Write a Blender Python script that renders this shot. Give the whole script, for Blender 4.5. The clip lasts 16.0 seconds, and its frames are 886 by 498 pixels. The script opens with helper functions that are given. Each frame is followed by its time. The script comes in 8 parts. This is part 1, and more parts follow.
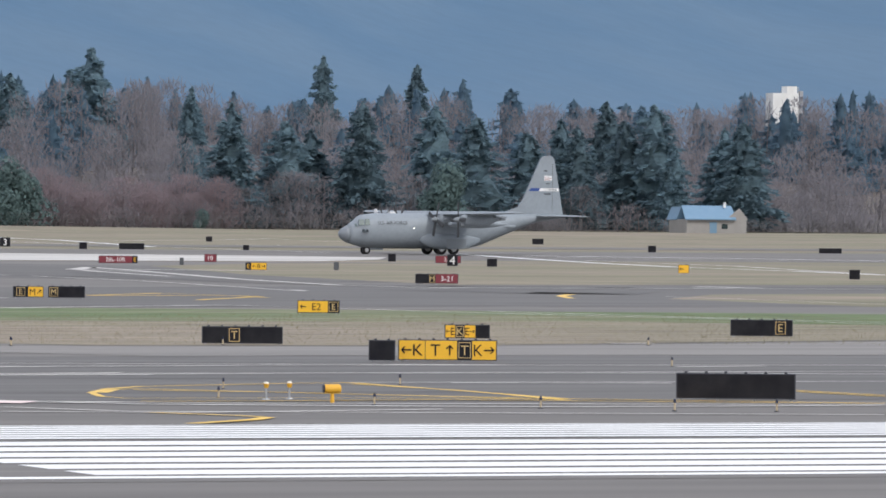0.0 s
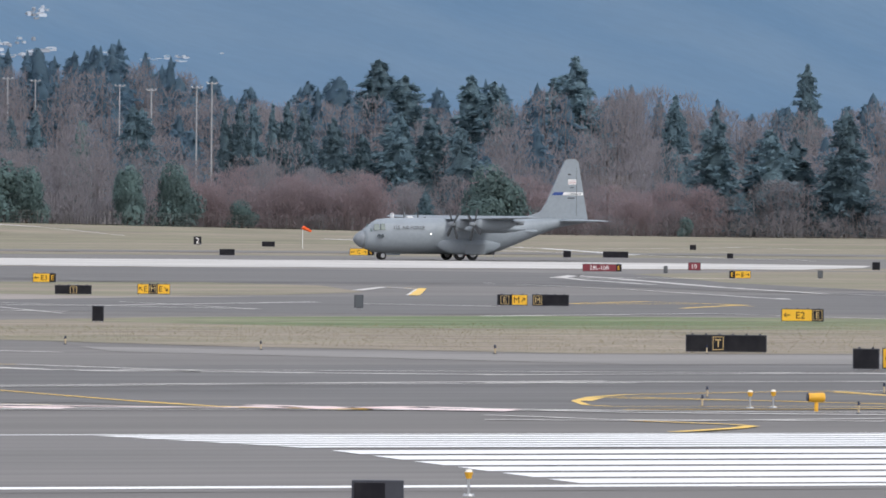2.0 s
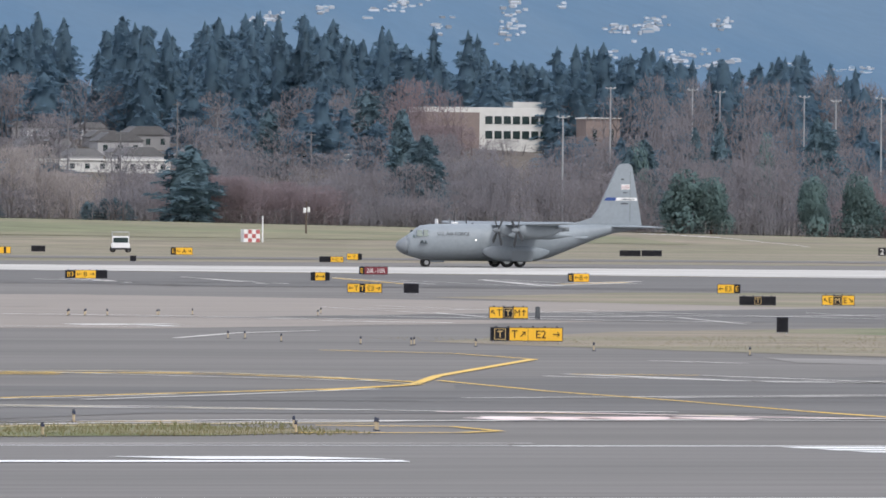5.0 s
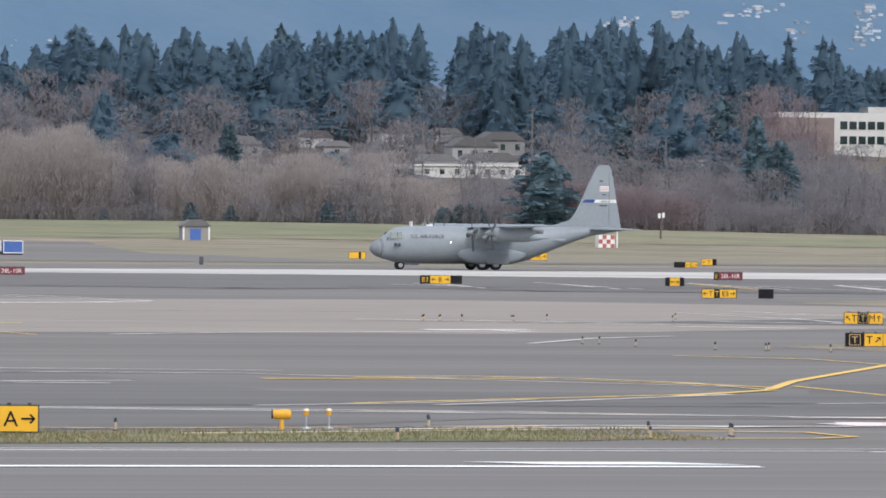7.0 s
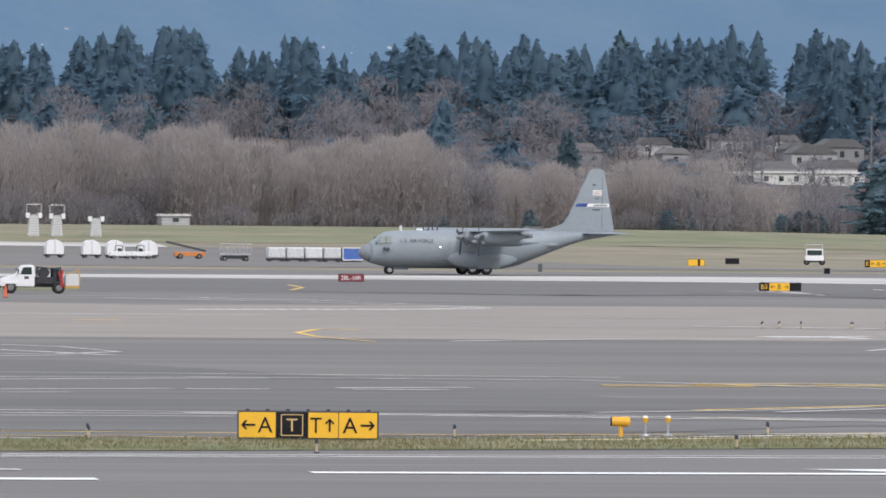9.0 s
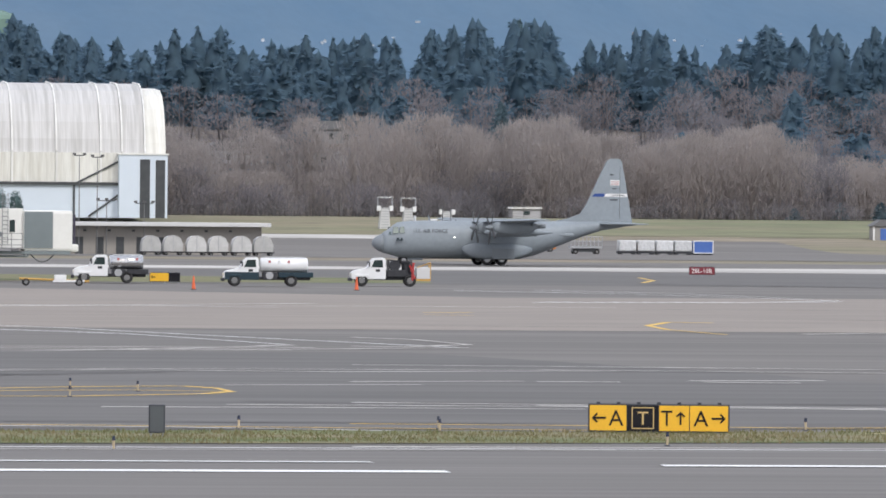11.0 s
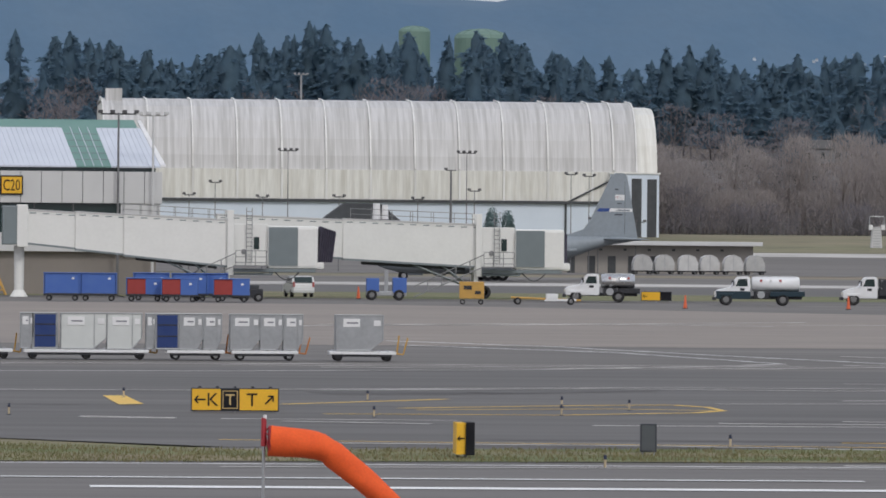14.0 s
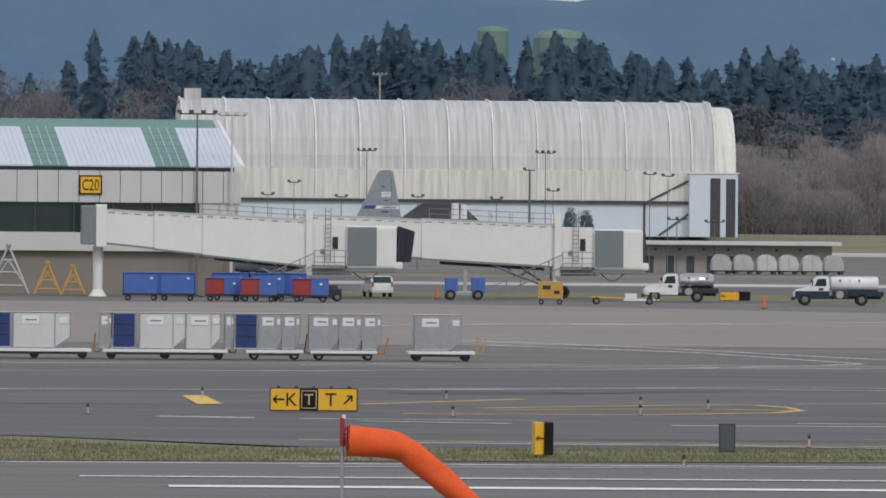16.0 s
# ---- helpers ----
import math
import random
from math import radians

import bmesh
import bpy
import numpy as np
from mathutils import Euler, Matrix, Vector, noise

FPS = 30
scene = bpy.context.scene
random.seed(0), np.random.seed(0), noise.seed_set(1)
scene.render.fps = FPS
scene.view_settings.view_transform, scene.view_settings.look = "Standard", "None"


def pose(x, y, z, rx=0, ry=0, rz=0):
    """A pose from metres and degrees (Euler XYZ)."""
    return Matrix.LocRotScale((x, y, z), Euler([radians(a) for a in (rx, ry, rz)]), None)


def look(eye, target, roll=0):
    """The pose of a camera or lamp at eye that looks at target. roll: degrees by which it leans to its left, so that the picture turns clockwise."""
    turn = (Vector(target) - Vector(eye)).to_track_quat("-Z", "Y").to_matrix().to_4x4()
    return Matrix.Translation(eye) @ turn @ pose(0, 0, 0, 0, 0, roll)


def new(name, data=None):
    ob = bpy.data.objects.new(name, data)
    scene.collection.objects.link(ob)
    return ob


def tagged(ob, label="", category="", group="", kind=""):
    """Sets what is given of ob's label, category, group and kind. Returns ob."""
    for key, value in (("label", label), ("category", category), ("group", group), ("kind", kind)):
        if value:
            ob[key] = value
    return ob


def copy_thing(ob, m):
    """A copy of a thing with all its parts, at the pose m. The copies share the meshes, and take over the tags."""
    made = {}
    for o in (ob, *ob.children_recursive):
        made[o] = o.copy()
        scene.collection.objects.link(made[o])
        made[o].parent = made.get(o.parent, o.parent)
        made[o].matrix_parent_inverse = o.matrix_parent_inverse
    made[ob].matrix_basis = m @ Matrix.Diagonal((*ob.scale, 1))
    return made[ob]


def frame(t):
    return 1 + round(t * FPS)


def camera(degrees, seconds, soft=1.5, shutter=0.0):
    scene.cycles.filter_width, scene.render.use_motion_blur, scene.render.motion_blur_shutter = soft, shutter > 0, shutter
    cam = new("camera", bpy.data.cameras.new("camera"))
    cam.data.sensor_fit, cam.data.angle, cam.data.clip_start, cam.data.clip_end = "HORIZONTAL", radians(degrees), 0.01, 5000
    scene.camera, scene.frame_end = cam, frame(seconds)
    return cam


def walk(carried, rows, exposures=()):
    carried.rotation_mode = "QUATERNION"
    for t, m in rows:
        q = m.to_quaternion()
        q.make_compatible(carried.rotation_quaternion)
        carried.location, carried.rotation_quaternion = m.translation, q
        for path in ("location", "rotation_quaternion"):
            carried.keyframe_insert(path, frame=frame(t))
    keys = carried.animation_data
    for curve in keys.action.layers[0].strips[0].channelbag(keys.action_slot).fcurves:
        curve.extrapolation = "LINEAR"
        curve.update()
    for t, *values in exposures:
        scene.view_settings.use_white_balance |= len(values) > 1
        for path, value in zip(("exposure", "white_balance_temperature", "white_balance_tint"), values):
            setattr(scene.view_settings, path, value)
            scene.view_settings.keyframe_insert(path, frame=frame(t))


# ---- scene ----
cam = camera(6.41, 16.0, soft=1.7)
EYE, ROLL = 6.3, 0.5
# seconds, yaw to the left, pitch: a tripod pan with a long lens
PAN = [
    (0.0, -24.000, -0.344),
    (0.5, -23.085, -0.339),
    (1.0, -22.227, -0.329),
    (1.5, -21.364, -0.318),
    (2.0, -20.496, -0.314),
    (2.5, -19.592, -0.305),
    (3.0, -18.700, -0.305),
    (3.5, -17.865, -0.294),
    (4.0, -17.088, -0.304),
    (4.5, -16.339, -0.275),
    (5.0, -15.541, -0.276),
    (5.2, -15.251, -0.272),
    (7.3, -12.631, -0.256),
    (7.5, -12.408, -0.253),
    (8.0, -11.856, -0.245),
    (8.5, -11.194, -0.246),
    (9.0, -10.518, -0.228),
    (9.2, -10.273, -0.232),
    (11.3, -7.636, -0.310),
    (11.5, -7.415, -0.316),
    (12.0, -6.737, -0.320),
    (12.5, -6.014, -0.259),
    (13.0, -5.380, -0.211),
    (13.5, -4.839, -0.208),
    (14.0, -4.418, -0.193),
    (14.5, -4.155, -0.215),
    (15.0, -3.974, -0.201),
    (15.5, -3.852, -0.211),
    (16.0, -3.848, -0.199),
]
walk(cam, [(t, pose(0, 0, EYE, 0, 0, yaw) @ pose(0, 0, 0, 90 + pitch, 0, 0) @ pose(0, 0, 0, 0, 0, ROLL)) for t, yaw, pitch in PAN],
     exposures=[(0.0, 0.4), (3.5, 0.48), (9.2, 0.48), (12.5, 0.2), (14.5, -0.2), (16.0, -0.2)])

# ---- world and sun: overcast, soft light from high behind the camera ----
world = bpy.data.worlds.new("overcast_sky")
scene.world = world
world.use_nodes = True
wn = world.node_tree.nodes
wl = world.node_tree.links
wn.clear()
sky = wn.new("ShaderNodeTexSky")
sky.sky_type = "NISHITA"
sky.sun_disc = False
sky.sun_elevation = radians(38)
sky.sun_rotation = radians(205)
sky.dust_density = 4.0
sky.air_density = 1.0
cloud = wn.new("ShaderNodeMix")
cloud.data_type = "RGBA"
cloud.inputs["Factor"].default_value = 0.8
cloud.inputs["B"].default_value = (6.02, 6.34, 7.32, 1)
wl.new(sky.outputs["Color"], cloud.inputs["A"])
bg = wn.new("ShaderNodeBackground")
bg.inputs["Strength"].default_value = 0.12
wl.new(cloud.outputs["Result"], bg.inputs["Color"])
wout = wn.new("ShaderNodeOutputWorld")
wl.new(bg.outputs["Background"], wout.inputs["Surface"])

sun_lamp = bpy.data.lights.new("sun", "SUN")
sun_lamp.energy = 1.3
sun_lamp.angle = radians(14)
sun_lamp.color = (1.0, 0.97, 0.92)
sun_ob = new("sun", sun_lamp)
sun_ob.matrix_basis = look((60, -100, 130), (0, 20, 0))


# ---- materials ----
def material(name, colour, rough=0.8, metal=0.0, spots=None, scale=1.0, fine=0.0, fine_scale=20.0, bump=0.0, per_object=0.0,
             stretch=(1, 1, 1), emit=0.0, amount=0.5, sharp=(0.35, 0.65), leafy=0.0):
    """A procedural surface: a base colour, a second colour in patches, fine grain, bump and a shift from object to object."""
    m = bpy.data.materials.new(name)
    m.use_nodes = True
    n, l = m.node_tree.nodes, m.node_tree.links
    b = n["Principled BSDF"]
    b.inputs["Roughness"].default_value = rough
    b.inputs["Metallic"].default_value = metal
    co = n.new("ShaderNodeTexCoord")
    mp = n.new("ShaderNodeMapping")
    mp.inputs["Scale"].default_value = stretch
    geo = n.new("ShaderNodeNewGeometry")
    l.new(geo.outputs["Position"] if per_object < 0 else co.outputs["Object"], mp.inputs["Vector"])
    big = n.new("ShaderNodeTexNoise")
    big.inputs["Scale"].default_value = scale
    big.inputs["Detail"].default_value = 5
    l.new(mp.outputs["Vector"], big.inputs["Vector"])
    ramp = n.new("ShaderNodeMapRange")
    ramp.inputs["From Min"].default_value, ramp.inputs["From Max"].default_value = sharp
    ramp.inputs["To Max"].default_value = amount
    l.new(big.outputs["Fac"], ramp.inputs["Value"])
    mix = n.new("ShaderNodeMix")
    mix.data_type = "RGBA"
    mix.inputs["A"].default_value = (*colour, 1)
    mix.inputs["B"].default_value = (*(spots or [c * 0.75 for c in colour]), 1)
    l.new(ramp.outputs["Result"], mix.inputs["Factor"])
    grain = n.new("ShaderNodeTexNoise")
    grain.inputs["Scale"].default_value = fine_scale
    grain.inputs["Detail"].default_value = 3
    l.new(mp.outputs["Vector"], grain.inputs["Vector"])
    g2 = n.new("ShaderNodeMapRange")
    g2.inputs["From Min"].default_value, g2.inputs["From Max"].default_value = 0.3, 0.7
    g2.inputs["To Min"].default_value, g2.inputs["To Max"].default_value = 1 - fine, 1 + fine
    l.new(grain.outputs["Fac"], g2.inputs["Value"])
    value = g2.outputs["Result"]
    if per_object > 0:
        info = n.new("ShaderNodeObjectInfo")
        sh = n.new("ShaderNodeMapRange")
        sh.inputs["To Min"].default_value, sh.inputs["To Max"].default_value = 1 - per_object, 1 + per_object
        l.new(info.outputs["Random"], sh.inputs["Value"])
        mu = n.new("ShaderNodeMath")
        mu.operation = "MULTIPLY"
        l.new(value, mu.inputs[0])
        l.new(sh.outputs["Result"], mu.inputs[1])
        value = mu.outputs[0]
    hsv = n.new("ShaderNodeHueSaturation")
    l.new(value, hsv.inputs["Value"])
    l.new(mix.outputs["Result"], hsv.inputs["Color"])
    l.new(hsv.outputs["Color"], b.inputs["Base Color"])
    if bump:
        bp = n.new("ShaderNodeBump")
        bp.inputs["Strength"].default_value = bump
        bp.inputs["Distance"].default_value = 0.02
        l.new(grain.outputs["Fac"], bp.inputs["Height"])
        l.new(bp.outputs["Normal"], b.inputs["Normal"])
    if leafy:
        tr = n.new("ShaderNodeBsdfTranslucent")
        l.new(hsv.outputs["Color"], tr.inputs["Color"])
        ms = n.new("ShaderNodeMixShader")
        ms.inputs["Fac"].default_value = leafy
        l.new(b.outputs["BSDF"], ms.inputs[1])
        l.new(tr.outputs["BSDF"], ms.inputs[2])
        l.new(ms.outputs["Shader"], n["Material Output"].inputs["Surface"])
    if emit:
        l.new(hsv.outputs["Color"], b.inputs["Emission Color"])
        b.inputs["Emission Strength"].default_value = emit
    return m


ASPHALT = material("asphalt", (0.174, 0.162, 0.15), 0.9, spots=(0.124, 0.116, 0.108), scale=0.06, fine=0.15, fine_scale=0.28, stretch=(0.1, 1, 1), amount=0.8, per_object=-1)
RUNWAY = material("runway_asphalt", (0.164, 0.154, 0.145), 0.9, spots=(0.122, 0.115, 0.108), scale=0.16, fine=0.16, fine_scale=0.9, stretch=(0.05, 1, 1), per_object=-1)
DARK_ASPHALT = material("dark_taxiway_asphalt", (0.132, 0.126, 0.12), 0.9, spots=(0.1, 0.096, 0.092), scale=0.03, fine=0.2, fine_scale=0.3, stretch=(0.15, 1, 1), per_object=-1)
CONCRETE = material("apron_concrete", (0.28, 0.245, 0.215), 0.9, spots=(0.225, 0.2, 0.178), scale=0.03, fine=0.12, fine_scale=0.4, stretch=(0.2, 1, 1), per_object=-1)
PALE_CONCRETE = material("pale_runway_concrete", (0.58, 0.56, 0.53), 0.9, spots=(0.34, 0.325, 0.30), amount=0.85, scale=0.06, fine=0.15, fine_scale=0.3, stretch=(0.3, 1, 1), per_object=-1)
GRASS = material("winter_grass", (0.25, 0.207, 0.158), 1.0, spots=(0.15, 0.155, 0.083), scale=0.045, fine=0.3, fine_scale=0.35, stretch=(0.25, 1, 1), amount=0.75, per_object=-1)
GREEN_GRASS = material("green_grass", (0.11, 0.145, 0.05), 1.0, spots=(0.215, 0.175, 0.105), scale=0.22, fine=0.35, fine_scale=1.6, stretch=(0.3, 1, 1), amount=0.95, per_object=-1)
LAWN = material("fresh_green_grass", (0.105, 0.15, 0.06), 1.0, spots=(0.24, 0.205, 0.14), scale=0.09, fine=0.35, fine_scale=0.8, stretch=(0.3, 1, 1), amount=0.8, sharp=(0.46, 0.68), per_object=-1)
WHITE_LINE = material("white_road_paint", (0.88, 0.88, 0.87), 0.7, spots=(0.7, 0.7, 0.69), scale=0.2, fine=0.06, fine_scale=2.0, per_object=-1)
YELLOW_LINE = material("yellow_road_paint", (0.78, 0.5, 0.09), 0.7, spots=(0.6, 0.42, 0.14), scale=0.2, fine=0.1, fine_scale=1.0, per_object=-1)
# haze tint put into the nearer firs' colour, lifted and turned blue
FIR = material("hazed_fir_foliage", (0.132, 0.208, 0.25), 1.0, spots=(0.15, 0.222, 0.25), scale=0.35, fine=0.25, fine_scale=1.6, per_object=0.2, leafy=0.45)
SHRUB = material("evergreen_shrub_foliage", (0.13, 0.2, 0.2), 1.0, spots=(0.155, 0.215, 0.2), scale=0.4, fine=0.4, fine_scale=2, per_object=0.2, leafy=0.45)
BARK = material("bark", (0.12, 0.09, 0.07), 1.0, fine=0.3, fine_scale=3)
# haze put into the twig colour: lighter and bluer than bark
TWIG = material("hazed_bare_twigs", (0.285, 0.265, 0.275), 1.0, spots=(0.24, 0.24, 0.265), scale=0.05, fine=0.14, fine_scale=0.6, per_object=-1, leafy=0.65)
POPLAR_TWIG = material("pale_poplar_twigs", (0.43, 0.385, 0.36), 1.0, spots=(0.36, 0.335, 0.325), scale=0.05, fine=0.14, fine_scale=0.6, per_object=-1, leafy=0.6)
RED_TWIG = material("reddish_bare_twigs", (0.33, 0.265, 0.275), 1.0, spots=(0.29, 0.245, 0.255), scale=0.05, fine=0.14, fine_scale=0.6, per_object=-1, leafy=0.65)
# aerial haze painted in: blue base colour plus a faint emission
HILL = material("hill_with_painted_haze", (0.053, 0.108, 0.176), 1.0, spots=(0.078, 0.13, 0.19), scale=0.02, fine=0.035, fine_scale=0.2, emit=0.32, stretch=(1, 0.1, 1), amount=0.6, per_object=-1)


# ---- building helpers ----
def part(name, bm, mat, parent=None, label="", smooth=False):
    """Links a bmesh as one mesh object, under a thing or part if one is given."""
    me = bpy.data.meshes.new(name)
    bm.normal_update()
    bm.to_mesh(me)
    bm.free()
    me.materials.append(mat)
    if smooth:
        me.polygons.foreach_set("use_smooth", [True] * len(me.polygons))
    ob = new(name, me)
    if parent:
        ob.parent = parent
    if label:
        ob["label"] = label
    return ob


def thing(name, m, label, category, group="", kind=""):
    ob = new(name)
    ob.empty_display_size = 0.2
    ob.matrix_basis = m
    return tagged(ob, label, category, group, kind)


def box(bm, x0, x1, y0, y1, z0, z1, bevel=0.0):
    vs = [bm.verts.new(p) for p in ((x0, y0, z0), (x1, y0, z0), (x1, y1, z0), (x0, y1, z0), (x0, y0, z1), (x1, y0, z1), (x1, y1, z1), (x0, y1, z1))]
    fs = [bm.faces.new([vs[i] for i in q]) for q in ((3, 2, 1, 0), (4, 5, 6, 7), (0, 1, 5, 4), (1, 2, 6, 5), (2, 3, 7, 6), (3, 0, 4, 7))]
    if bevel:
        es = list({e for f in fs for e in f.edges})
        bmesh.ops.bevel(bm, geom=es, offset=bevel, segments=2, affect="EDGES", profile=0.6)
    return bm


def boxed(*a, bevel=0.0):
    return box(bmesh.new(), *a, bevel=bevel)


def rod(bm, a, b, r0, r1=None, n=8):
    """A tapered round bar from a to b."""
    a, b = Vector(a), Vector(b)
    r1 = r0 if r1 is None else r1
    q = (b - a).to_track_quat("Z", "Y")
    rings = []
    for p, r in ((a, r0), (b, r1)):
        rings.append([bm.verts.new(p + q @ Vector((r * math.cos(2 * math.pi * i / n), r * math.sin(2 * math.pi * i / n), 0))) for i in range(n)])
    for i in range(n):
        bm.faces.new((rings[0][i], rings[0][(i + 1) % n], rings[1][(i + 1) % n], rings[1][i]))
    bm.faces.new(rings[0][::-1])
    bm.faces.new(rings[1])
    return bm


def rods(pairs, r, n=6):
    bm = bmesh.new()
    for a, b in pairs:
        rod(bm, a, b, r, n=n)
    return bm


def loft(bm, rings, cap=True):
    """Skins a row of equal rings of points."""
    vr = [[bm.verts.new(p) for p in ring] for ring in rings]
    n = len(vr[0])
    for a, b in zip(vr, vr[1:]):
        for i in range(n):
            bm.faces.new((a[i], a[(i + 1) % n], b[(i + 1) % n], b[i]))
    if cap:
        bm.faces.new(vr[0][::-1])
        bm.faces.new(vr[-1])
    return bm


def prism(points, y0, y1):
    """A plate with the outline points in (x, z), from y0 to y1."""
    bm = bmesh.new()
    loft(bm, [[(x, y0, z) for x, z in points], [(x, y1, z) for x, z in points]])
    bmesh.ops.recalc_face_normals(bm, faces=bm.faces)
    return bm


def wheel_mesh(r, w, n=20):
    """A tyre with rounded shoulders, its axle along y."""
    bm = bmesh.new()
    prof = [(r * 0.55, -w / 2), (r * 0.9, -w / 2), (r, -w * 0.3), (r, w * 0.3), (r * 0.9, w / 2), (r * 0.55, w / 2)]
    rings = [[(p * math.cos(2 * math.pi * i / n), y, p * math.sin(2 * math.pi * i / n)) for p, y in prof] for i in range(n)]
    vr = [[bm.verts.new(p) for p in ring] for ring in rings]
    for i in range(n):
        a, b = vr[i], vr[(i + 1) % n]
        for j in range(len(prof)):
            k = (j + 1) % len(prof)
            bm.faces.new((a[j], a[k], b[k], b[j]))
    bmesh.ops.recalc_face_normals(bm, faces=bm.faces)
    return bm


def ground_z(x, y):
    """The airfield is flat; past it a grass bank and wooded country rise, shaped to fit the camera's view."""
    def ease(v):
        v = min(1.0, max(0.0, v))
        return v * v * (3 - 2 * v)
    u = x / max(y, 1.0)
    bank = min(4.6, max(1.0, 4.8 - 19 * (u - 0.2)))
    far = 13 + 7 * ease((0.40 - u) / 0.15)
    return bank * ease((y - 1140) / 165) + far * ease((y - 1380) / 460)


# ---- ground and pavement ----
def sheet(name, xs, ys, zf, mat, label, category):
    bm = bmesh.new()
    vs = [[bm.verts.new((x, y, zf(x, y))) for x in xs] for y in ys]
    for r0, r1 in zip(vs, vs[1:]):
        for i in range(len(xs) - 1):
            bm.faces.new((r0[i], r0[i + 1], r1[i + 1], r1[i]))
    ob = part(name, bm, mat, smooth=True)
    return tagged(ob, label, category, kind="structure")


def patch(name, points, z, mat, label, category):
    """A flat area of ground with the outline points."""
    bm = bmesh.new()
    bm.faces.new([bm.verts.new((x, y, z)) for x, y in points])
    bmesh.ops.triangulate(bm, faces=bm.faces)
    for f in bm.faces:
        if f.normal.z < 0:
            f.normal_flip()
    return tagged(part(name, bm, mat), label, category, kind="structure")


sheet("ground", [-4800, -2400, -1200, -600] + [-300 + 50 * i for i in range(37)] + [2000, 2600, 3400, 4800],
      [-4800, -1500, -300, 0, 60, 300, 600, 900, 1140] + [1155 + 15 * i for i in range(11)] + [1340 + 35 * i for i in range(28)] + [2500, 3000, 3600, 4800], ground_z, GRASS, "dry tan and green winter airfield grass", "grass")
patch("pavement", [(-900, 60), (900, 60), (900, 330), (560, 332), (900, 430), (900, 500), (620, 640), (620, 742), (-900, 742)], 0.01, ASPHALT, "weathered grey asphalt taxiways and apron", "pavement")
patch("far_runway_asphalt", [(-900, 770), (900, 770), (900, 915), (-900, 915)], 0.012, ASPHALT, "grey asphalt of the far runway", "runway")
patch("apron_concrete", [(-600, 395), (95, 402), (126, 430), (182, 500), (128, 560), (80, 548), (40, 600), (-600, 640)], 0.02, CONCRETE, "pale pinkish concrete apron", "apron")

# near runway with a crown
RY0, RYC, RY1, CROWN = 164.6, 184.0, 203.4, 0.24


def crown_z(y):
    return 0.02 + CROWN * max(0.0, 1 - abs(y - RYC) / (RY1 - RYC))


sheet("runway", [-700 + 50 * i for i in range(29)], [RY0 - 1.5, RYC, RY1 + 1.5], lambda x, y: crown_z(y), RUNWAY, "crowned grey asphalt runway", "runway")


# ---- hills ----
def hill_ridge(az):
    """Height of the skyline hill by azimuth in degrees to the right."""
    return 158 + 60 * max(0.0, (az - 8) / 16) + 14 * math.sin(az * 0.9 + 1) + 7 * math.sin(az * 2.3)


bm = bmesh.new()
rows_ = []
for k in range(13):
    f = k / 12
    row = []
    for i in range(81):
        az = -12 + 48 * i / 80
        r = 3300 + 1450 * f
        e = f * f * (3 - 2 * f)
        z = 20 + (hill_ridge(az) - 20) * e + 10 * noise.noise((az * 0.7, f * 5, 0)) * e
        row.append(bm.verts.new((r * math.sin(radians(az)), r * math.cos(radians(az)), z)))
    rows_.append(row)
for a, b in zip(rows_, rows_[1:]):
    for i in range(80):
        bm.faces.new((a[i], a[i + 1], b[i + 1], b[i]))
tagged(part("backdrop", bm, HILL, smooth=True), "distant wooded hill with blue haze painted into its colour", "hill", kind="structure")


# ---- transport aircraft ----
PLANE_GREY = material("matt_grey_aircraft_paint", (0.255, 0.29, 0.32), 0.55, spots=(0.215, 0.245, 0.27), scale=0.35, fine=0.05, fine_scale=3, amount=0.6)
PLANE_DARK = material("darker_grey_panel_paint", (0.22, 0.245, 0.265), 0.55, spots=(0.18, 0.2, 0.22), scale=0.8)
RADOME = material("radome_grey", (0.215, 0.24, 0.265), 0.5)
RUBBER = material("black_tyre_rubber", (0.02, 0.02, 0.022), 0.85, spots=(0.035, 0.034, 0.033), scale=5)
WHEEL_HUB = material("pale_wheel_hub", (0.6, 0.6, 0.6), 0.4, metal=0.3)
COCKPIT_GLASS = material("cockpit_glass", (0.03, 0.04, 0.045), 0.08)
BLADE = material("propeller_blade_black", (0.05, 0.052, 0.055), 0.5)
# upper panes: reflected sky put into a paler base colour
SKY_GLASS = material("sky_tinted_cockpit_glass", (0.16, 0.2, 0.2), 0.05, metal=0.5)
STENCIL = material("dark_grey_stencil", (0.05, 0.058, 0.07), 0.6)
BAND_BLUE = material("fin_band_blue", (0.02, 0.06, 0.25), 0.5)
MARK_WHITE = material("white_marking", (0.8, 0.8, 0.8), 0.5)
MARK_RED = material("red_marking", (0.45, 0.12, 0.12), 0.5)
GLOW = bpy.data.materials.new("lit_lamp_lens")
GLOW.use_nodes = True
GLOW.node_tree.nodes["Principled BSDF"].inputs["Emission Color"].default_value = (1, 0.95, 0.85, 1)
GLOW.node_tree.nodes["Principled BSDF"].inputs["Emission Strength"].default_value = 6.0


def superellipse(cy, cz, hw, hh, p=2.4, n=28, x=0):
    pts = []
    for i in range(n):
        a = 2 * math.pi * i / n
        c, s = math.cos(a), math.sin(a)
        pts.append((x, cy + hw * math.copysign(abs(c) ** (2 / p), c), cz + hh * math.copysign(abs(s) ** (2 / p), s)))
    return pts


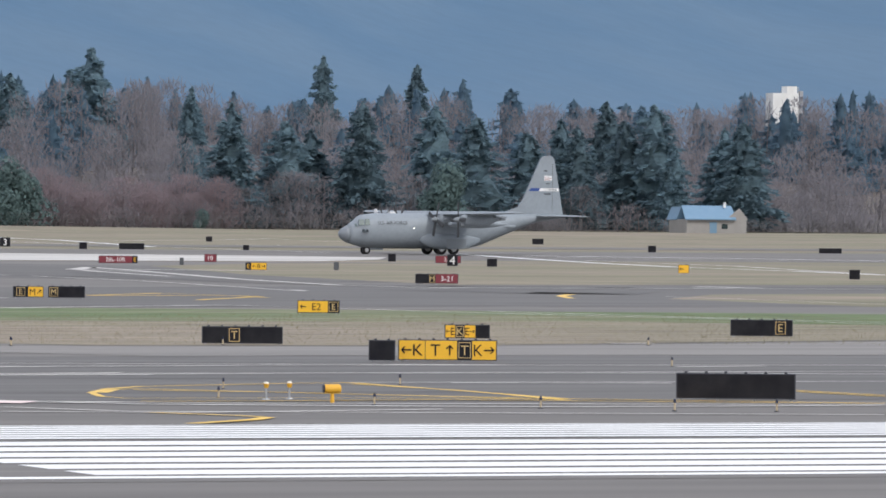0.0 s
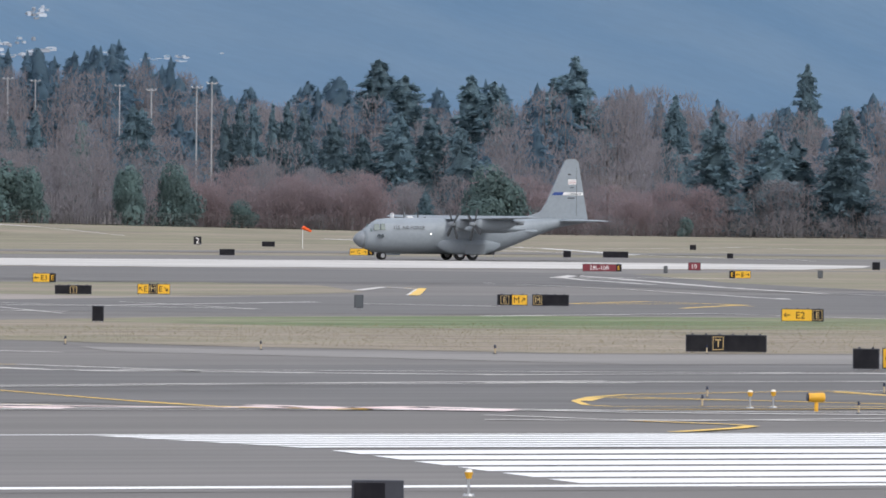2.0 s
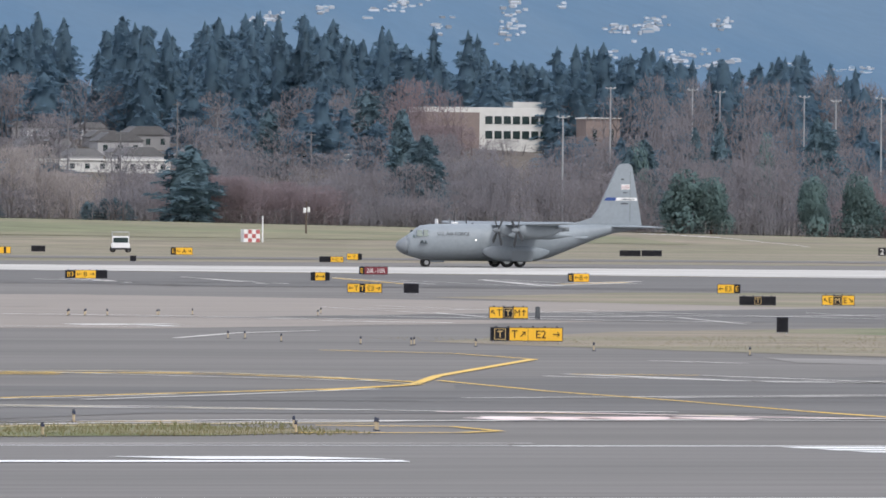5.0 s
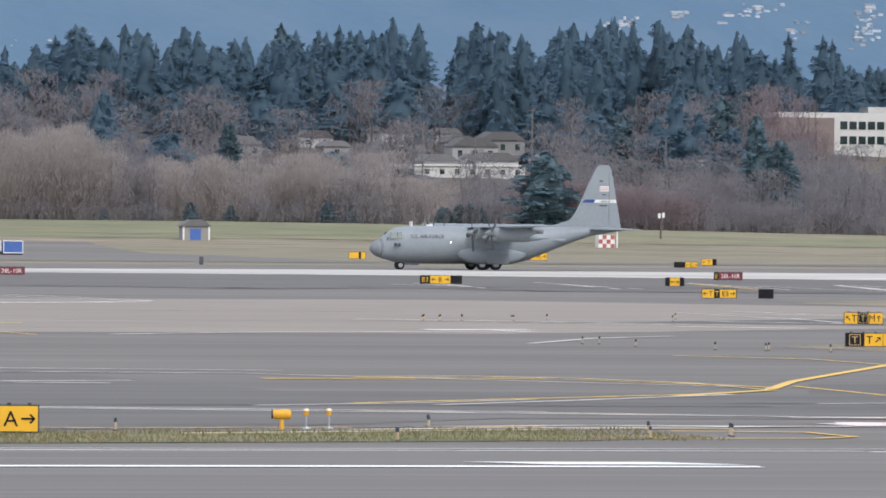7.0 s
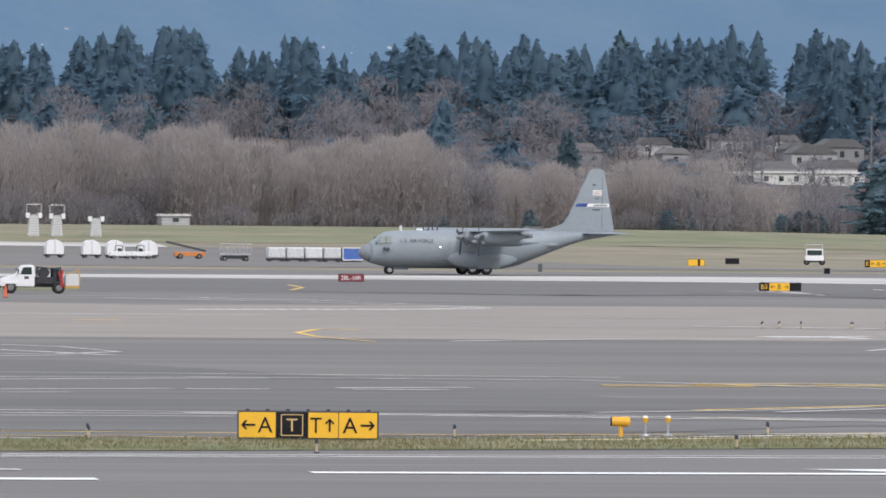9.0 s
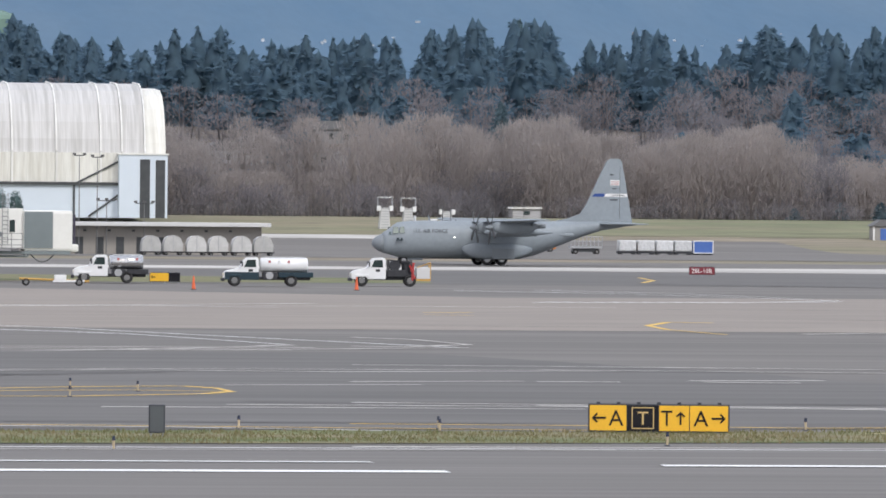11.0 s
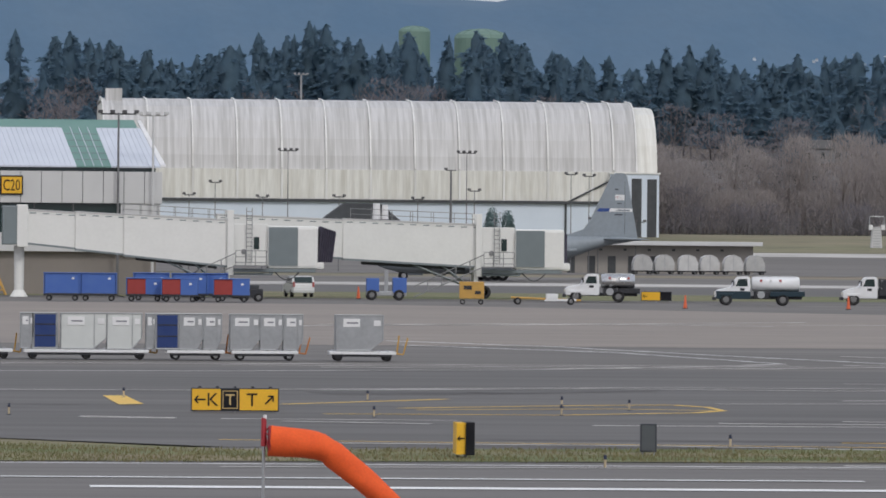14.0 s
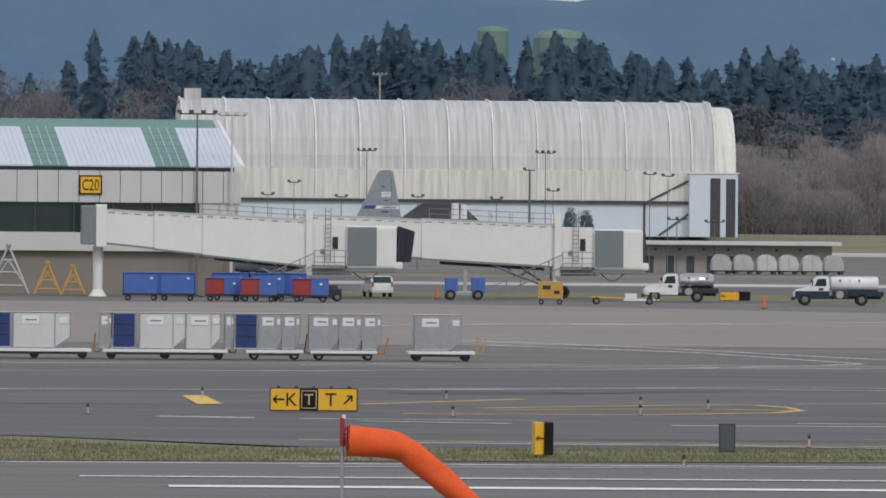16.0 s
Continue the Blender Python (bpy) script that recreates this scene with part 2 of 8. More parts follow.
TAXI = [(0, 366.8), (0.5, 351.5), (1, 336.7), (1.5, 322.2), (2, 308.2), (2.5, 294.6), (3, 281.2), (3.5, 268.4), (4, 255.9), (4.5, 243.7), (5, 231.9), (7.5, 177.9), (8, 167.9), (8.5, 158.6), (9, 148.9), (11.5, 102.4), (12, 93.2), (12.5, 84.3), (13, 75.4), (13.5, 66.5), (14, 57.9), (14.5, 49.3), (15, 40.7), (15.5, 32.3), (16, 23.8)]
aircraft = thing("transport_aircraft", pose(TAXI[0][1], 855, 0.03), "grey four-propeller military transport aircraft taxiing", "aircraft")
STATIONS = [(1.15, 2.36, 1.0, 1.04), (1.5, 2.42, 1.15, 1.22), (2.0, 2.52, 1.35, 1.45), (2.5, 2.66, 1.55, 1.72), (3.0, 2.72, 1.78, 1.92),
            (3.8, 2.75, 2.0, 2.0), (4.6, 2.77, 2.12, 2.04), (6.0, 2.77, 2.17, 2.07), (12.0, 2.77, 2.17, 2.07), (16.6, 2.77, 2.17, 2.07), (18.2, 2.95, 2.13, 1.9), (20.0, 3.3, 1.95, 1.56),
            (22.0, 3.7, 1.62, 1.18), (24.0, 4.08, 1.2, 0.82), (26.0, 4.38, 0.75, 0.5), (28.2, 4.5, 0.32, 0.26), (29.2, 4.5, 0.06, 0.06)]
bm = bmesh.new()
loft(bm, [superellipse(0, c, w, h, 2.3, 36, x) for x, c, w, h in STATIONS])
part("fuselage", bm, PLANE_GREY, aircraft, smooth=True)
bm = bmesh.new()
loft(bm, [superellipse(0, c, w, h, 2.1, 28, x) for x, c, w, h in ((0.0, 2.34, 0.06, 0.06), (0.08, 2.34, 0.3, 0.3), (0.35, 2.34, 0.6, 0.6), (0.75, 2.34, 0.85, 0.86), (1.16, 2.36, 1.0, 1.04))])
part("nose_radome", bm, RADOME, aircraft, smooth=True)
fin_outline = [(19.9, 4.75), (22.0, 5.15), (23.5, 5.65), (24.2, 6.6), (26.5, 11.4), (26.75, 11.68), (27.1, 11.8), (27.85, 11.8), (28.15, 11.65), (28.3, 11.3), (29.5, 4.75), (27, 4.4), (24, 4.4)]
fin = part("tail_fin", prism(fin_outline, -0.15, 0.15), PLANE_GREY, aircraft)
part("rudder_line", boxed(28.02, 28.06, -0.16, 0.16, 5.2, 10.9), STENCIL, fin)


def on_fin(name, pts, mat):
    for s in (-1, 1):
        part(name, prism(pts, *sorted((s * 0.151, s * 0.158))), mat, fin)


on_fin("blue_band", [(24.86, 7.6), (25.2, 7.95), (26.4, 7.95), (26.25, 7.6)], BAND_BLUE)
on_fin("pale_band", [(26.25, 7.6), (26.4, 7.95), (28.85, 7.95), (28.88, 7.6)], MARK_WHITE)
on_fin("band_stripe", [(26.9, 7.66), (27.3, 7.84), (28.6, 7.84), (28.6, 7.66)], PLANE_DARK)
on_fin("flag", [(26.95, 8.85), (26.95, 9.45), (28.0, 9.45), (28.0, 8.85)], MARK_WHITE)
for k in range(3):
    on_fin("flag_stripe", [(27.0, 8.9 + 0.17 * k), (27.0, 8.97 + 0.17 * k), (27.95, 8.97 + 0.17 * k), (27.95, 8.9 + 0.17 * k)], MARK_RED)
on_fin("stencil_bar", [(26.9, 9.95), (26.9, 10.1), (27.3, 10.1), (27.3, 9.95)], STENCIL)
on_fin("stencil_bar", [(27.2, 8.45), (27.2, 8.55), (27.7, 8.55), (27.7, 8.45)], STENCIL)
on_fin("stencil_bar", [(26.9, 7.2), (26.9, 7.35), (27.8, 7.35), (27.8, 7.2)], STENCIL)
for s in (-1, 1):
    bm = bmesh.new()
    foil = lambda x0, c, z, th: [(x0, z), (x0 + 0.12 * c, z + 0.55 * th), (x0 + 0.35 * c, z + 0.6 * th), (x0 + 0.7 * c, z + 0.35 * th), (x0 + c, z), (x0 + 0.6 * c, z - 0.25 * th), (x0 + 0.2 * c, z - 0.4 * th)]
    loft(bm, [[(x, s * y, z) for x, z in foil(x0, c, zz, th)] for y, x0, c, zz, th in ((0, 11.0, 5.0, 4.72, 0.7), (5.4, 11.05, 4.8, 4.76, 0.62), (19.4, 12.4, 2.7, 4.98, 0.3), (20.1, 12.75, 2.1, 5.0, 0.16))])
    bmesh.ops.recalc_face_normals(bm, faces=bm.faces)
    wing = part("wing", bm, PLANE_GREY, aircraft)
    part("flap", boxed(15.0, 16.4, *sorted((s * 2.4, s * 11.5)), 4.42, 4.58, bevel=0.05), PLANE_DARK, wing)
    bm = bmesh.new()
    loft(bm, [[(x, s * y, z) for x, z in foil(x0, c, 4.62, th)] for y, x0, c, th in ((0, 25.4, 4.4, 0.42), (7.6, 26.9, 2.5, 0.2), (8.0, 27.3, 1.9, 0.08))])
    bmesh.ops.recalc_face_normals(bm, faces=bm.faces)
    part("tailplane", bm, PLANE_GREY, aircraft)
    bm = bmesh.new()
    loft(bm, [superellipse(s * 1.95, c, w, h, 2.5, 20, x) for x, c, w, h in ((9.6, 1.75, 0.05, 0.1), (9.9, 1.75, 0.3, 0.45), (10.8, 1.65, 0.55, 0.8), (12.0, 1.55, 0.68, 0.92), (15.4, 1.5, 0.68, 0.88), (16.6, 1.6, 0.4, 0.6), (17.6, 1.75, 0.06, 0.2))])
    part("wheel_sponson", bm, PLANE_GREY, aircraft, smooth=True)
    part("sponson_panel", boxed(12.9, 15.4, *sorted((s * 2.6, s * 2.645)), 0.72, 1.85), PLANE_DARK, aircraft)
    for x in (12.0, 13.6):
        wm = part("main_wheel", wheel_mesh(0.7, 0.5), RUBBER, aircraft, smooth=True)
        wm.location = (x + 0.5, s * 1.9, 0.7)
        hb = part("hub", rod(bmesh.new(), (0, -0.26, 0), (0, 0.26, 0), 0.36, 0.36, 14), WHEEL_HUB, wm)
    wm = part("nose_wheel", wheel_mesh(0.48, 0.34), RUBBER, aircraft, smooth=True)
    wm.location = (3.5, s * 0.28, 0.48)
    part("hub", rod(bmesh.new(), (0, -0.18, 0), (0, 0.18, 0), 0.25, 0.25, 14), WHEEL_HUB, wm)
    bm = bmesh.new()
    loft(bm, [superellipse(s * 7.6, 3.62, r, r, 2, 16, x) for x, r in ((10.6, 0.04), (11.0, 0.28), (12.0, 0.46), (15.5, 0.46), (17.4, 0.2), (18.4, 0.03))])
    tank = part("fuel_tank", bm, PLANE_GREY, aircraft, smooth=True)
    part("pylon", boxed(12.4, 15.0, s * 7.6 - 0.08, s * 7.6 + 0.08, 4.0, 4.75), PLANE_GREY, tank)
    # cockpit glazing on the curved side
    for x0, x1, z0, z1, ya, yb in ((1.62, 1.86, 3.25, 3.6, 0.86, 1.0), (2.0, 2.6, 3.4, 4.1, 1.12, 1.32), (2.68, 3.2, 3.45, 4.15, 1.44, 1.62), (2.3, 2.65, 2.6, 2.95, 1.5, 1.62), (2.72, 3.0, 2.62, 2.95, 1.66, 1.74)):
        bm = bmesh.new()
        loft(bm, [[(x, s * (y + o), z) for x, y, z in ((x0, ya + (0.22 if z0 < 3 else 0.16), z0), (x1, yb + (0.22 if z0 < 3 else 0.2), z0), (x1, yb - 0.06, z1), (x0 + 0.12, ya - 0.04, z1))] for o in (-0.1, 0.07)])
        bmesh.ops.recalc_face_normals(bm, faces=bm.faces)
        part("cockpit_window", bm, COCKPIT_GLASS if z0 < 3 else SKY_GLASS, aircraft)
    for x in (17.9,):
        part("porthole", rod(bmesh.new(), (x, s * 2.02, 3.3), (x, s * 2.19, 3.3), 0.12, 0.12, 10), COCKPIT_GLASS, aircraft)
    part("side_lamp", rod(bmesh.new(), (8.75, s * 2.1, 3.02), (8.75, s * 2.22, 3.02), 0.042, 0.042, 10), GLOW, aircraft, "lit white lamp")
    part("tail_fairing", boxed(20.6, 22.4, *sorted((s * 1.2, s * 1.83)), 3.2, 3.55, bevel=0.15), PLANE_GREY, aircraft)
part("nose_leg", rod(bmesh.new(), (3.5, 0, 0.4), (3.4, 0, 1.2), 0.1, 0.12, 8), WHEEL_HUB, aircraft)
part("gear_door", boxed(3.9, 5.6, -0.5, -0.45, 0.5, 0.85), PLANE_GREY, aircraft)
part("open_hatch", boxed(4.75, 4.87, -0.4, 0.4, 4.75, 5.35, bevel=0.03), MARK_WHITE, aircraft, "open white roof hatch")
part("antenna_dome", boxed(6.6, 7.3, -0.3, 0.3, 4.78, 5.02, bevel=0.1), MARK_WHITE, aircraft)
part("blade_antenna", prism([(6.35, 4.75), (6.3, 5.45), (6.4, 5.45), (6.6, 4.75)], -0.03, 0.03), PLANE_DARK, aircraft)
part("roof_light", boxed(17.7, 17.85, -0.1, 0.1, 4.8, 5.05, bevel=0.03), MARK_WHITE, aircraft)
part("tail_cone", rod(bmesh.new(), (28.9, 0, 4.5), (30.0, 0, 4.52), 0.12, 0.03, 8), PLANE_GREY, aircraft)
propellers = []
for y, x in ((-10.2, 10.75), (-5.0, 10.4), (5.0, 10.4), (10.2, 10.75)):
    bm = bmesh.new()
    loft(bm, [superellipse(y, c, w, h, 2.3, 20, xx) for xx, c, w, h in ((x + 0.1, 4.15, 0.42, 0.48), (x + 0.8, 4.12, 0.55, 0.68), (x + 2.2, 4.1, 0.6, 0.78), (x + 4.2, 4.3, 0.52, 0.62), (x + 5.6, 4.5, 0.2, 0.25))])
    nac = part("engine_nacelle", bm, PLANE_GREY, aircraft, smooth=True)
    part("air_intake", boxed(x + 0.15, x + 0.6, y - 0.28, y + 0.28, 3.42, 3.75, bevel=0.08), PLANE_DARK, nac)
    part("exhaust", rod(bmesh.new(), (x + 4.6, y, 4.32), (x + 6.0, y, 4.36), 0.3, 0.26, 12), PLANE_DARK, nac)
    prop = part("propeller", loft(bmesh.new(), [superellipse(0, 0, r, r, 2, 16, xx) for xx, r in ((-0.75, 0.03), (-0.6, 0.16), (-0.25, 0.32), (0.1, 0.36))]), PLANE_DARK, aircraft, smooth=True)
    prop.location = (x, y, 4.15)
    for k in range(4):
        bl = part("blade", loft(bmesh.new(), [[(xx, yy, z) for xx, yy in ((-0.1 * w - 0.1, -w), (0.03 - 0.1, -0.2 * w), (0.12 * w - 0.1, w), (-0.03 - 0.1, 0.2 * w))] for z, w in ((0.25, 0.12), (0.6, 0.2), (1.3, 0.27), (1.95, 0.26), (2.08, 0.16))]), BLADE, prop)
        bl.rotation_euler = (radians(90 * k), 0, 0)
    propellers.append((prop, x, y))


# ---- painted markings ----
PINK_LINE = material("worn_red_and_white_paint", (0.75, 0.55, 0.52), 0.7, spots=(0.88, 0.86, 0.85), scale=0.25, fine=0.1, fine_scale=1.0, per_object=-1)
PALE_YELLOW = material("faded_yellow_paint", (0.62, 0.5, 0.28), 0.7, spots=(0.45, 0.4, 0.28), scale=0.2, fine=0.12, fine_scale=1.0, per_object=-1)
FADED_WHITE = material("faded_white_paint", (0.72, 0.69, 0.65), 0.8, spots=(0.42, 0.4, 0.38), scale=0.15, fine=0.15, fine_scale=1.0, stretch=(0.4, 1, 1), amount=0.9, per_object=-1)
WORN_DARK = material("dark_worn_asphalt_band", (0.1, 0.096, 0.092), 0.9, spots=(0.13, 0.125, 0.12), scale=0.05, fine=0.2, fine_scale=0.4, stretch=(0.15, 1, 1), per_object=-1)
PAINTS = {"V": (WHITE_LINE, "white dashed apron lane line"), "W": (FADED_WHITE, "faded white pavement line"), "Y": (YELLOW_LINE, "yellow taxiway line"), "Z": (PINK_LINE, "worn red and white painted hold marking"), "B": (WHITE_LINE, "bright white edge strip"), "D": (WORN_DARK, "dark worn band of taxiway asphalt"), "P": (PALE_YELLOW, "faded pale taxiway edge line")}
paint_count = [0]


def paint(kind, width, dash, points):
    """A painted line along points, in dashes of that length if dash is given."""
    mat, label = PAINTS[kind]
    paint_count[0] += 1
    lift = 0.034 + 0.0006 * (paint_count[0] % 12)
    runs = []
    for a, b in zip(points, points[1:]):
        a, b = Vector(a), Vector(b)
        n = max(1, int((b - a).length / (2 * dash))) if dash else max(1, int((b - a).length / 12))
        for i in range(n):
            runs.append((a.lerp(b, i / n), a.lerp(b, (i + (0.5 if dash else 1.0)) / n)))
    bm = bmesh.new()
    for a, b in runs:
        d = b - a
        if d.length < 0.01:
            continue
        u = d.normalized()
        s = Vector((-u.y, u.x)) * (width * abs(u.x) + min(width, 0.27) * abs(u.y)) / 2
        bm.faces.new([bm.verts.new((p.x, p.y, (crown_z(p.y) if RY0 - 1.5 < p.y < RY1 + 1.5 else ground_z(p.x, p.y)) + lift)) for p in (a - s, b - s, b + s, a + s)])
    for f in bm.faces:
        f.normal_update()
        if f.normal.z < 0:
            f.normal_flip()
    tagged(part("pavement_marking", bm, mat), label, "marking", kind="structure")


def runway_bar(x0, x1, y, width, tip=0.0):
    bm = bmesh.new()
    ys = sorted({y - width / 2, y + width / 2} | ({RYC} if abs(y - RYC) < width / 2 else set()))
    for ya, yb in zip(ys, ys[1:]):
        bm.faces.new([bm.verts.new((x, yy, crown_z(yy) + 0.02)) for x, yy in ((x0, ya), (x1, ya), (x1 - tip, yb), (x0 - tip, yb))])
    tagged(part("runway_stripe", bm, WHITE_LINE), "white painted runway stripe", "marking", kind="structure")


for side in (-1, 1):
    for i in range(6):
        runway_bar(65.5, 111.3, RYC + side * (2.1 + 2.92 * i), 2.05)
runway_bar(36, 700, RY0 + 0.5, 0.95)
runway_bar(58.5, 700, RY1 - 0.4, 0.8)
runway_bar(-2, 58.5, RY1 + 0.2, 0.3)
runway_bar(31.0, 50.2, 183.7, 0.95)
runway_bar(45.6, 50.4, 187.2, 3.2, 1.6)
runway_bar(4.0, 24.4, 186.0, 1.0)
runway_bar(5.9, 25.4, 180.1, 1.0)
runway_bar(-60, -14, 183.7, 0.95)
paint('Y', 0.80, 0, [(108.0, 250.4), (106.5, 229.2)])
paint('Y', 0.25, 0, [(93.5, 237.8), (96.0, 242.7), (98.3, 245.6), (104.5, 249.0), (108.0, 250.4)])
paint('Y', 0.25, 0, [(93.9, 237.8), (96.0, 242.0), (97.3, 242.6), (101.3, 235.8), (105.9, 229.9), (114.7, 223.1)])
paint('Y', 0.22, 0, [(93.5, 237.8), (92.0, 233.1), (92.1, 231.0), (99.3, 231.1), (105.2, 229.3)])
paint('Y', 0.72, 0, [(119.4, 238.9), (119.5, 232.3)])
paint('W', 0.34, 0, [(86.9, 228.8), (93.8, 225.0), (114.1, 221.8)])
paint('Y', 0.45, 0, [(86.6, 215.8), (88.1, 212.1), (88.2, 210.4), (86.9, 208.3), (83.3, 204.2)])
paint('W', 0.54, 0, [(104.3, 274.5), (118.1, 277.0), (142.2, 276.4)])
paint('W', 0.41, 0, [(100.3, 263.9), (136.9, 266.1)])
paint('W', 0.34, 0, [(108.0, 250.4), (129.0, 250.8)])
paint('W', 0.68, 0, [(131.8, 273.8), (135.9, 274.6)])
paint('W', 1.22, 0, [(150.7, 320.0), (152.7, 320.1)])
paint('W', 0.34, 0, [(84.4, 222.1), (86.5, 217.0), (108.5, 211.1)])
paint('Y', 0.72, 0, [(78.5, 239.4), (79.3, 230.6), (83.0, 228.6)])
paint('W', 0.47, 0, [(92.8, 282.9), (126.7, 277.1)])
paint('W', 0.41, 0, [(85.4, 260.1), (105.4, 265.1)])
paint('Z', 1.26, 0, [(80.8, 233.2), (83.1, 229.8), (85.6, 231.0), (87.5, 227.7)])
paint('Z', 1.26, 0, [(65.7, 231.8), (69.1, 231.2), (71.8, 231.9), (74.0, 230.7)])
paint('Y', 0.6, 0, [(75.8, 276.2), (80.3, 289.4), (83.6, 297.6), (93.8, 322.8)])
paint('Y', 0.45, 0, [(93.8, 322.8), (93.8, 335.1), (89.5, 342.2)])
paint('Y', 0.80, 0, [(78.2, 281.7), (77.6, 265.3), (78.3, 252.8), (78.5, 236.6), (79.1, 231.4), (82.8, 227.6)])
paint('Y', 0.45, 0, [(75.7, 275.3), (72.3, 269.9), (69.5, 265.6)])
paint('Y', 0.45, 0, [(74.9, 286.1), (76.3, 281.6), (76.6, 278.0)])
paint('W', 0.68, 0, [(86.8, 293.9), (90.9, 280.9), (105.9, 274.7)])
paint('W', 0.41, 0, [(71.8, 255.5), (86.3, 260.1), (101.8, 264.1)])
paint('P', 0.40, 0, [(53.6, 244.9), (63.4, 240.2), (74.4, 233.6)])
paint('W', 0.54, 0, [(49.4, 225.7), (57.2, 228.4), (65.0, 227.6)])
paint('Y', 0.45, 0, [(64.6, 295.2), (72.5, 291.4), (76.8, 279.8)])
paint('Y', 0.45, 0, [(55.6, 254.3), (63.0, 261.0), (70.8, 268.1), (75.7, 275.3)])
paint('Y', 0.45, 0, [(86.7, 293.2), (91.5, 291.8)])
paint('W', 0.54, 0, [(91.5, 291.8), (95.4, 281.0)])
paint('Y', 0.35, 0, [(55.5, 215.2), (60.5, 215.4), (62.1, 217.1), (61.9, 221.6), (58.1, 222.6)])
paint('W', 0.34, 0, [(44.9, 205.3), (59.7, 205.5)])
paint('Y', 0.45, 0, [(64.2, 293.2), (66.4, 293.5)])
paint('W', 0.41, 0, [(40.0, 311.2), (53.2, 309.0), (64.1, 306.3)])
paint('W', 0.54, 6, [(36.1, 281.2), (49.2, 285.6), (59.8, 289.6)])
paint('Y', 0.54, 0, [(60.4, 292.6), (66.5, 292.9), (71.8, 294.0)])
paint('W', 0.54, 0, [(32.3, 251.4), (39.7, 249.7), (45.2, 247.8), (59.6, 243.9)])
paint('Y', 0.35, 0, [(29.1, 226.7), (35.6, 225.7), (42.0, 224.3), (55.5, 227.1)])
paint('W', 0.41, 0, [(51.6, 250.9), (57.9, 254.8), (63.0, 260.0)])
paint('W', 0.68, 0, [(48.4, 376.8), (50.7, 371.4), (51.5, 358.5), (47.7, 351.9), (45.3, 352.5)])
paint('W', 0.41, 0, [(26.3, 204.3), (50.2, 205.3)])
paint('Y', 0.90, 0, [(75.7, 432.3), (73.4, 433.4), (70.1, 420.4), (68.9, 407.1), (69.3, 391.7)])
paint('V', 1.6, 0.6, [(84.0, 591.0), (94.9, 575.7), (103.6, 541.3), (94.8, 527.9), (79.8, 523.4)])
paint('Y', 0.62, 0, [(64.2, 466.6), (67.4, 468.1)])
paint('W', 0.94, 0, [(95.1, 416.3), (101.2, 418.5)])
paint('Y', 0.80, 0, [(118.0, 712.8), (114.8, 685.7), (110.2, 664.0)])
paint('W', 0.68, 0, [(73.8, 394.9), (84.8, 405.5), (100.4, 410.9)])
paint('Y', 0.45, 0, [(15.4, 270.2), (21.7, 279.5)])
paint('Y', 0.45, 0, [(19.1, 265.6), (25.8, 271.3), (29.1, 273.0), (30.0, 270.0), (30.0, 265.2), (28.7, 261.8), (23.8, 257.6), (16.0, 257.1)])
paint('Y', 0.35, 0, [(19.5, 263.3), (26.5, 266.7), (29.7, 265.1)])
paint('V', 1.6, 0.5, [(29.4, 416.0), (36.8, 399.3), (42.8, 375.5), (49.9, 351.0)])
paint('W', 0.54, 0, [(50.2, 351.1), (41.7, 344.1), (16.9, 343.0)])
paint('V', 1.6, 0.5, [(29.2, 401.3), (38.1, 383.1), (42.9, 355.2)])
paint('W', 0.68, 0, [(42.9, 355.2), (40.8, 351.7)])
paint('W', 0.54, 0, [(36.7, 481.0), (56.2, 494.1), (80.7, 496.7)])
paint('Y', 0.54, 0, [(62.9, 456.5), (65.7, 455.7)])
paint('W', 0.47, 0, [(27.9, 247.9), (40.2, 247.3)])
paint('W', 0.41, 0, [(12.3, 249.8), (19.8, 249.5)])
paint('Y', 0.30, 0, [(11.1, 226.1), (19.1, 224.3), (35.9, 221.0)])
paint('W', 0.47, 6, [(30.9, 275.1), (45.3, 279.0)])
paint('W', 0.41, 0, [(14.4, 292.9), (30.0, 301.5), (49.3, 303.2)])
paint('W', 0.41, 0, [(9.8, 198.9), (32.8, 201.7)])
paint('W', 0.54, 0, [(3.9, 343.1), (21.3, 347.5), (43.1, 348.3)])
paint('W', 0.68, 0, [(29.4, 480.3), (44.0, 488.6), (62.8, 507.6)])
paint('W', 0.41, 0, [(7.9, 252.1), (10.9, 250.8)])
paint('W', 2.03, 0, [(363.4, 777.7), (351.6, 717.2), (325.3, 632.8)])
paint('W', 1.62, 0, [(376.8, 827.7), (385.1, 800.1), (403.2, 784.4)])
paint('W', 1.35, 0, [(405.3, 1062.6), (386.6, 975.9), (387.5, 935.0)])
paint('W', 1.35, 0, [(432.9, 1092.9), (489.9, 1168.0), (479.5, 1116.2)])
paint('W', 2.97, 0, [(253.4, 649.1), (263.7, 671.1), (257.7, 646.5), (239.3, 577.3), (231.2, 538.1), (233.8, 523.4)])
paint('Y', 0.80, 0, [(186.8, 476.4), (197.4, 489.1), (197.9, 473.7), (186.7, 456.9)])
paint('Y', 1.07, 0, [(231.4, 496.9), (223.1, 481.6), (218.7, 470.5)])
paint('W', 1.08, 0, [(229.2, 603.5), (225.2, 562.5), (213.5, 503.8)])
paint('W', 1.08, 0, [(186.9, 413.6), (190.1, 394.8), (194.0, 377.4)])
paint('W', 2.70, 0, [(261.3, 539.9), (262.7, 534.0)])
paint('W', 0.94, 0, [(234.3, 526.6), (270.8, 526.7)])
paint('W', 1.08, 0, [(230.5, 480.6), (229.3, 446.0)])
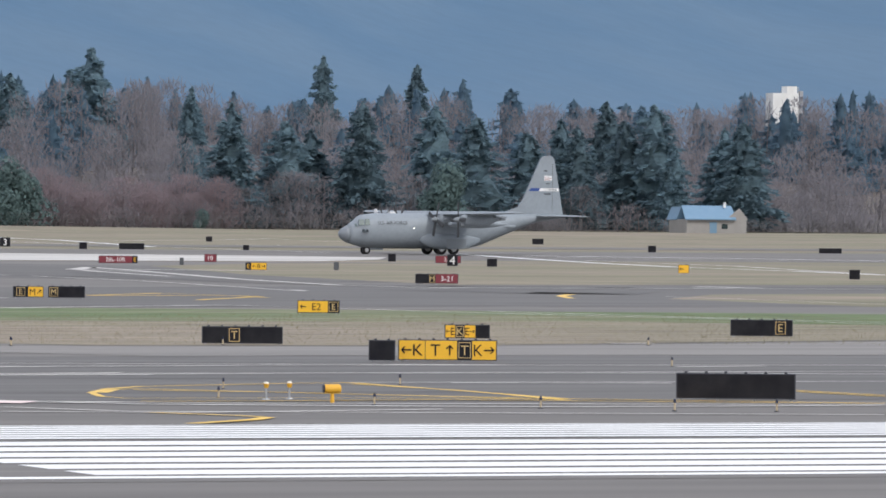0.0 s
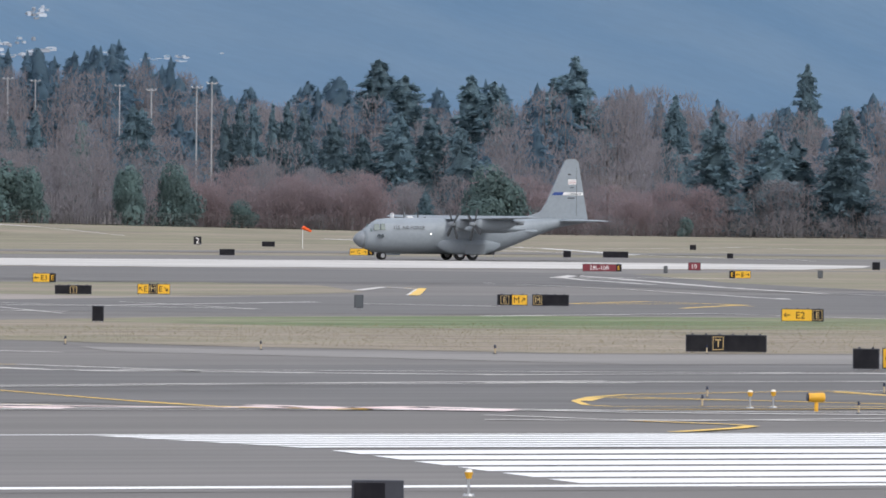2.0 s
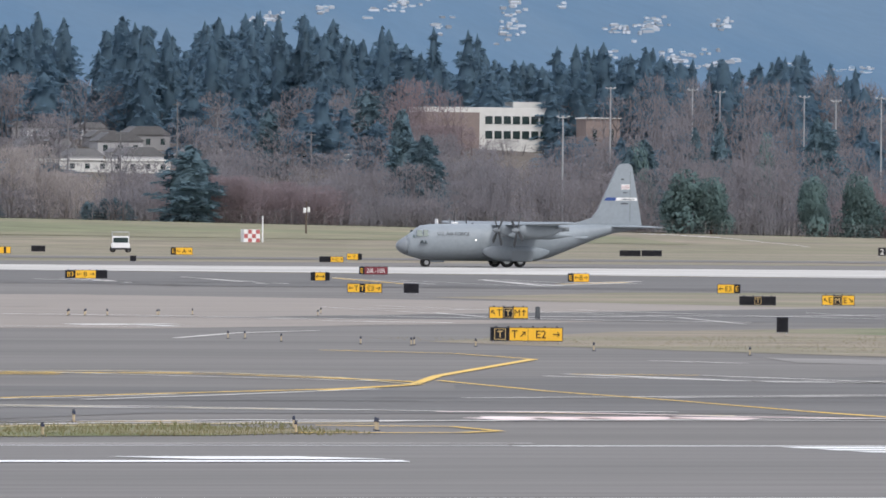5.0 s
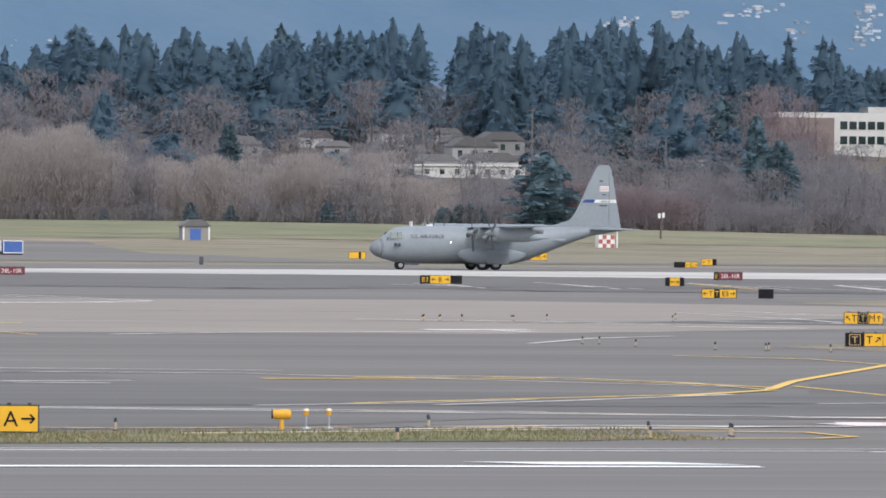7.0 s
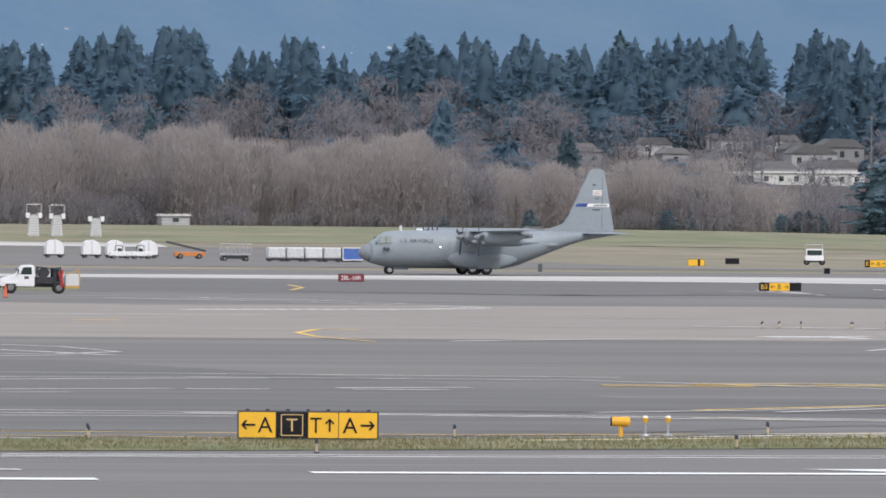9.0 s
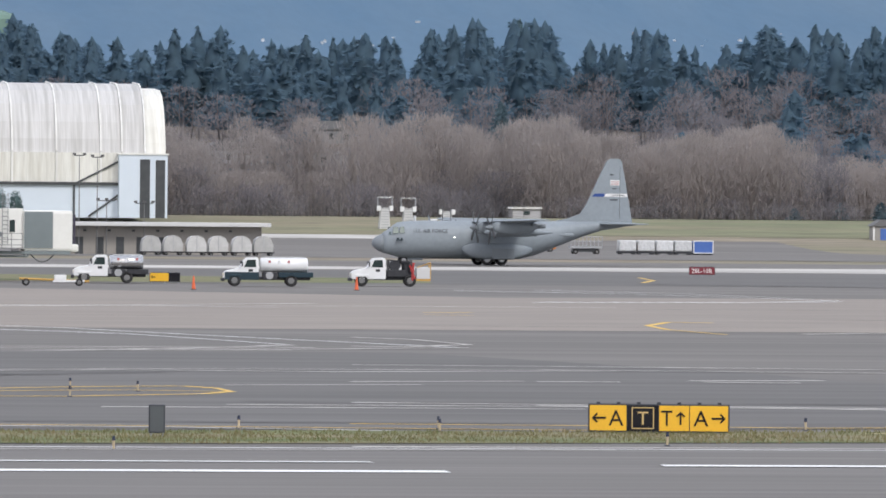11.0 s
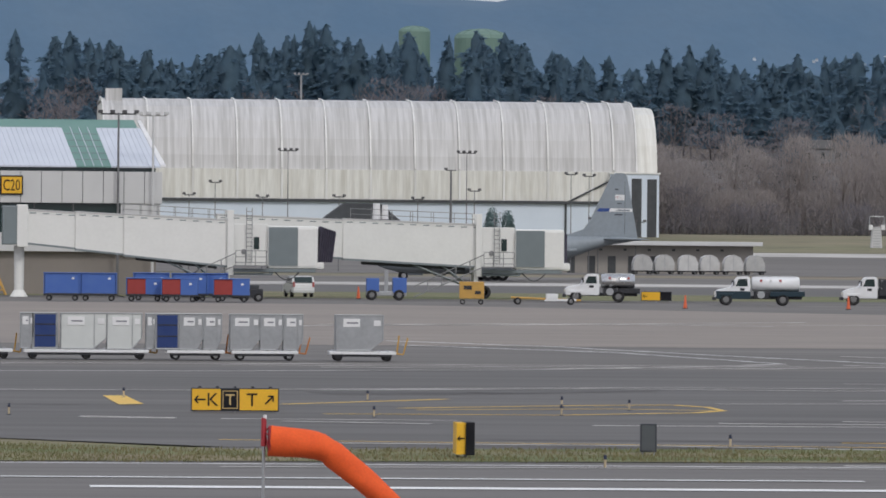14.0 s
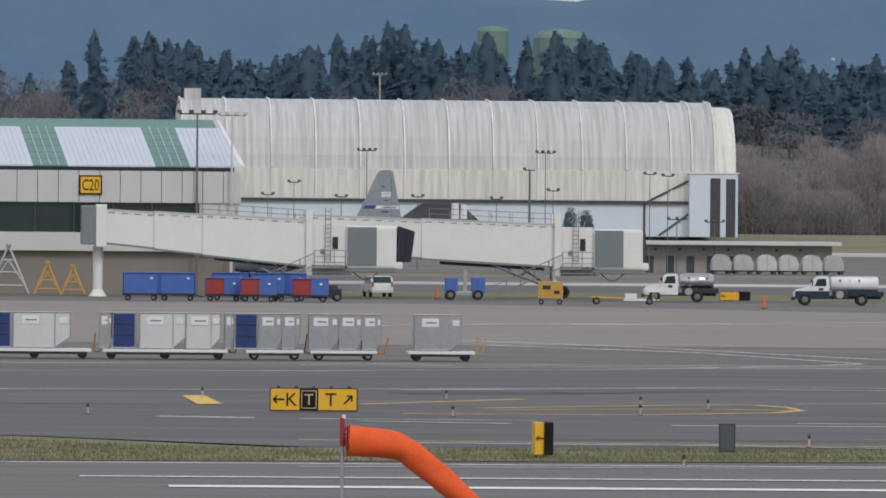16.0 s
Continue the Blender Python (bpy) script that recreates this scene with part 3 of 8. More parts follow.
paint('W', 1.62, 0, [(197.4, 546.0), (208.1, 569.4), (205.7, 555.1), (190.9, 516.8)])
paint('Y', 1.07, 0, [(207.3, 559.0), (191.0, 516.8)])
paint('W', 1.08, 0, [(156.8, 477.9), (155.2, 447.0)])
paint('W', 0.94, 0, [(170.9, 471.6), (176.6, 463.4)])
paint('Y', 0.90, 0, [(186.7, 475.5), (197.7, 478.2), (196.1, 468.0)])
paint('W', 1.08, 0, [(129.5, 494.8), (129.1, 453.6), (139.1, 456.5)])
paint('W', 1.08, 0, [(113.1, 432.2), (119.5, 427.8)])
paint('W', 0.94, 0, [(140.7, 461.5), (148.6, 459.2), (170.6, 479.9)])
paint('Y', 1.07, 0, [(191.8, 518.5), (208.0, 560.8), (207.1, 567.1)])
paint('W', 1.62, 0, [(186.3, 684.2), (185.6, 631.4)])
paint('W', 1.62, 0, [(188.7, 645.3), (205.1, 675.4)])
paint('W', 1.62, 0, [(171.2, 705.5), (166.6, 647.8)])
paint('W', 1.35, 0, [(186.8, 709.7), (180.3, 650.7)])
paint('W', 1.62, 0, [(199.1, 702.0), (197.6, 668.6), (210.1, 689.0)])
paint('W', 2.16, 0, [(95.2, 415.5), (101.0, 417.1)])
paint('W', 1.08, 0, [(99.7, 455.8), (108.5, 449.8), (119.1, 438.2)])
paint('W', 1.08, 0, [(120.5, 453.6), (139.1, 433.9)])
paint('W', 0.94, 0, [(131.0, 490.4), (139.2, 480.8)])
paint('W', 1.35, 0, [(151.7, 679.7), (155.0, 658.9)])

# finer lines, worn bands and far edge strips
paint('W', 0.50, 0, [(99.6, 262.2), (108.8, 263.6), (118.0, 264.2), (127.0, 263.8), (134.6, 261.8)])
paint('W', 0.40, 0, [(111.7, 250.1), (119.6, 248.9)])
paint('Y', 0.95, 0, [(107.3, 248.8), (107.3, 244.9), (107.4, 240.3), (106.8, 234.6), (105.7, 227.7)])
paint('Y', 0.32, 0, [(96.3, 241.1), (100.2, 237.9), (103.6, 232.0), (105.4, 228.4)])
paint('Y', 0.32, 0, [(91.1, 227.6), (96.4, 227.8), (102.2, 228.7), (105.4, 227.0), (108.5, 225.4), (114.6, 222.9)])
paint('W', 0.50, 0, [(87.5, 227.3), (90.1, 224.4), (96.1, 222.0), (102.2, 220.1), (113.6, 221.0)])
paint('W', 0.35, 0, [(82.5, 217.1), (88.0, 215.4), (97.1, 218.1)])
paint('Y', 0.90, 0, [(118.7, 237.3), (118.7, 234.4), (118.7, 230.8)])
paint('B', 3.50, 0, [(386.1, 862.0), (365.6, 798.7), (349.1, 744.1), (338.2, 702.7), (332.9, 667.0), (325.7, 633.6)])
paint('B', 4.50, 0, [(384.9, 840.8), (399.1, 821.7), (408.6, 794.9)])
paint('W', 4.00, 0, [(400.0, 1053.4), (389.3, 972.6), (379.2, 909.4), (376.4, 878.0)])
paint('W', 3.00, 0, [(423.6, 1080.5), (423.6, 1022.2), (422.5, 985.4)])
paint('D', 9.00, 0, [(244.6, 625.2), (232.7, 575.4), (229.6, 550.5), (231.2, 538.1), (240.0, 537.4), (249.2, 527.3), (276.4, 537.6)])
paint('W', 2.20, 0, [(241.3, 596.5), (248.9, 631.0), (255.4, 654.9), (261.4, 652.9), (268.7, 647.0)])
paint('D', 22.00, 0, [(224.5, 500.6), (230.8, 502.1), (237.6, 498.1)])
paint('W', 2.00, 0, [(259.6, 536.3), (262.5, 530.8)])
paint('W', 1.50, 0, [(215.6, 509.8), (213.8, 503.7)])
paint('W', 0.90, 0, [(159.9, 421.0), (179.5, 434.7), (184.3, 404.8), (189.6, 386.9), (190.9, 371.4)])
paint('Z', 0.70, 0, [(66.0, 238.0), (69.5, 237.4), (74.5, 232.2), (79.4, 230.2)])
paint('W', 0.50, 0, [(63.2, 227.8), (70.4, 228.4), (79.4, 228.3), (91.1, 226.4)])
paint('Z', 2.40, 0, [(65.1, 229.6), (67.1, 230.2), (68.7, 229.0), (71.6, 230.9), (73.7, 229.6)])
paint('Z', 2.40, 0, [(80.0, 231.5), (81.0, 229.6), (83.1, 230.2), (84.6, 228.3), (87.0, 226.4)])
paint('W', 2.00, 0, [(195.7, 688.6), (189.8, 645.1)])
paint('W', 2.00, 0, [(199.6, 676.5), (202.7, 664.4)])
paint('W', 2.00, 0, [(255.0, 654.0), (252.5, 628.0)])
paint('D', 12.00, 0, [(177.2, 639.0), (188.7, 627.9), (194.2, 614.6)])
paint('D', 7.00, 0, [(193.3, 602.7), (209.4, 602.0), (223.3, 600.3), (237.9, 591.5)])
paint('W', 0.80, 0, [(143.6, 485.4), (149.1, 460.3), (155.2, 446.2)])
paint('W', 0.70, 0, [(130.0, 469.0), (127.9, 450.0)])
paint('W', 0.45, 0, [(84.6, 289.6), (90.6, 282.5), (99.1, 278.4)])
paint('W', 0.35, 0, [(79.0, 256.3), (90.4, 259.9), (105.4, 262.1)])
paint('P', 0.55, 0, [(64.6, 295.4), (69.5, 297.0), (73.1, 293.6), (75.6, 286.2), (75.5, 274.5)])
paint('W', 0.50, 0, [(53.3, 243.4), (60.4, 242.5), (66.6, 238.2), (73.9, 238.0)])
paint('W', 0.60, 0, [(48.8, 223.1), (52.6, 225.0), (59.9, 226.5), (64.4, 228.0), (78.3, 230.5)])
paint('W', 0.50, 0, [(86.5, 293.4), (89.9, 282.4), (94.8, 279.3)])
paint('W', 0.45, 0, [(98.4, 320.8), (100.9, 315.5)])
paint('B', 2.60, 0, [(94.8, 414.9), (98.1, 415.9), (99.4, 410.6)])
paint('W', 0.70, 0, [(90.3, 372.9), (97.4, 389.0), (103.7, 397.4)])
paint('W', 0.90, 0, [(134.9, 502.3), (138.7, 483.0), (142.1, 469.6)])
paint('W', 0.70, 0, [(137.1, 479.9), (140.7, 453.1), (136.5, 426.7)])
paint('W', 2.40, 0, [(171.7, 707.2), (164.6, 647.7)])
paint('W', 2.40, 0, [(197.6, 697.7), (187.5, 642.8)])
paint('Y', 2.00, 0, [(185.7, 705.6), (177.7, 650.4)])
paint('W', 2.20, 0, [(159.4, 699.9), (153.4, 650.3)])
paint('Y', 1.40, 0, [(193.7, 658.8), (205.9, 678.8)])
paint('D', 9.00, 0, [(144.0, 658.2), (151.6, 628.4), (170.0, 625.7), (184.2, 624.8), (198.0, 623.7)])
paint('W', 0.80, 0, [(105.7, 446.4), (114.5, 438.5)])
paint('V', 1.6, 0.6, [(91.3, 599.7), (99.2, 582.1), (102.2, 563.0), (104.1, 541.5)])
paint('V', 1.6, 0.6, [(79.2, 520.6), (91.7, 526.5), (102.6, 534.7)])
paint('W', 0.55, 0, [(37.9, 248.8), (48.2, 245.4), (55.0, 242.9), (64.5, 239.4)])
paint('W', 0.50, 0, [(46.3, 303.7), (61.3, 300.7), (68.1, 291.2), (75.6, 280.6)])
paint('W', 0.55, 3.0, [(43.1, 282.9), (49.3, 283.2), (56.3, 282.6)])
paint('P', 0.60, 0, [(42.9, 219.1), (50.3, 222.1), (57.7, 225.1), (60.5, 224.8)])
paint('W', 0.45, 0, [(58.0, 252.3), (64.5, 259.2), (72.2, 268.2)])
paint('W', 2.40, 0, [(156.5, 690.0), (152.7, 647.2)])
paint('D', 8.00, 0, [(109.4, 655.7), (129.0, 633.3), (153.3, 656.1), (178.2, 662.1)])
paint('Y', 0.70, 0, [(60.1, 290.7), (66.0, 290.8)])
paint('W', 0.50, 0, [(18.1, 293.0), (29.2, 299.1), (37.7, 297.6), (49.2, 301.9)])
paint('W', 0.50, 0, [(21.0, 339.5), (29.5, 339.9), (41.4, 342.7)])
paint('W', 0.45, 0, [(23.6, 244.5), (31.0, 244.8), (38.8, 244.5)])
paint('W', 0.50, 0, [(13.8, 223.5), (23.4, 222.5), (29.4, 219.8)])
paint('W', 0.80, 0, [(33.7, 478.3), (48.0, 491.0), (58.0, 486.0)])
paint('D', 3.20, 0, [(17.8, 288.2), (24.2, 289.9), (30.3, 296.4)])
paint('W', 0.50, 0, [(3.7, 325.7), (16.9, 329.6), (30.4, 337.3), (42.7, 352.6)])
paint('W', 0.50, 0, [(3.3, 290.2), (13.3, 291.6)])
paint('W', 0.45, 0, [(7.9, 251.1), (10.9, 249.9)])
paint('W', 0.45, 0, [(14.1, 247.3), (18.6, 245.1)])
paint('W', 0.80, 0, [(26.1, 470.4), (36.6, 483.9), (44.2, 490.9)])
paint('B', 4.00, 0, [(393.4, 1289.7), (399.5, 1264.2), (399.0, 1214.2)])
paint('B', 3.50, 0, [(431.4, 1209.9), (445.3, 1184.2), (428.2, 1102.9), (386.7, 961.7)])

# ---- grass islands ----
patch("grass_island", [(101, 366), (104, 354), (113, 330), (124, 315), (140, 315), (172, 330), (330, 330), (330, 380), (192, 371), (187, 416), (162, 424), (138, 414), (120, 398)], 0.025, GRASS, "tan and green grass island between taxiways", "grass")
patch("green_grass_strip", [(128, 402), (138, 380), (164, 376), (176, 380), (190, 368), (240, 372), (250, 392), (187, 414), (162, 422), (140, 413)], 0.029, LAWN, "fresh green grass strip", "grass")
patch("grass_island", [(153, 553), (156, 530), (165, 506), (181, 517), (194, 535), (206, 578), (203, 598), (180, 594)], 0.025, GRASS, "dry grass island between taxiways", "grass")
patch("grass_island", [(277, 690), (255, 613), (243, 545), (288, 557), (500, 590), (700, 660), (347, 740), (307, 727)], 0.025, GRASS, "tan and green grass island beside the far runway", "grass")
patch("grass_island", [(225, 469), (240, 493), (262, 503), (500, 520), (500, 450), (223, 436)], 0.025, GRASS, "tan grass island", "grass")
patch("grass_strip", [(-600, 203), (0, 205), (27, 208), (53, 213), (58, 217), (54, 223), (36, 219.5), (28, 220), (11, 217), (3, 228), (-600, 232)], 0.03, GREEN_GRASS, "rough green and tan grass strip beside the runway", "grass")
patch("grass_strip", [(-200, 655), (20, 650), (64, 642), (90, 648), (95, 690), (60, 705), (-200, 700)], 0.026, GREEN_GRASS, "green grass strip behind the apron", "grass")
patch("far_runway_concrete", [(-900, 782), (101, 786), (170, 778), (250, 741), (320, 750), (338, 776), (352, 806), (342, 826), (310, 840), (250, 846), (190, 850), (106, 822), (-900, 812)], 0.03, PALE_CONCRETE, "pale bleached concrete runway strip", "runway")
patch("dark_taxiway", [(-300, 640), (150, 640), (245, 560), (260, 600), (276, 690), (250, 735), (170, 770), (-300, 775)], 0.022, DARK_ASPHALT, "dark patched asphalt taxiway", "taxiway")
patch("dark_taxiway", [(160, 428), (223, 436), (226, 468), (240, 492), (400, 512), (400, 545), (243, 540), (185, 512), (165, 500), (110, 445)], 0.022, DARK_ASPHALT, "dark asphalt taxiway", "taxiway")
patch("dark_taxiway", [(-300, 240), (10, 262), (60, 272), (140, 252), (300, 252), (300, 232), (120, 238), (60, 236), (-300, 232)], 0.022, DARK_ASPHALT, "dark worn asphalt lane", "taxiway")

LIGHT_ASPHALT = material("bleached_shoulder_asphalt", (0.235, 0.22, 0.205), 0.9, spots=(0.19, 0.18, 0.17), scale=0.05, fine=0.14, fine_scale=0.3, stretch=(0.12, 1, 1), per_object=-1)
patch("taxiway_shoulder", [(106, 329), (118, 314), (140, 312), (172, 327), (400, 328), (400, 300), (140, 296), (118, 294), (104, 318)], 0.0235, LIGHT_ASPHALT, "bleached grey asphalt shoulder beside the grass", "taxiway")
patch("dark_taxiway", [(70, 250), (80, 228), (400, 226), (400, 299), (140, 295), (100, 291), (80, 286)], 0.024, DARK_ASPHALT, "dark worn asphalt taxiway beside the runway", "taxiway")
patch("dark_taxiway", [(-300, 228), (3, 229), (11, 219), (28, 221), (45, 224), (60, 240), (54, 300), (46, 338), (-300, 333)], 0.0235, DARK_ASPHALT, "dark brownish asphalt taxiway beside the runway", "taxiway")
sheet("far_taxiway", [-300 + 40 * i for i in range(14)], [962, 1010, 1075, 1140, 1155, 1170, 1185, 1200], lambda x, y: ground_z(x, y) + 0.04, ASPHALT, "grey asphalt taxiway beyond the far runway", "taxiway")
BANK = material("olive_winter_grass", (0.155, 0.17, 0.09), 1.0, spots=(0.235, 0.2, 0.135), scale=0.05, fine=0.3, fine_scale=0.5, stretch=(0.2, 1, 1), amount=0.8, per_object=-1)
sheet("green_bank", [-100 + 30 * i for i in range(17)], [1216, 1230, 1245, 1260, 1275, 1290, 1306], lambda x, y: ground_z(x, y) + 0.05, BANK, "green grass bank before the fence", "grass")
sheet("far_taxiway_edge", [-300 + 40 * i for i in range(13)], [1200.5, 1214], lambda x, y: ground_z(x, y) + 0.05, PALE_CONCRETE, "pale concrete edge of the far taxiway", "taxiway")
sheet("far_service_road", [220 + 40 * i for i in range(14)], [962, 985, 1005], lambda x, y: ground_z(x, y) + 0.04, ASPHALT, "grey asphalt road beyond the far runway", "road")
JOINT = material("dark_sealed_joint", (0.085, 0.082, 0.08), 0.8, spots=(0.12, 0.115, 0.11), scale=0.2, per_object=-1)
rj = random.Random(3)
for k in range(28):
    yj = rj.choice((rj.uniform(208, 320), rj.uniform(225, 300), rj.uniform(400, 640)))
    xj = rj.uniform(-20, 110) if yj < 330 else rj.uniform(0, 170)
    lj = rj.uniform(8, 45)
    bm = bmesh.new()
    dj = rj.uniform(-0.04, 0.04) * lj
    wj = rj.uniform(0.08, 0.3) * yj / 220
    bm.faces.new([bm.verts.new(q) for q in ((xj, yj, 0.0318), (xj + lj, yj + dj, 0.0318), (xj + lj, yj + dj + wj, 0.0318), (xj, yj + wj, 0.0318))])
    tagged(part("sealed_joint", bm, JOINT), "dark tar-sealed pavement joint", "joint", kind="structure")

# ---- signs and lights on the airfield ----
SIGN_YELLOW = material("sign_yellow", (0.85, 0.48, 0.025), 0.5, spots=(0.72, 0.4, 0.03), scale=1.5, fine=0.05)
SIGN_BLACK = material("sign_black", (0.012, 0.012, 0.016), 0.5, spots=(0.03, 0.03, 0.033), scale=2)
SIGN_BLACK.node_tree.nodes["Principled BSDF"].inputs["Specular IOR Level"].default_value = 0.12
SIGN_RED = material("sign_red", (0.2, 0.024, 0.038), 0.5, spots=(0.16, 0.028, 0.038), scale=2)
SIGN_WHITE = material("sign_white", (0.85, 0.85, 0.83), 0.5)
SIGN_FRAME = material("sign_housing_grey", (0.035, 0.038, 0.05), 0.7, spots=(0.055, 0.06, 0.072), scale=2)
GALV = material("galvanised_steel", (0.45, 0.46, 0.47), 0.45, metal=0.7, spots=(0.35, 0.36, 0.37), scale=3)
LIGHT_YELLOW = material("yellow_fixture_paint", (0.80, 0.42, 0.03), 0.45, spots=(0.6, 0.33, 0.04), scale=4)
POST_WHITE = material("pale_marker_post", (0.5, 0.4, 0.26), 0.6, spots=(0.4, 0.33, 0.22), scale=4)
DARK_TOP = material("dark_blue_lens", (0.02, 0.025, 0.05), 0.2)
PALE_LENS = material("pale_frosted_lens", (0.85, 0.80, 0.68), 0.3)


def letters(text, height, mat, parent, x, y, z, name="lettering", squeeze=1.0, width=None, turn=0.0):
    """Text as a thin mesh facing -y, centred at x, z."""
    cu = bpy.data.curves.new("lettering", "FONT")
    cu.body = text
    cu.resolution_u = 2
    cu.extrude = 0.01
    tmp = bpy.data.objects.new("lettering", cu)
    scene.collection.objects.link(tmp)
    bpy.context.view_layer.update()
    me = bpy.data.meshes.new_from_object(tmp.evaluated_get(bpy.context.evaluated_depsgraph_get()))
    bpy.data.objects.remove(tmp)
    n = len(me.vertices)
    co = np.empty(n * 3)
    me.vertices.foreach_get("co", co)
    co = co.reshape(-1, 3)
    lo, hi = co.min(0), co.max(0)
    s = height / max(hi[1] - lo[1], 1e-6)
    sx = s * squeeze
    if width and (hi[0] - lo[0]) * sx > width:
        sx = width / (hi[0] - lo[0])
    c, sn = math.cos(turn), math.sin(turn)
    u, v = (co[:, 0] - (lo[0] + hi[0]) / 2) * sx, (co[:, 1] - (lo[1] + hi[1]) / 2) * s
    res = np.stack([x + u * c - v * sn, y - co[:, 2] * 0.8, z + u * sn + v * c], 1)
    me.vertices.foreach_set("co", res.ravel())
    me.materials.clear()
    me.materials.append(mat)
    ob = new(name, me)
    ob.parent = parent
    return ob


ARROWS = {"<": 180, ">": 0, "^": 90, "/": 45, "\\": 135, "~": -45}


def arrow(size, angle, mat, parent, x, y, z):
    a = radians(angle)
    pts = [(-0.5, -0.07), (0.28, -0.07), (0.08, -0.28), (0.18, -0.36), (0.52, 0), (0.18, 0.36), (0.08, 0.28), (0.28, 0.07), (-0.5, 0.07)]
    pts = [(x + size * (u * math.cos(a) - v * math.sin(a)), z + size * (u * math.sin(a) + v * math.cos(a))) for u, v in pts]
    return part("arrow", prism(pts, y - 0.012, y), mat, parent)


def airfield_sign(x, y, w, h, leg, panels):
    az = math.degrees(math.atan2(x, y))
    z0 = ground_z(x, y)
    red = any(k == "R" for k, f, s in panels)
    kinds = {"Y": "yellow", "B": "black", "R": "red"}
    words = " and ".join(dict.fromkeys(kinds[k] for k, f, s in panels))
    shown = "".join(c for k, f, s in panels for c in s if c.isalnum())
    t = thing("airfield_sign", pose(x, y, z0, 0, 0, -az), ("%s airfield guidance sign on short legs" % words) + (" reading %s" % shown[:9] if shown else " with no lettering"), "sign", "airfield signs")
    part("housing", boxed(-w / 2, w / 2, -0.13, 0.13, leg, leg + h, bevel=0.015), SIGN_FRAME, t)
    n = max(2, int(w / 0.55))
    for i in range(max(2, int(w / 1.2) + 1)):
        lx = -w / 2 + 0.15 + (w - 0.3) * i / max(1, int(w / 1.2)) if w > 1 else (-w / 3 if i == 0 else w / 3)
        part("leg", rod(bmesh.new(), (lx, 0, 0), (lx, 0, leg + 0.02), 0.03), GALV, t)
    for i in range(n):
        lx = -w / 2 + w * (i + 0.5) / n
        part("bracket", boxed(lx - 0.05, lx + 0.05, -0.09, 0.09, leg + h, leg + h + 0.055), SIGN_FRAME, t)
    px = -w / 2 + 0.03
    inner = w - 0.06
    for kind, frac, text in panels:
        pw = inner * frac
        face = {"Y": SIGN_YELLOW, "B": SIGN_BLACK, "R": SIGN_RED}[kind]
        ink = {"Y": SIGN_BLACK, "B": SIGN_YELLOW, "R": SIGN_WHITE}[kind]
        p = part("panel", boxed(px + 0.012, px + pw - 0.012, -0.145, -0.125, leg + 0.035, leg + h - 0.035), face, t)
        cx, cz = px + pw / 2, leg + h / 2
        if text[:1] == "[":
            text = text[1:-1]
            ink = material_pale
            bw, bh = min(pw * 0.42, h * 0.40), h * 0.39
            bm = bmesh.new()
            for a, b in (((-bw, -bh), (bw, -bh + 0.028)), ((-bw, bh - 0.028), (bw, bh)), ((-bw, -bh), (-bw + 0.028, bh)), ((bw - 0.028, -bh), (bw, bh))):
                box(bm, cx + a[0], cx + b[0], -0.152, -0.144, cz + a[1], cz + b[1])
            part("border", bm, ink, p)
            letters(text, h * 0.46, ink, p, cx, -0.15, cz, width=bw * 1.4)
        elif text in "2345" and kind == "B" and text:
            letters(text, h * 0.72, SIGN_WHITE, p, cx, -0.15, cz)
        elif text:
            word = "".join(c for c in text if c not in ARROWS)
            asz = min(h * 0.5, pw * 0.42)
            wx0 = px + pw * 0.06
            left = text[0] in ARROWS
            if left:
                arrow(asz, ARROWS[text[0]], ink, p, px + pw * 0.06 + asz * 0.55, -0.15, cz)
                wx0 += asz * 1.15
            right = text[-1] in ARROWS and len(text) > 1
            if right:
                arrow(asz, ARROWS[text[-1]], ink, p, px + pw * 0.94 - asz * 0.55, -0.15, cz)
            wx1 = px + pw * 0.94 - (asz * 1.15 if right else 0)
            if word:
                letters(word, h * 0.55, ink, p, (wx0 + wx1) / 2, -0.15, cz, width=(wx1 - wx0) * 0.92)
        px += pw
    return t


material_pale = material("pale_amber_lettering", (0.62, 0.45, 0.2), 0.5)


BACK_GREY = material("weathered_grey_sign_back", (0.085, 0.095, 0.105), 0.7)


def blank_sign(x, y, w, h):
    """The dark blank back of a sign that faces another way."""
    t = thing("airfield_sign", pose(x, y, ground_z(x, y), 0, 0, -math.degrees(math.atan2(x, y))), "dark grey back of an airfield sign in the grass", "sign", "airfield signs")
    part("housing", boxed(-w / 2, w / 2, -0.14, 0.14, 0.1, 0.1 + h, bevel=0.015), SIGN_FRAME, t)
    for s in (-1, 1):
        part("leg", rod(bmesh.new(), (s * w * 0.35, 0, 0), (s * w * 0.35, 0, 0.12), 0.03), GALV, t)
    part("back_panel", boxed(-w / 2 + 0.04, w / 2 - 0.04, -0.15, -0.138, 0.14, 0.06 + h), SIGN_BLACK if w > 0.6 else BACK_GREY, t)


edge_first = []


def edge_light(x, y):
    z = crown_z(y) if RY0 < y < RY1 else 0.03
    if edge_first:
        return copy_thing(edge_first[0], pose(x, y, z))
    t = thing("taxiway_edge_light", pose(x, y, z), "small pale taxiway edge light post with a dark blue lens", "airfield light", "taxiway edge lights")
    part("base", rod(bmesh.new(), (0, 0, -0.03), (0, 0, 0.02), 0.09, 0.07, 10), SIGN_FRAME, t)
    part("stem", rod(bmesh.new(), (0, 0, 0.02), (0, 0, 0.24), 0.03, 0.035, 8), POST_WHITE, t)
    part("lens", rod(bmesh.new(), (0, 0, 0.24), (0, 0, 0.36), 0.05, 0.035, 8), DARK_TOP, t)
    edge_first.append(t)


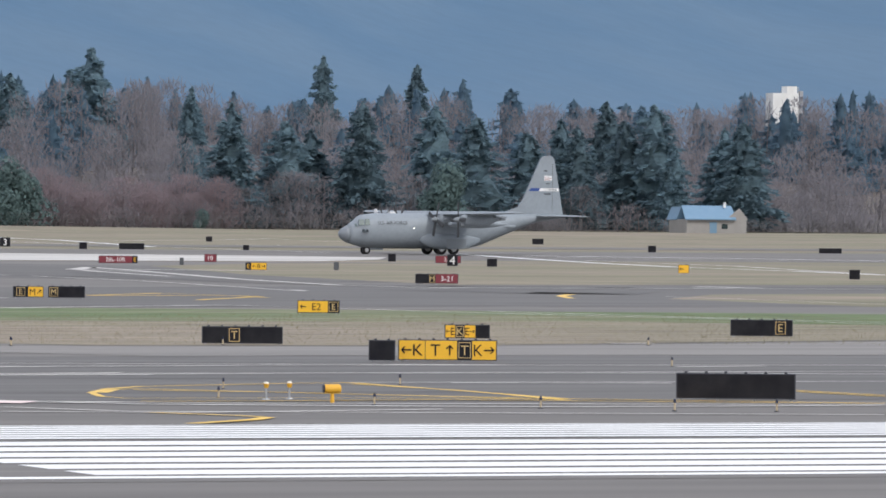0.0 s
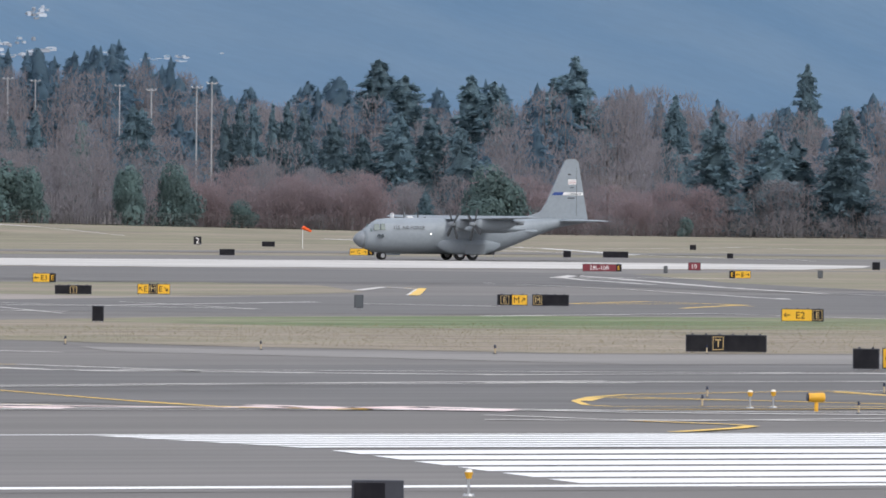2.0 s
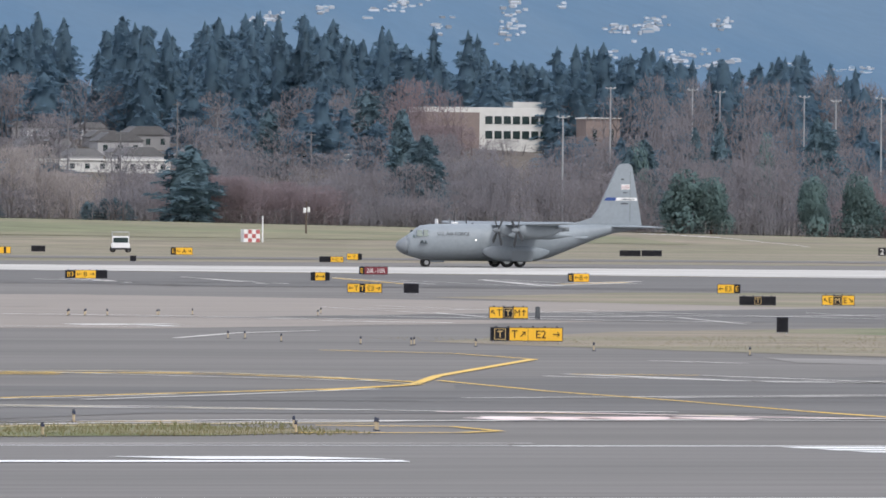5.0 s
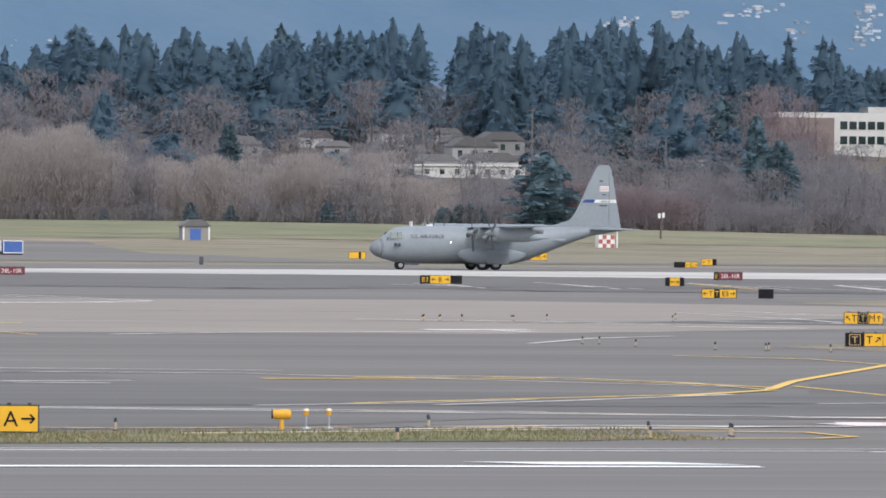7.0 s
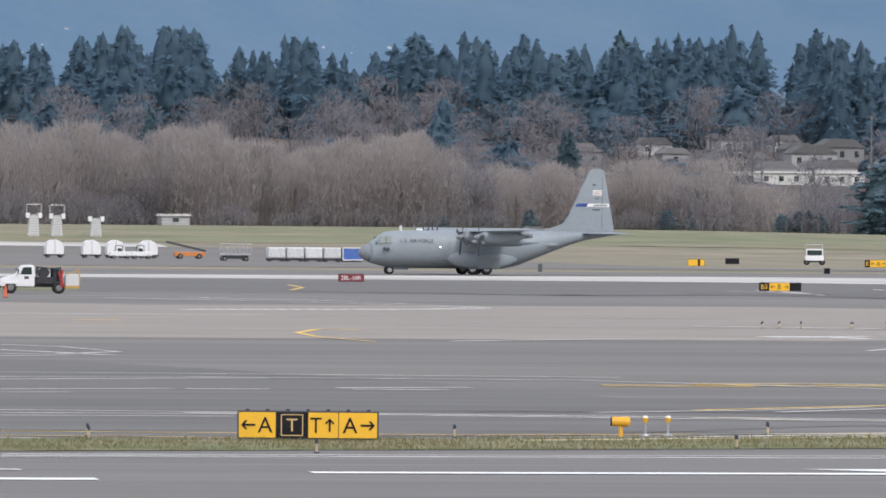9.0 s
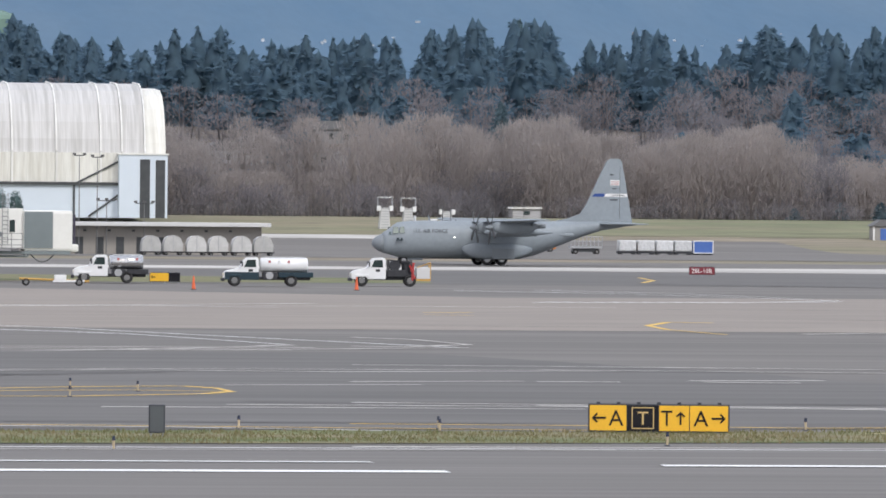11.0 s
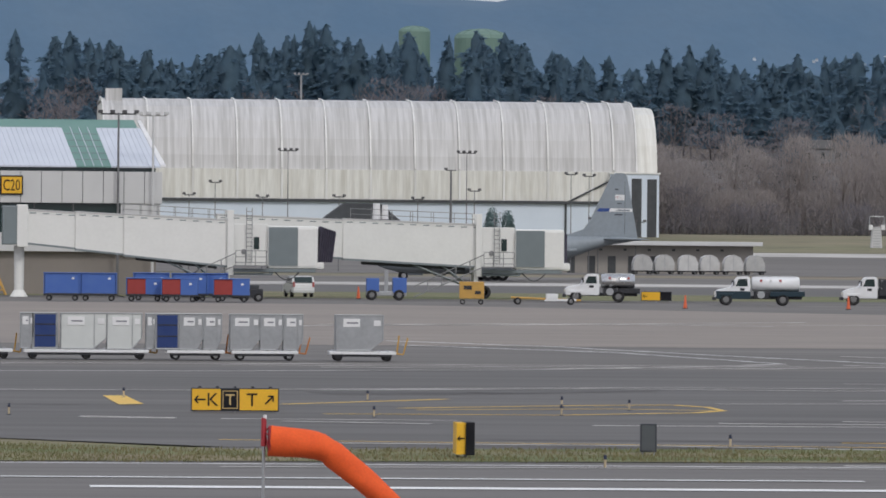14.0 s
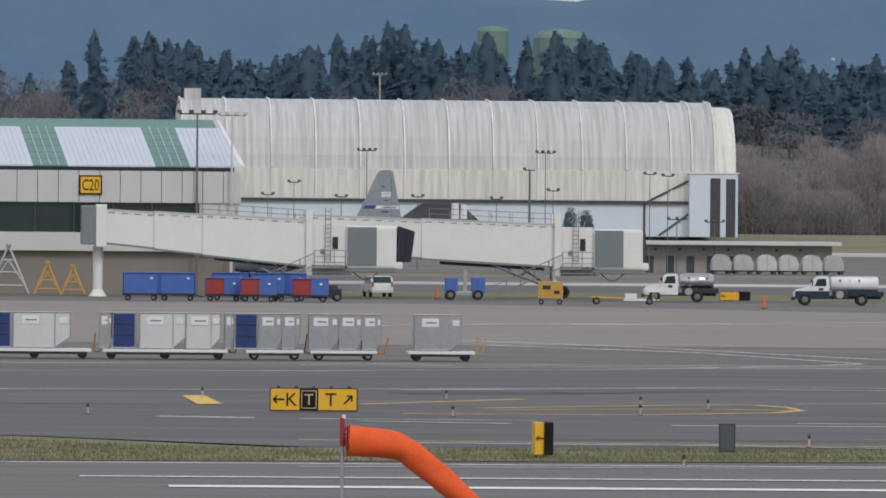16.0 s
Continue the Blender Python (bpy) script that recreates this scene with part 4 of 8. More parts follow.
def lamp_post(x, y):
    t = thing("elevated_runway_light", pose(x, y, 0.03), "elevated light on a thin post with a pale lens", "airfield light", "elevated lights")
    part("base", rod(bmesh.new(), (0, 0, -0.03), (0, 0, 0.03), 0.14, 0.12, 10), GALV, t)
    part("stem", rod(bmesh.new(), (0, 0, 0.02), (0, 0, 0.38), 0.035, 0.03, 8), GALV, t)
    part("head", rod(bmesh.new(), (0, 0, 0.36), (0, 0, 0.5), 0.06, 0.1, 10), LIGHT_YELLOW, t)
    part("lens", rod(bmesh.new(), (0, 0, 0.5), (0, 0, 0.56), 0.09, 0.05, 10), PALE_LENS, t)


def drum_light(x, y):
    """A yellow approach light: a barrel across a post."""
    t = thing("runway_guard_light", pose(x, y, 0.03, 0, 0, -10), "yellow drum-shaped airfield light on a yellow post", "airfield light", "drum lights")
    part("post", rod(bmesh.new(), (0, 0, -0.03), (0, 0, 0.3), 0.07, 0.06, 10), LIGHT_YELLOW, t)
    bm = bmesh.new()
    loft(bm, [superellipse(0, 0.42, r, r, 2, 14, x_) for x_, r in ((-0.26, 0.1), (-0.25, 0.14), (0.2, 0.15), (0.26, 0.12), (0.28, 0.05))])
    part("barrel", bm, LIGHT_YELLOW, t)
    part("lens", rod(bmesh.new(), (-0.3, 0, 0.42), (-0.26, 0, 0.42), 0.13, 0.13, 12), DARK_TOP, t)


# ---- windsock ----
ORANGE = material("orange_windsock_cloth", (0.85, 0.115, 0.02), 0.8, spots=(0.72, 0.085, 0.015), scale=4, fine=0.06, fine_scale=25)
RED_PAINT = material("red_fitting_paint", (0.4, 0.03, 0.04), 0.5)
airfield_sign(131.6, 316.9, 3.51, 0.74, 0.07, [('B', 0.32, ''), ('B', 0.16, '[T]'), ('B', 0.52, '')])
airfield_sign(123.3, 282.7, 1.04, 0.79, 0.09, [('B', 1.00, '')])
airfield_sign(126.1, 282.7, 3.87, 0.80, 0.09, [('Y', 0.27, '<K'), ('Y', 0.33, 'T^'), ('B', 0.15, '[T]'), ('Y', 0.25, 'K>')])
airfield_sign(145.3, 323.6, 2.03, 0.61, 0.18, [('Y', 0.23, '<E'), ('B', 0.21, '[K]'), ('Y', 0.25, 'E>'), ('B', 0.31, '')])
airfield_sign(165.7, 335.1, 2.94, 0.77, 0.08, [('B', 0.71, ''), ('B', 0.20, '[E]'), ('B', 0.09, '')])
airfield_sign(111.2, 226.7, 3.81, 0.81, 0.09, [('B', 1.00, '')])
airfield_sign(171.4, 401.8, 2.34, 0.69, 0.09, [('Y', 0.73, '<E2'), ('B', 0.27, '[E]')])
airfield_sign(177.4, 462.1, 1.91, 0.67, 0.11, [('B', 0.49, '[E]'), ('Y', 0.51, 'M/')])
airfield_sign(180.2, 462.7, 2.31, 0.71, 0.07, [('B', 0.28, '[M]'), ('B', 0.72, '')])
airfield_sign(241.8, 544.2, 3.23, 0.72, 0.13, [('B', 0.31, ''), ('B', 0.16, '[M]'), ('R', 0.53, '3-21')])
airfield_sign(280.7, 707.2, 3.75, 0.71, 0.11, [('R', 0.87, '28L-10R'), ('B', 0.13, 'E')])
airfield_sign(267.7, 641.6, 1.89, 0.65, 0.15, [('B', 0.26, 'E'), ('Y', 0.74, '<B>')])
airfield_sign(297.6, 725.0, 1.23, 0.78, 0.11, [('R', 1.00, '10')])
airfield_sign(323.9, 726.2, 2.56, 0.74, 0.11, [('R', 1.00, '28L')])
airfield_sign(307.8, 689.1, 1.02, 1.08, 0.16, [('B', 1.00, '4')])
airfield_sign(343.2, 902.0, 1.31, 1.10, 0.35, [('B', 1.00, '3')])
airfield_sign(303.5, 629.4, 0.95, 0.75, 0.15, [('Y', 1.00, '<')])
airfield_sign(169.9, 510.6, 2.23, 0.69, 0.12, [('Y', 0.34, '\\E'), ('B', 0.28, '[M]'), ('Y', 0.38, 'E~')])
airfield_sign(326.7, 902.0, 3.01, 0.82, 0.20, [('Y', 0.73, '<C>'), ('B', 0.27, 'E')])
airfield_sign(375.6, 1108.5, 1.17, 1.17, 0.25, [('B', 1.00, '2')])
airfield_sign(353.2, 943.3, 1.80, 0.72, 0.22, [('Y', 1.00, '<E')])
airfield_sign(105.1, 362.9, 3.48, 0.67, 0.11, [('B', 0.26, '[T]'), ('Y', 0.26, 'T/'), ('Y', 0.48, 'E2>')])
airfield_sign(126.3, 439.9, 2.26, 0.69, 0.10, [('Y', 0.35, '\\T'), ('B', 0.28, '[T]'), ('Y', 0.38, 'M^')])
airfield_sign(164.6, 512.0, 2.50, 0.61, 0.08, [('B', 0.40, ''), ('B', 0.22, '[T]'), ('B', 0.38, '')])
airfield_sign(184.8, 582.1, 1.79, 0.70, 0.13, [('Y', 0.73, '<E3'), ('B', 0.27, 'E')])
airfield_sign(153.1, 572.3, 2.62, 0.68, 0.13, [('Y', 0.35, '<T'), ('B', 0.16, 'T'), ('Y', 0.48, 'E3>')])
airfield_sign(198.0, 667.4, 1.89, 0.75, 0.15, [('B', 0.26, 'E'), ('Y', 0.74, '<B>')])
airfield_sign(196.0, 729.5, 2.75, 0.76, 0.16, [('B', 0.18, 'E'), ('R', 0.82, '28L-10R')])
airfield_sign(339.6, 902.0, 1.79, 0.76, 0.20, [('R', 1.00, '10')])
airfield_sign(154.7, 672.2, 3.69, 0.74, 0.15, [('B', 0.24, 'B3'), ('Y', 0.49, '<B>'), ('B', 0.27, '')])
airfield_sign(173.8, 664.7, 1.67, 0.74, 0.15, [('B', 0.24, ''), ('Y', 0.53, '<>'), ('B', 0.24, '')])
airfield_sign(249.3, 1026.6, 2.94, 0.98, 0.15, [('B', 0.23, 'E'), ('Y', 0.77, '<A>')])
airfield_sign(237.2, 902.0, 2.86, 0.67, 0.14, [('B', 0.47, ''), ('Y', 0.53, '<C>')])
airfield_sign(252.4, 948.6, 1.89, 0.77, 0.14, [('Y', 0.74, '<T'), ('B', 0.26, '')])
airfield_sign(36.8, 218.7, 3.96, 0.78, 0.06, [('Y', 0.27, '<A'), ('B', 0.23, '[T]'), ('Y', 0.22, 'T^'), ('Y', 0.28, 'A>')])
airfield_sign(127.8, 735.7, 2.45, 0.75, 0.16, [('R', 1.00, '28L-10R')])
airfield_sign(225.3, 1028.8, 2.26, 0.90, 0.15, [('Y', 0.60, ''), ('B', 0.13, ''), ('Y', 0.27, '')])
airfield_sign(66.2, 633.5, 2.46, 0.73, 0.14, [('Y', 0.63, '<'), ('B', 0.37, '')])
airfield_sign(13.2, 258.7, 2.89, 0.76, 0.06, [('Y', 0.34, '<K'), ('B', 0.21, '[T]'), ('Y', 0.45, 'T/')])
for place in [(353.4, 902.0, 0.96, 0.83), (359.8, 902.0, 3.12, 0.76), (312.9, 691.2, 0.98, 0.76), (325.0, 742.8, 0.81, 0.81), (279.1, 650.3, 0.45, 0.71), (430.5, 902.0, 1.00, 0.85), (299.8, 588.9, 0.90, 0.80), (455.7, 902.0, 2.89, 0.65), (487.7, 1061.0, 1.67, 0.83), (442.9, 1079.6, 0.92, 0.75), (375.0, 902.0, 0.76, 0.62), (281.4, 692.7, 0.37, 0.69), (309.4, 902.0, 1.83, 0.75), (380.8, 1091.6, 1.90, 0.74), (162.3, 448.6, 0.55, 0.78)]:
    blank_sign(*place)
for place in [(128.2, 440.4, 0.26, 0.69), (157.2, 574.1, 1.15, 0.72), (329.0, 1082.9, 2.91, 0.81), (333.3, 1086.6, 2.92, 0.81), (412.1, 1331.2, 1.00, 1.00), (244.9, 1094.5, 2.00, 0.80), (358.4, 1353.4, 1.80, 0.70), (326.2, 1074.0, 2.97, 0.80), (330.6, 1077.8, 2.90, 0.81), (243.2, 1086.9, 1.91, 0.80), (179.0, 902.0, 0.46, 0.92), (22.2, 214.2, 0.45, 0.77), (213.2, 902.0, 0.73, 0.66), (128.2, 394.5, 0.62, 0.80)]:
    blank_sign(*place)
for place in [(95.3, 231.4), (100.0, 242.4), (108.5, 247.2), (97.2, 223.4), (100.9, 219.2), (103.8, 215.8), (106.8, 214.9), (132.0, 274.7), (150.2, 315.0), (130.2, 315.7), (120.3, 315.4), (112.2, 322.5), (119.6, 313.5), (58.7, 218.1), (98.0, 357.3), (99.9, 353.4), (102.9, 344.3), (107.2, 334.5), (112.3, 322.8), (51.5, 225.2)]:
    edge_light(*place)
for place in [(47.7, 212.4), (55.6, 215.2), (56.7, 219.7), (58.6, 217.5), (102.6, 343.3), (107.0, 333.9), (92.8, 372.5), (93.7, 372.7), (93.6, 365.2), (95.7, 358.4), (97.5, 356.0), (35.1, 207.2), (41.6, 222.0), (47.7, 212.5), (51.8, 226.6), (31.0, 221.8), (19.7, 200.7), (18.8, 277.1), (23.8, 257.2), (24.9, 269.0)]:
    edge_light(*place)
for place in [(26.8, 264.9), (17.4, 253.3), (10.3, 278.8), (5.7, 253.6), (25.3, 221.7), (30.7, 219.4), (103.1, 452.4), (104.2, 452.8), (105.6, 453.3), (108.4, 451.9), (111.2, 455.1), (118.3, 452.9), (121.1, 462.9), (102.2, 448.8), (103.3, 449.2), (104.8, 449.8), (108.1, 451.1)]:
    edge_light(*place)
for place in [(96.1, 229.4), (97.1, 229.9), (60.6, 160.4), (47.8, 225.0), (48.5, 225.1)]:
    lamp_post(*place)
for place in [(96.9, 226.0), (46.8, 223.7)]:
    drum_light(*place)
letters("U.S. AIR FORCE", 0.4, STENCIL, aircraft, 6.05, -2.19, 3.72, name="stencil_lettering")


# ---- windsock on its pole, nearest the camera ----
sock = thing("windsock", pose(7.55, 138.0, 0), "orange cloth windsock drooping from a thin steel pole", "windsock")
part("pole", rod(bmesh.new(), (0, 0, 0), (0, 0, 2.42), 0.035, 0.03, 10), GALV, sock)
part("swivel", rod(bmesh.new(), (0, 0, 2.36), (0, 0, 2.86), 0.05, 0.045, 10), RED_PAINT, sock)
part("cap_lamp", rod(bmesh.new(), (0.02, 0, 2.84), (0.02, 0, 2.91), 0.035, 0.03, 10), MARK_WHITE, sock)
bm = bmesh.new()
for k in range(20):
    a, b = 2 * math.pi * k / 20, 2 * math.pi * (k + 1) / 20
    rod(bm, (0.1, 0.255 * math.cos(a), 2.47 + 0.255 * math.sin(a)), (0.1, 0.255 * math.cos(b), 2.47 + 0.255 * math.sin(b)), 0.015, n=5)
for a in (0.3, 1.6, 2.8, 4.0, 5.2):
    rod(bm, (0.02, 0, 2.6), (0.1, 0.25 * math.cos(a), 2.47 + 0.25 * math.sin(a)), 0.012, n=5)
part("hoop", bm, RED_PAINT, sock)
bm = bmesh.new()
rings = []
for k in range(27):
    f = k / 26
    s = 3.02 * f
    bend = min(1.0, max(0.0, (s - 0.75) / 0.5))
    ang = -radians(6) - radians(33) * bend * bend * (3 - 2 * bend) - radians(2) * max(0, s - 1.4)
    if k == 0:
        cx, cz = 0.1, 2.47
    else:
        cx += 3.02 / 26 * math.cos(ang)
        cz += 3.02 / 26 * math.sin(ang)
    r = (0.27 - 0.085 * f) * (1 if k < 26 else 0.7) * (1 - 0.12 * math.exp(-((s - 1.02) / 0.08) ** 2))
    ring = []
    for i in range(24):
        a = 2 * math.pi * i / 24
        rr = r * (1 + 0.035 * math.sin(3 * a + s * 5) + 0.03 * noise.noise((s * 3, math.cos(a) * 2, math.sin(a) * 2)))
        ring.append((cx - rr * math.sin(a) * math.sin(ang), rr * math.cos(a), cz + rr * math.sin(a) * math.cos(ang)))
    rings.append(ring)
loft(bm, rings, cap=False)
part("cloth_sleeve", bm, ORANGE, sock, "wrinkled orange cloth sleeve", smooth=True)


# ---- concourse ----
WALL_PANEL = material("pale_grey_wall_panels", (0.60, 0.60, 0.60), 0.6, spots=(0.53, 0.53, 0.53), scale=0.3, fine=0.04)
BROWN_WALL = material("taupe_ground_floor_wall", (0.25, 0.225, 0.205), 0.8, spots=(0.2, 0.18, 0.165), scale=0.4, fine=0.08)
ROOF_PALE = material("pale_blue_standing_seam_roof", (0.62, 0.66, 0.73), 0.4, spots=(0.55, 0.59, 0.66), scale=0.4)
ROOF_GREEN = material("patinated_green_roof", (0.13, 0.26, 0.225), 0.5, spots=(0.17, 0.3, 0.265), scale=0.5)
DARK_GLASS = material("dark_window_glass", (0.02, 0.035, 0.035), 0.06, spots=(0.03, 0.05, 0.05), scale=0.5)
DARK_STEEL = material("dark_grey_steel", (0.06, 0.065, 0.07), 0.5, metal=0.3, spots=(0.09, 0.095, 0.1), scale=1)
BRIDGE_WHITE = material("off_white_bridge_cladding", (0.78, 0.78, 0.75), 0.55, spots=(0.73, 0.73, 0.70), scale=0.6, fine=0.02, fine_scale=4)
CAB_GREY = material("grey_cab_shutter", (0.20, 0.235, 0.245), 0.4, spots=(0.17, 0.2, 0.21), scale=1)
BELLOWS = material("dark_bellows_fabric", (0.055, 0.05, 0.075), 0.9, spots=(0.08, 0.075, 0.1), scale=2)
RAIL_STEEL = material("weathered_rail_steel", (0.2, 0.205, 0.21), 0.6, spots=(0.3, 0.3, 0.3), scale=2)
ORANGE_PLASTIC = material("orange_cone_plastic", (0.75, 0.14, 0.05), 0.5)

concourse = thing("concourse_building", pose(0, 660, 0), "pale grey airport concourse with green and pale metal roof", "building")
part("ground_floor_wall", boxed(-60, 27.0, 0.6, 22, 0, 3.6), BROWN_WALL, concourse)
part("lower_wall", boxed(-60, 27.3, 0.05, 22, 3.6, 5.15), WALL_PANEL, concourse)
part("window_band", boxed(-60, 24.0, 0.35, 22, 5.15, 7.65), DARK_GLASS, concourse, "dark tinted window band")
part("corner_wall", boxed(24.0, 27.3, 0.12, 22, 5.15, 7.65), WALL_PANEL, concourse)
x = -58.0
while x < 23:
    part("mullion", boxed(x, x + 0.12, 0.25, 0.4, 5.15, 7.65), DARK_STEEL, concourse)
    x += 3.25
x = -60.0
while x < 27:
    x1 = min(27.5, x + 1.72)
    part("fascia_panel", boxed(x, x1 - 0.05, 0, 0.3, 7.65, 10.3, bevel=0.02), WALL_PANEL, concourse)
    x = x1
part("fascia_backing", boxed(-60, 27.4, 0.06, 22, 7.66, 10.28), DARK_STEEL, concourse)
# dark strip added for the shaded gap below the eave, no glazing known
part("clerestory", boxed(-60, 26.9, 0.5, 22, 10.28, 10.75), DARK_GLASS, concourse)


def roof_strip(name, xa, xb, f0, f1, mat, lift=0.0):
    """A strip of the sloping roof between two places along the eave."""
    bm = bmesh.new()
    def at(x, f):
        return (x - 1.25 * f - max(0.0, x - 26) * f * 0.3, 0.2 + 11.0 * f, 10.75 + 4.0 * f + lift)
    lo = [at(xa, f0), at(xb, f0), at(xb, f1), at(xa, f1)]
    loft(bm, [[(p[0], p[1], p[2] - 0.12) for p in lo], lo])
    bmesh.ops.recalc_face_normals(bm, faces=bm.faces)
    return part(name, bm, mat, concourse)


roof_strip("green_ridge_roof", -60, 27.0, 0.82, 1.0, ROOF_GREEN)
edge = 27.3
for width, mat, seam in ((4.1, ROOF_PALE, 0.42), (2.9, ROOF_GREEN, 0.72), (7.3, ROOF_PALE, 0.42), (2.9, ROOF_GREEN, 0.72), (7.3, ROOF_PALE, 0.42), (2.9, ROOF_GREEN, 0.72), (7.3, ROOF_PALE, 0.42), (2.9, ROOF_GREEN, 0.72)):
    roof_strip("roof_panel", edge - width, edge, 0.0, 0.82, mat)
    n = int(width / seam)
    for i in range(1, n):
        roof_strip("seam", edge - width + i * width / n - 0.025, edge - width + i * width / n + 0.025, 0.0, 0.82, ROOF_PALE, 0.06)
    if mat == ROOF_GREEN:
        for j in range(1, 6):
            roof_strip("skylight_bar", edge - width, edge, 0.137 * j - 0.004, 0.137 * j + 0.004, CAB_GREY, 0.03)
    edge -= width
roof_strip("white_roof_edge", 27.3, 27.75, 0.0, 0.97, MARK_WHITE, 0.1)
part("rear_roof_block", boxed(-60, 24, 11, 22, 10.7, 14.6), WALL_PANEL, concourse)
gate_sign = thing("gate_sign", pose(14.9, 660, 9.1), "yellow gate sign reading C20 on the fascia", "sign")
part("board", boxed(-0.95, 0.95, -0.16, -0.005, -0.8, 0.8, bevel=0.02), SIGN_BLACK, gate_sign)
part("face", boxed(-0.83, 0.83, -0.18, -0.15, -0.68, 0.68), SIGN_YELLOW, gate_sign)
letters("C20", 0.95, SIGN_BLACK, gate_sign, 0, -0.19, 0, width=1.4)


# ---- boarding bridges ----
def cuboid_between(x0, x1, yh, z0a, z1a, z0b, z1b):
    """A sloping box tunnel along x, half as wide as yh."""
    bm = bmesh.new()
    loft(bm, [[(x0, -yh, z0a), (x0, yh, z0a), (x0, yh, z1a), (x0, -yh, z1a)], [(x1, -yh, z0b), (x1, yh, z0b), (x1, yh, z1b), (x1, -yh, z1b)]])
    bmesh.ops.recalc_face_normals(bm, faces=bm.faces)
    return bm


def boarding_bridge(m, length, label, rotunda, top, low):
    """A bridge along +x: tunnel sections, frame, cab with shutter and bellows."""
    t = thing("boarding_bridge", m, label, "jet bridge", "boarding bridges")
    if rotunda:
        rot = part("rotunda", boxed(-1.9, -0.7, -1.6, 1.6, 4.2, 7.35, bevel=0.1), CAB_GREY, t)
        part("rotunda_end", boxed(-0.72, 0.15, -1.65, 1.65, 4.0, 7.45, bevel=0.08), BRIDGE_WHITE, rot)
        part("column", rod(bmesh.new(), (-0.5, 0, 0.5), (-0.5, 0, 4.1), 0.38, 0.42, 14), BRIDGE_WHITE, t)
        part("column_foot", rod(bmesh.new(), (-0.5, 0, 0), (-0.5, 0, 0.55), 0.75, 0.4, 14), BRIDGE_WHITE, t)
    cuts = [0.0, 4.0, 7.9, length] if rotunda else [-9.0, 1.4, length]
    for i, (a, b) in enumerate(zip(cuts, cuts[1:])):
        w = 1.25 + 0.14 * i
        g = 0.07 * i
        sec = part("tunnel", cuboid_between(a, b, w, low(a) - g, top(a) + g, low(b) - g, top(b) + g), BRIDGE_WHITE, t)
        part("roof_lip", cuboid_between(a, b, w + 0.06, top(a) + g + 0.004, top(a) + g + 0.1, top(b) + g + 0.004, top(b) + g + 0.1), WALL_PANEL, sec)
        part("bottom_rail", cuboid_between(a, b, w + 0.05, low(a) - g - 0.16, low(a) - g - 0.004, low(b) - g - 0.16, low(b) - g - 0.004), CAB_GREY, sec)
        k = a + 0.3
        while k < b - 0.3:
            part("rib", boxed(k, k + 0.5, -w - 0.035, -w + 0.01, top(k) + g - 0.24, top(k) + g - 0.17), CAB_GREY, sec)
            k += 1.05
    L = length
    zt, zb = top(L), low(L)
    part("frame", boxed(L - 0.25, L + 0.25, -1.85, -1.5, zb - 0.9, zt + 1.0, bevel=0.05), BRIDGE_WHITE, t)
    part("frame", boxed(L - 0.25, L + 0.25, 1.5, 1.85, zb - 0.9, zt + 1.0, bevel=0.05), BRIDGE_WHITE, t)
    part("walkway_cabin", boxed(L, L + 3.0, -1.3, 1.3, zb - 0.1, zt - 0.1, bevel=0.05), BRIDGE_WHITE, t)
    part("service_door", boxed(L + 1.9, L + 2.35, -1.34, -1.28, zb + 1.2, zb + 2.2), DARK_GLASS, t)
    cab = part("cab", boxed(L + 3.0, L + 7.1, -1.7, 1.7, zb - 0.35, zt - 0.25, bevel=0.25), BRIDGE_WHITE, t)
    part("shutter", boxed(L + 3.1, L + 5.45, -1.78, -1.6, zb - 0.1, zt - 0.35), CAB_GREY, cab)
    for k in range(12):
        z = zb + 0.1 + (zt - zb - 0.6) * k / 12
        part("slat", boxed(L + 3.15, L + 5.4, -1.795, -1.77, z, z + 0.06), CAB_GREY, cab)
    folds = []
    for k in range(15):
        o, e = 0.09 * k, 0.12 * (k % 2)
        folds.append([(L + 7.0 + o, -1.5 - e, zb + 0.2), (L + 7.0 + o, 1.5 + e, zb + 0.2), (L + 7.3 + o, 1.5 + e, zt - 0.35 - 0.03 * k + e), (L + 7.3 + o, -1.5 - e, zt - 0.35 - 0.03 * k + e)])
    bm = loft(bmesh.new(), folds)
    bmesh.ops.recalc_face_normals(bm, faces=bm.faces)
    if rotunda:
        part("bellows", bm, BELLOWS, cab)
    else:
        bm.free()
        part("bellows", boxed(L + 7.0, L + 7.35, -1.4, 1.4, zb + 0.2, zt - 0.6, bevel=0.05), BELLOWS, cab)
    part("bumper", boxed(L + 6.9, L + 7.6, -1.6, 1.6, zb - 0.4, zb + 0.25, bevel=0.2), BRIDGE_WHITE, cab)
    # stairs, landing and rails beside the frame
    rails = part("rail", rods([((L + a, -2.3, zb + h), (L + b, -2.3, zb + h)) for a, b in ((0.4, 2.9),) for h in (0.15, 0.6, 1.1)] + [((L + a, -2.3, zb - 0.1), (L + a, -2.3, zb + 1.1)) for a in (0.4, 1.2, 2.0, 2.9)], 0.03), RAIL_STEEL, t)
    part("landing", boxed(L + 0.3, L + 3.0, -2.4, -1.3, zb - 0.18, zb - 0.1), RAIL_STEEL, t)
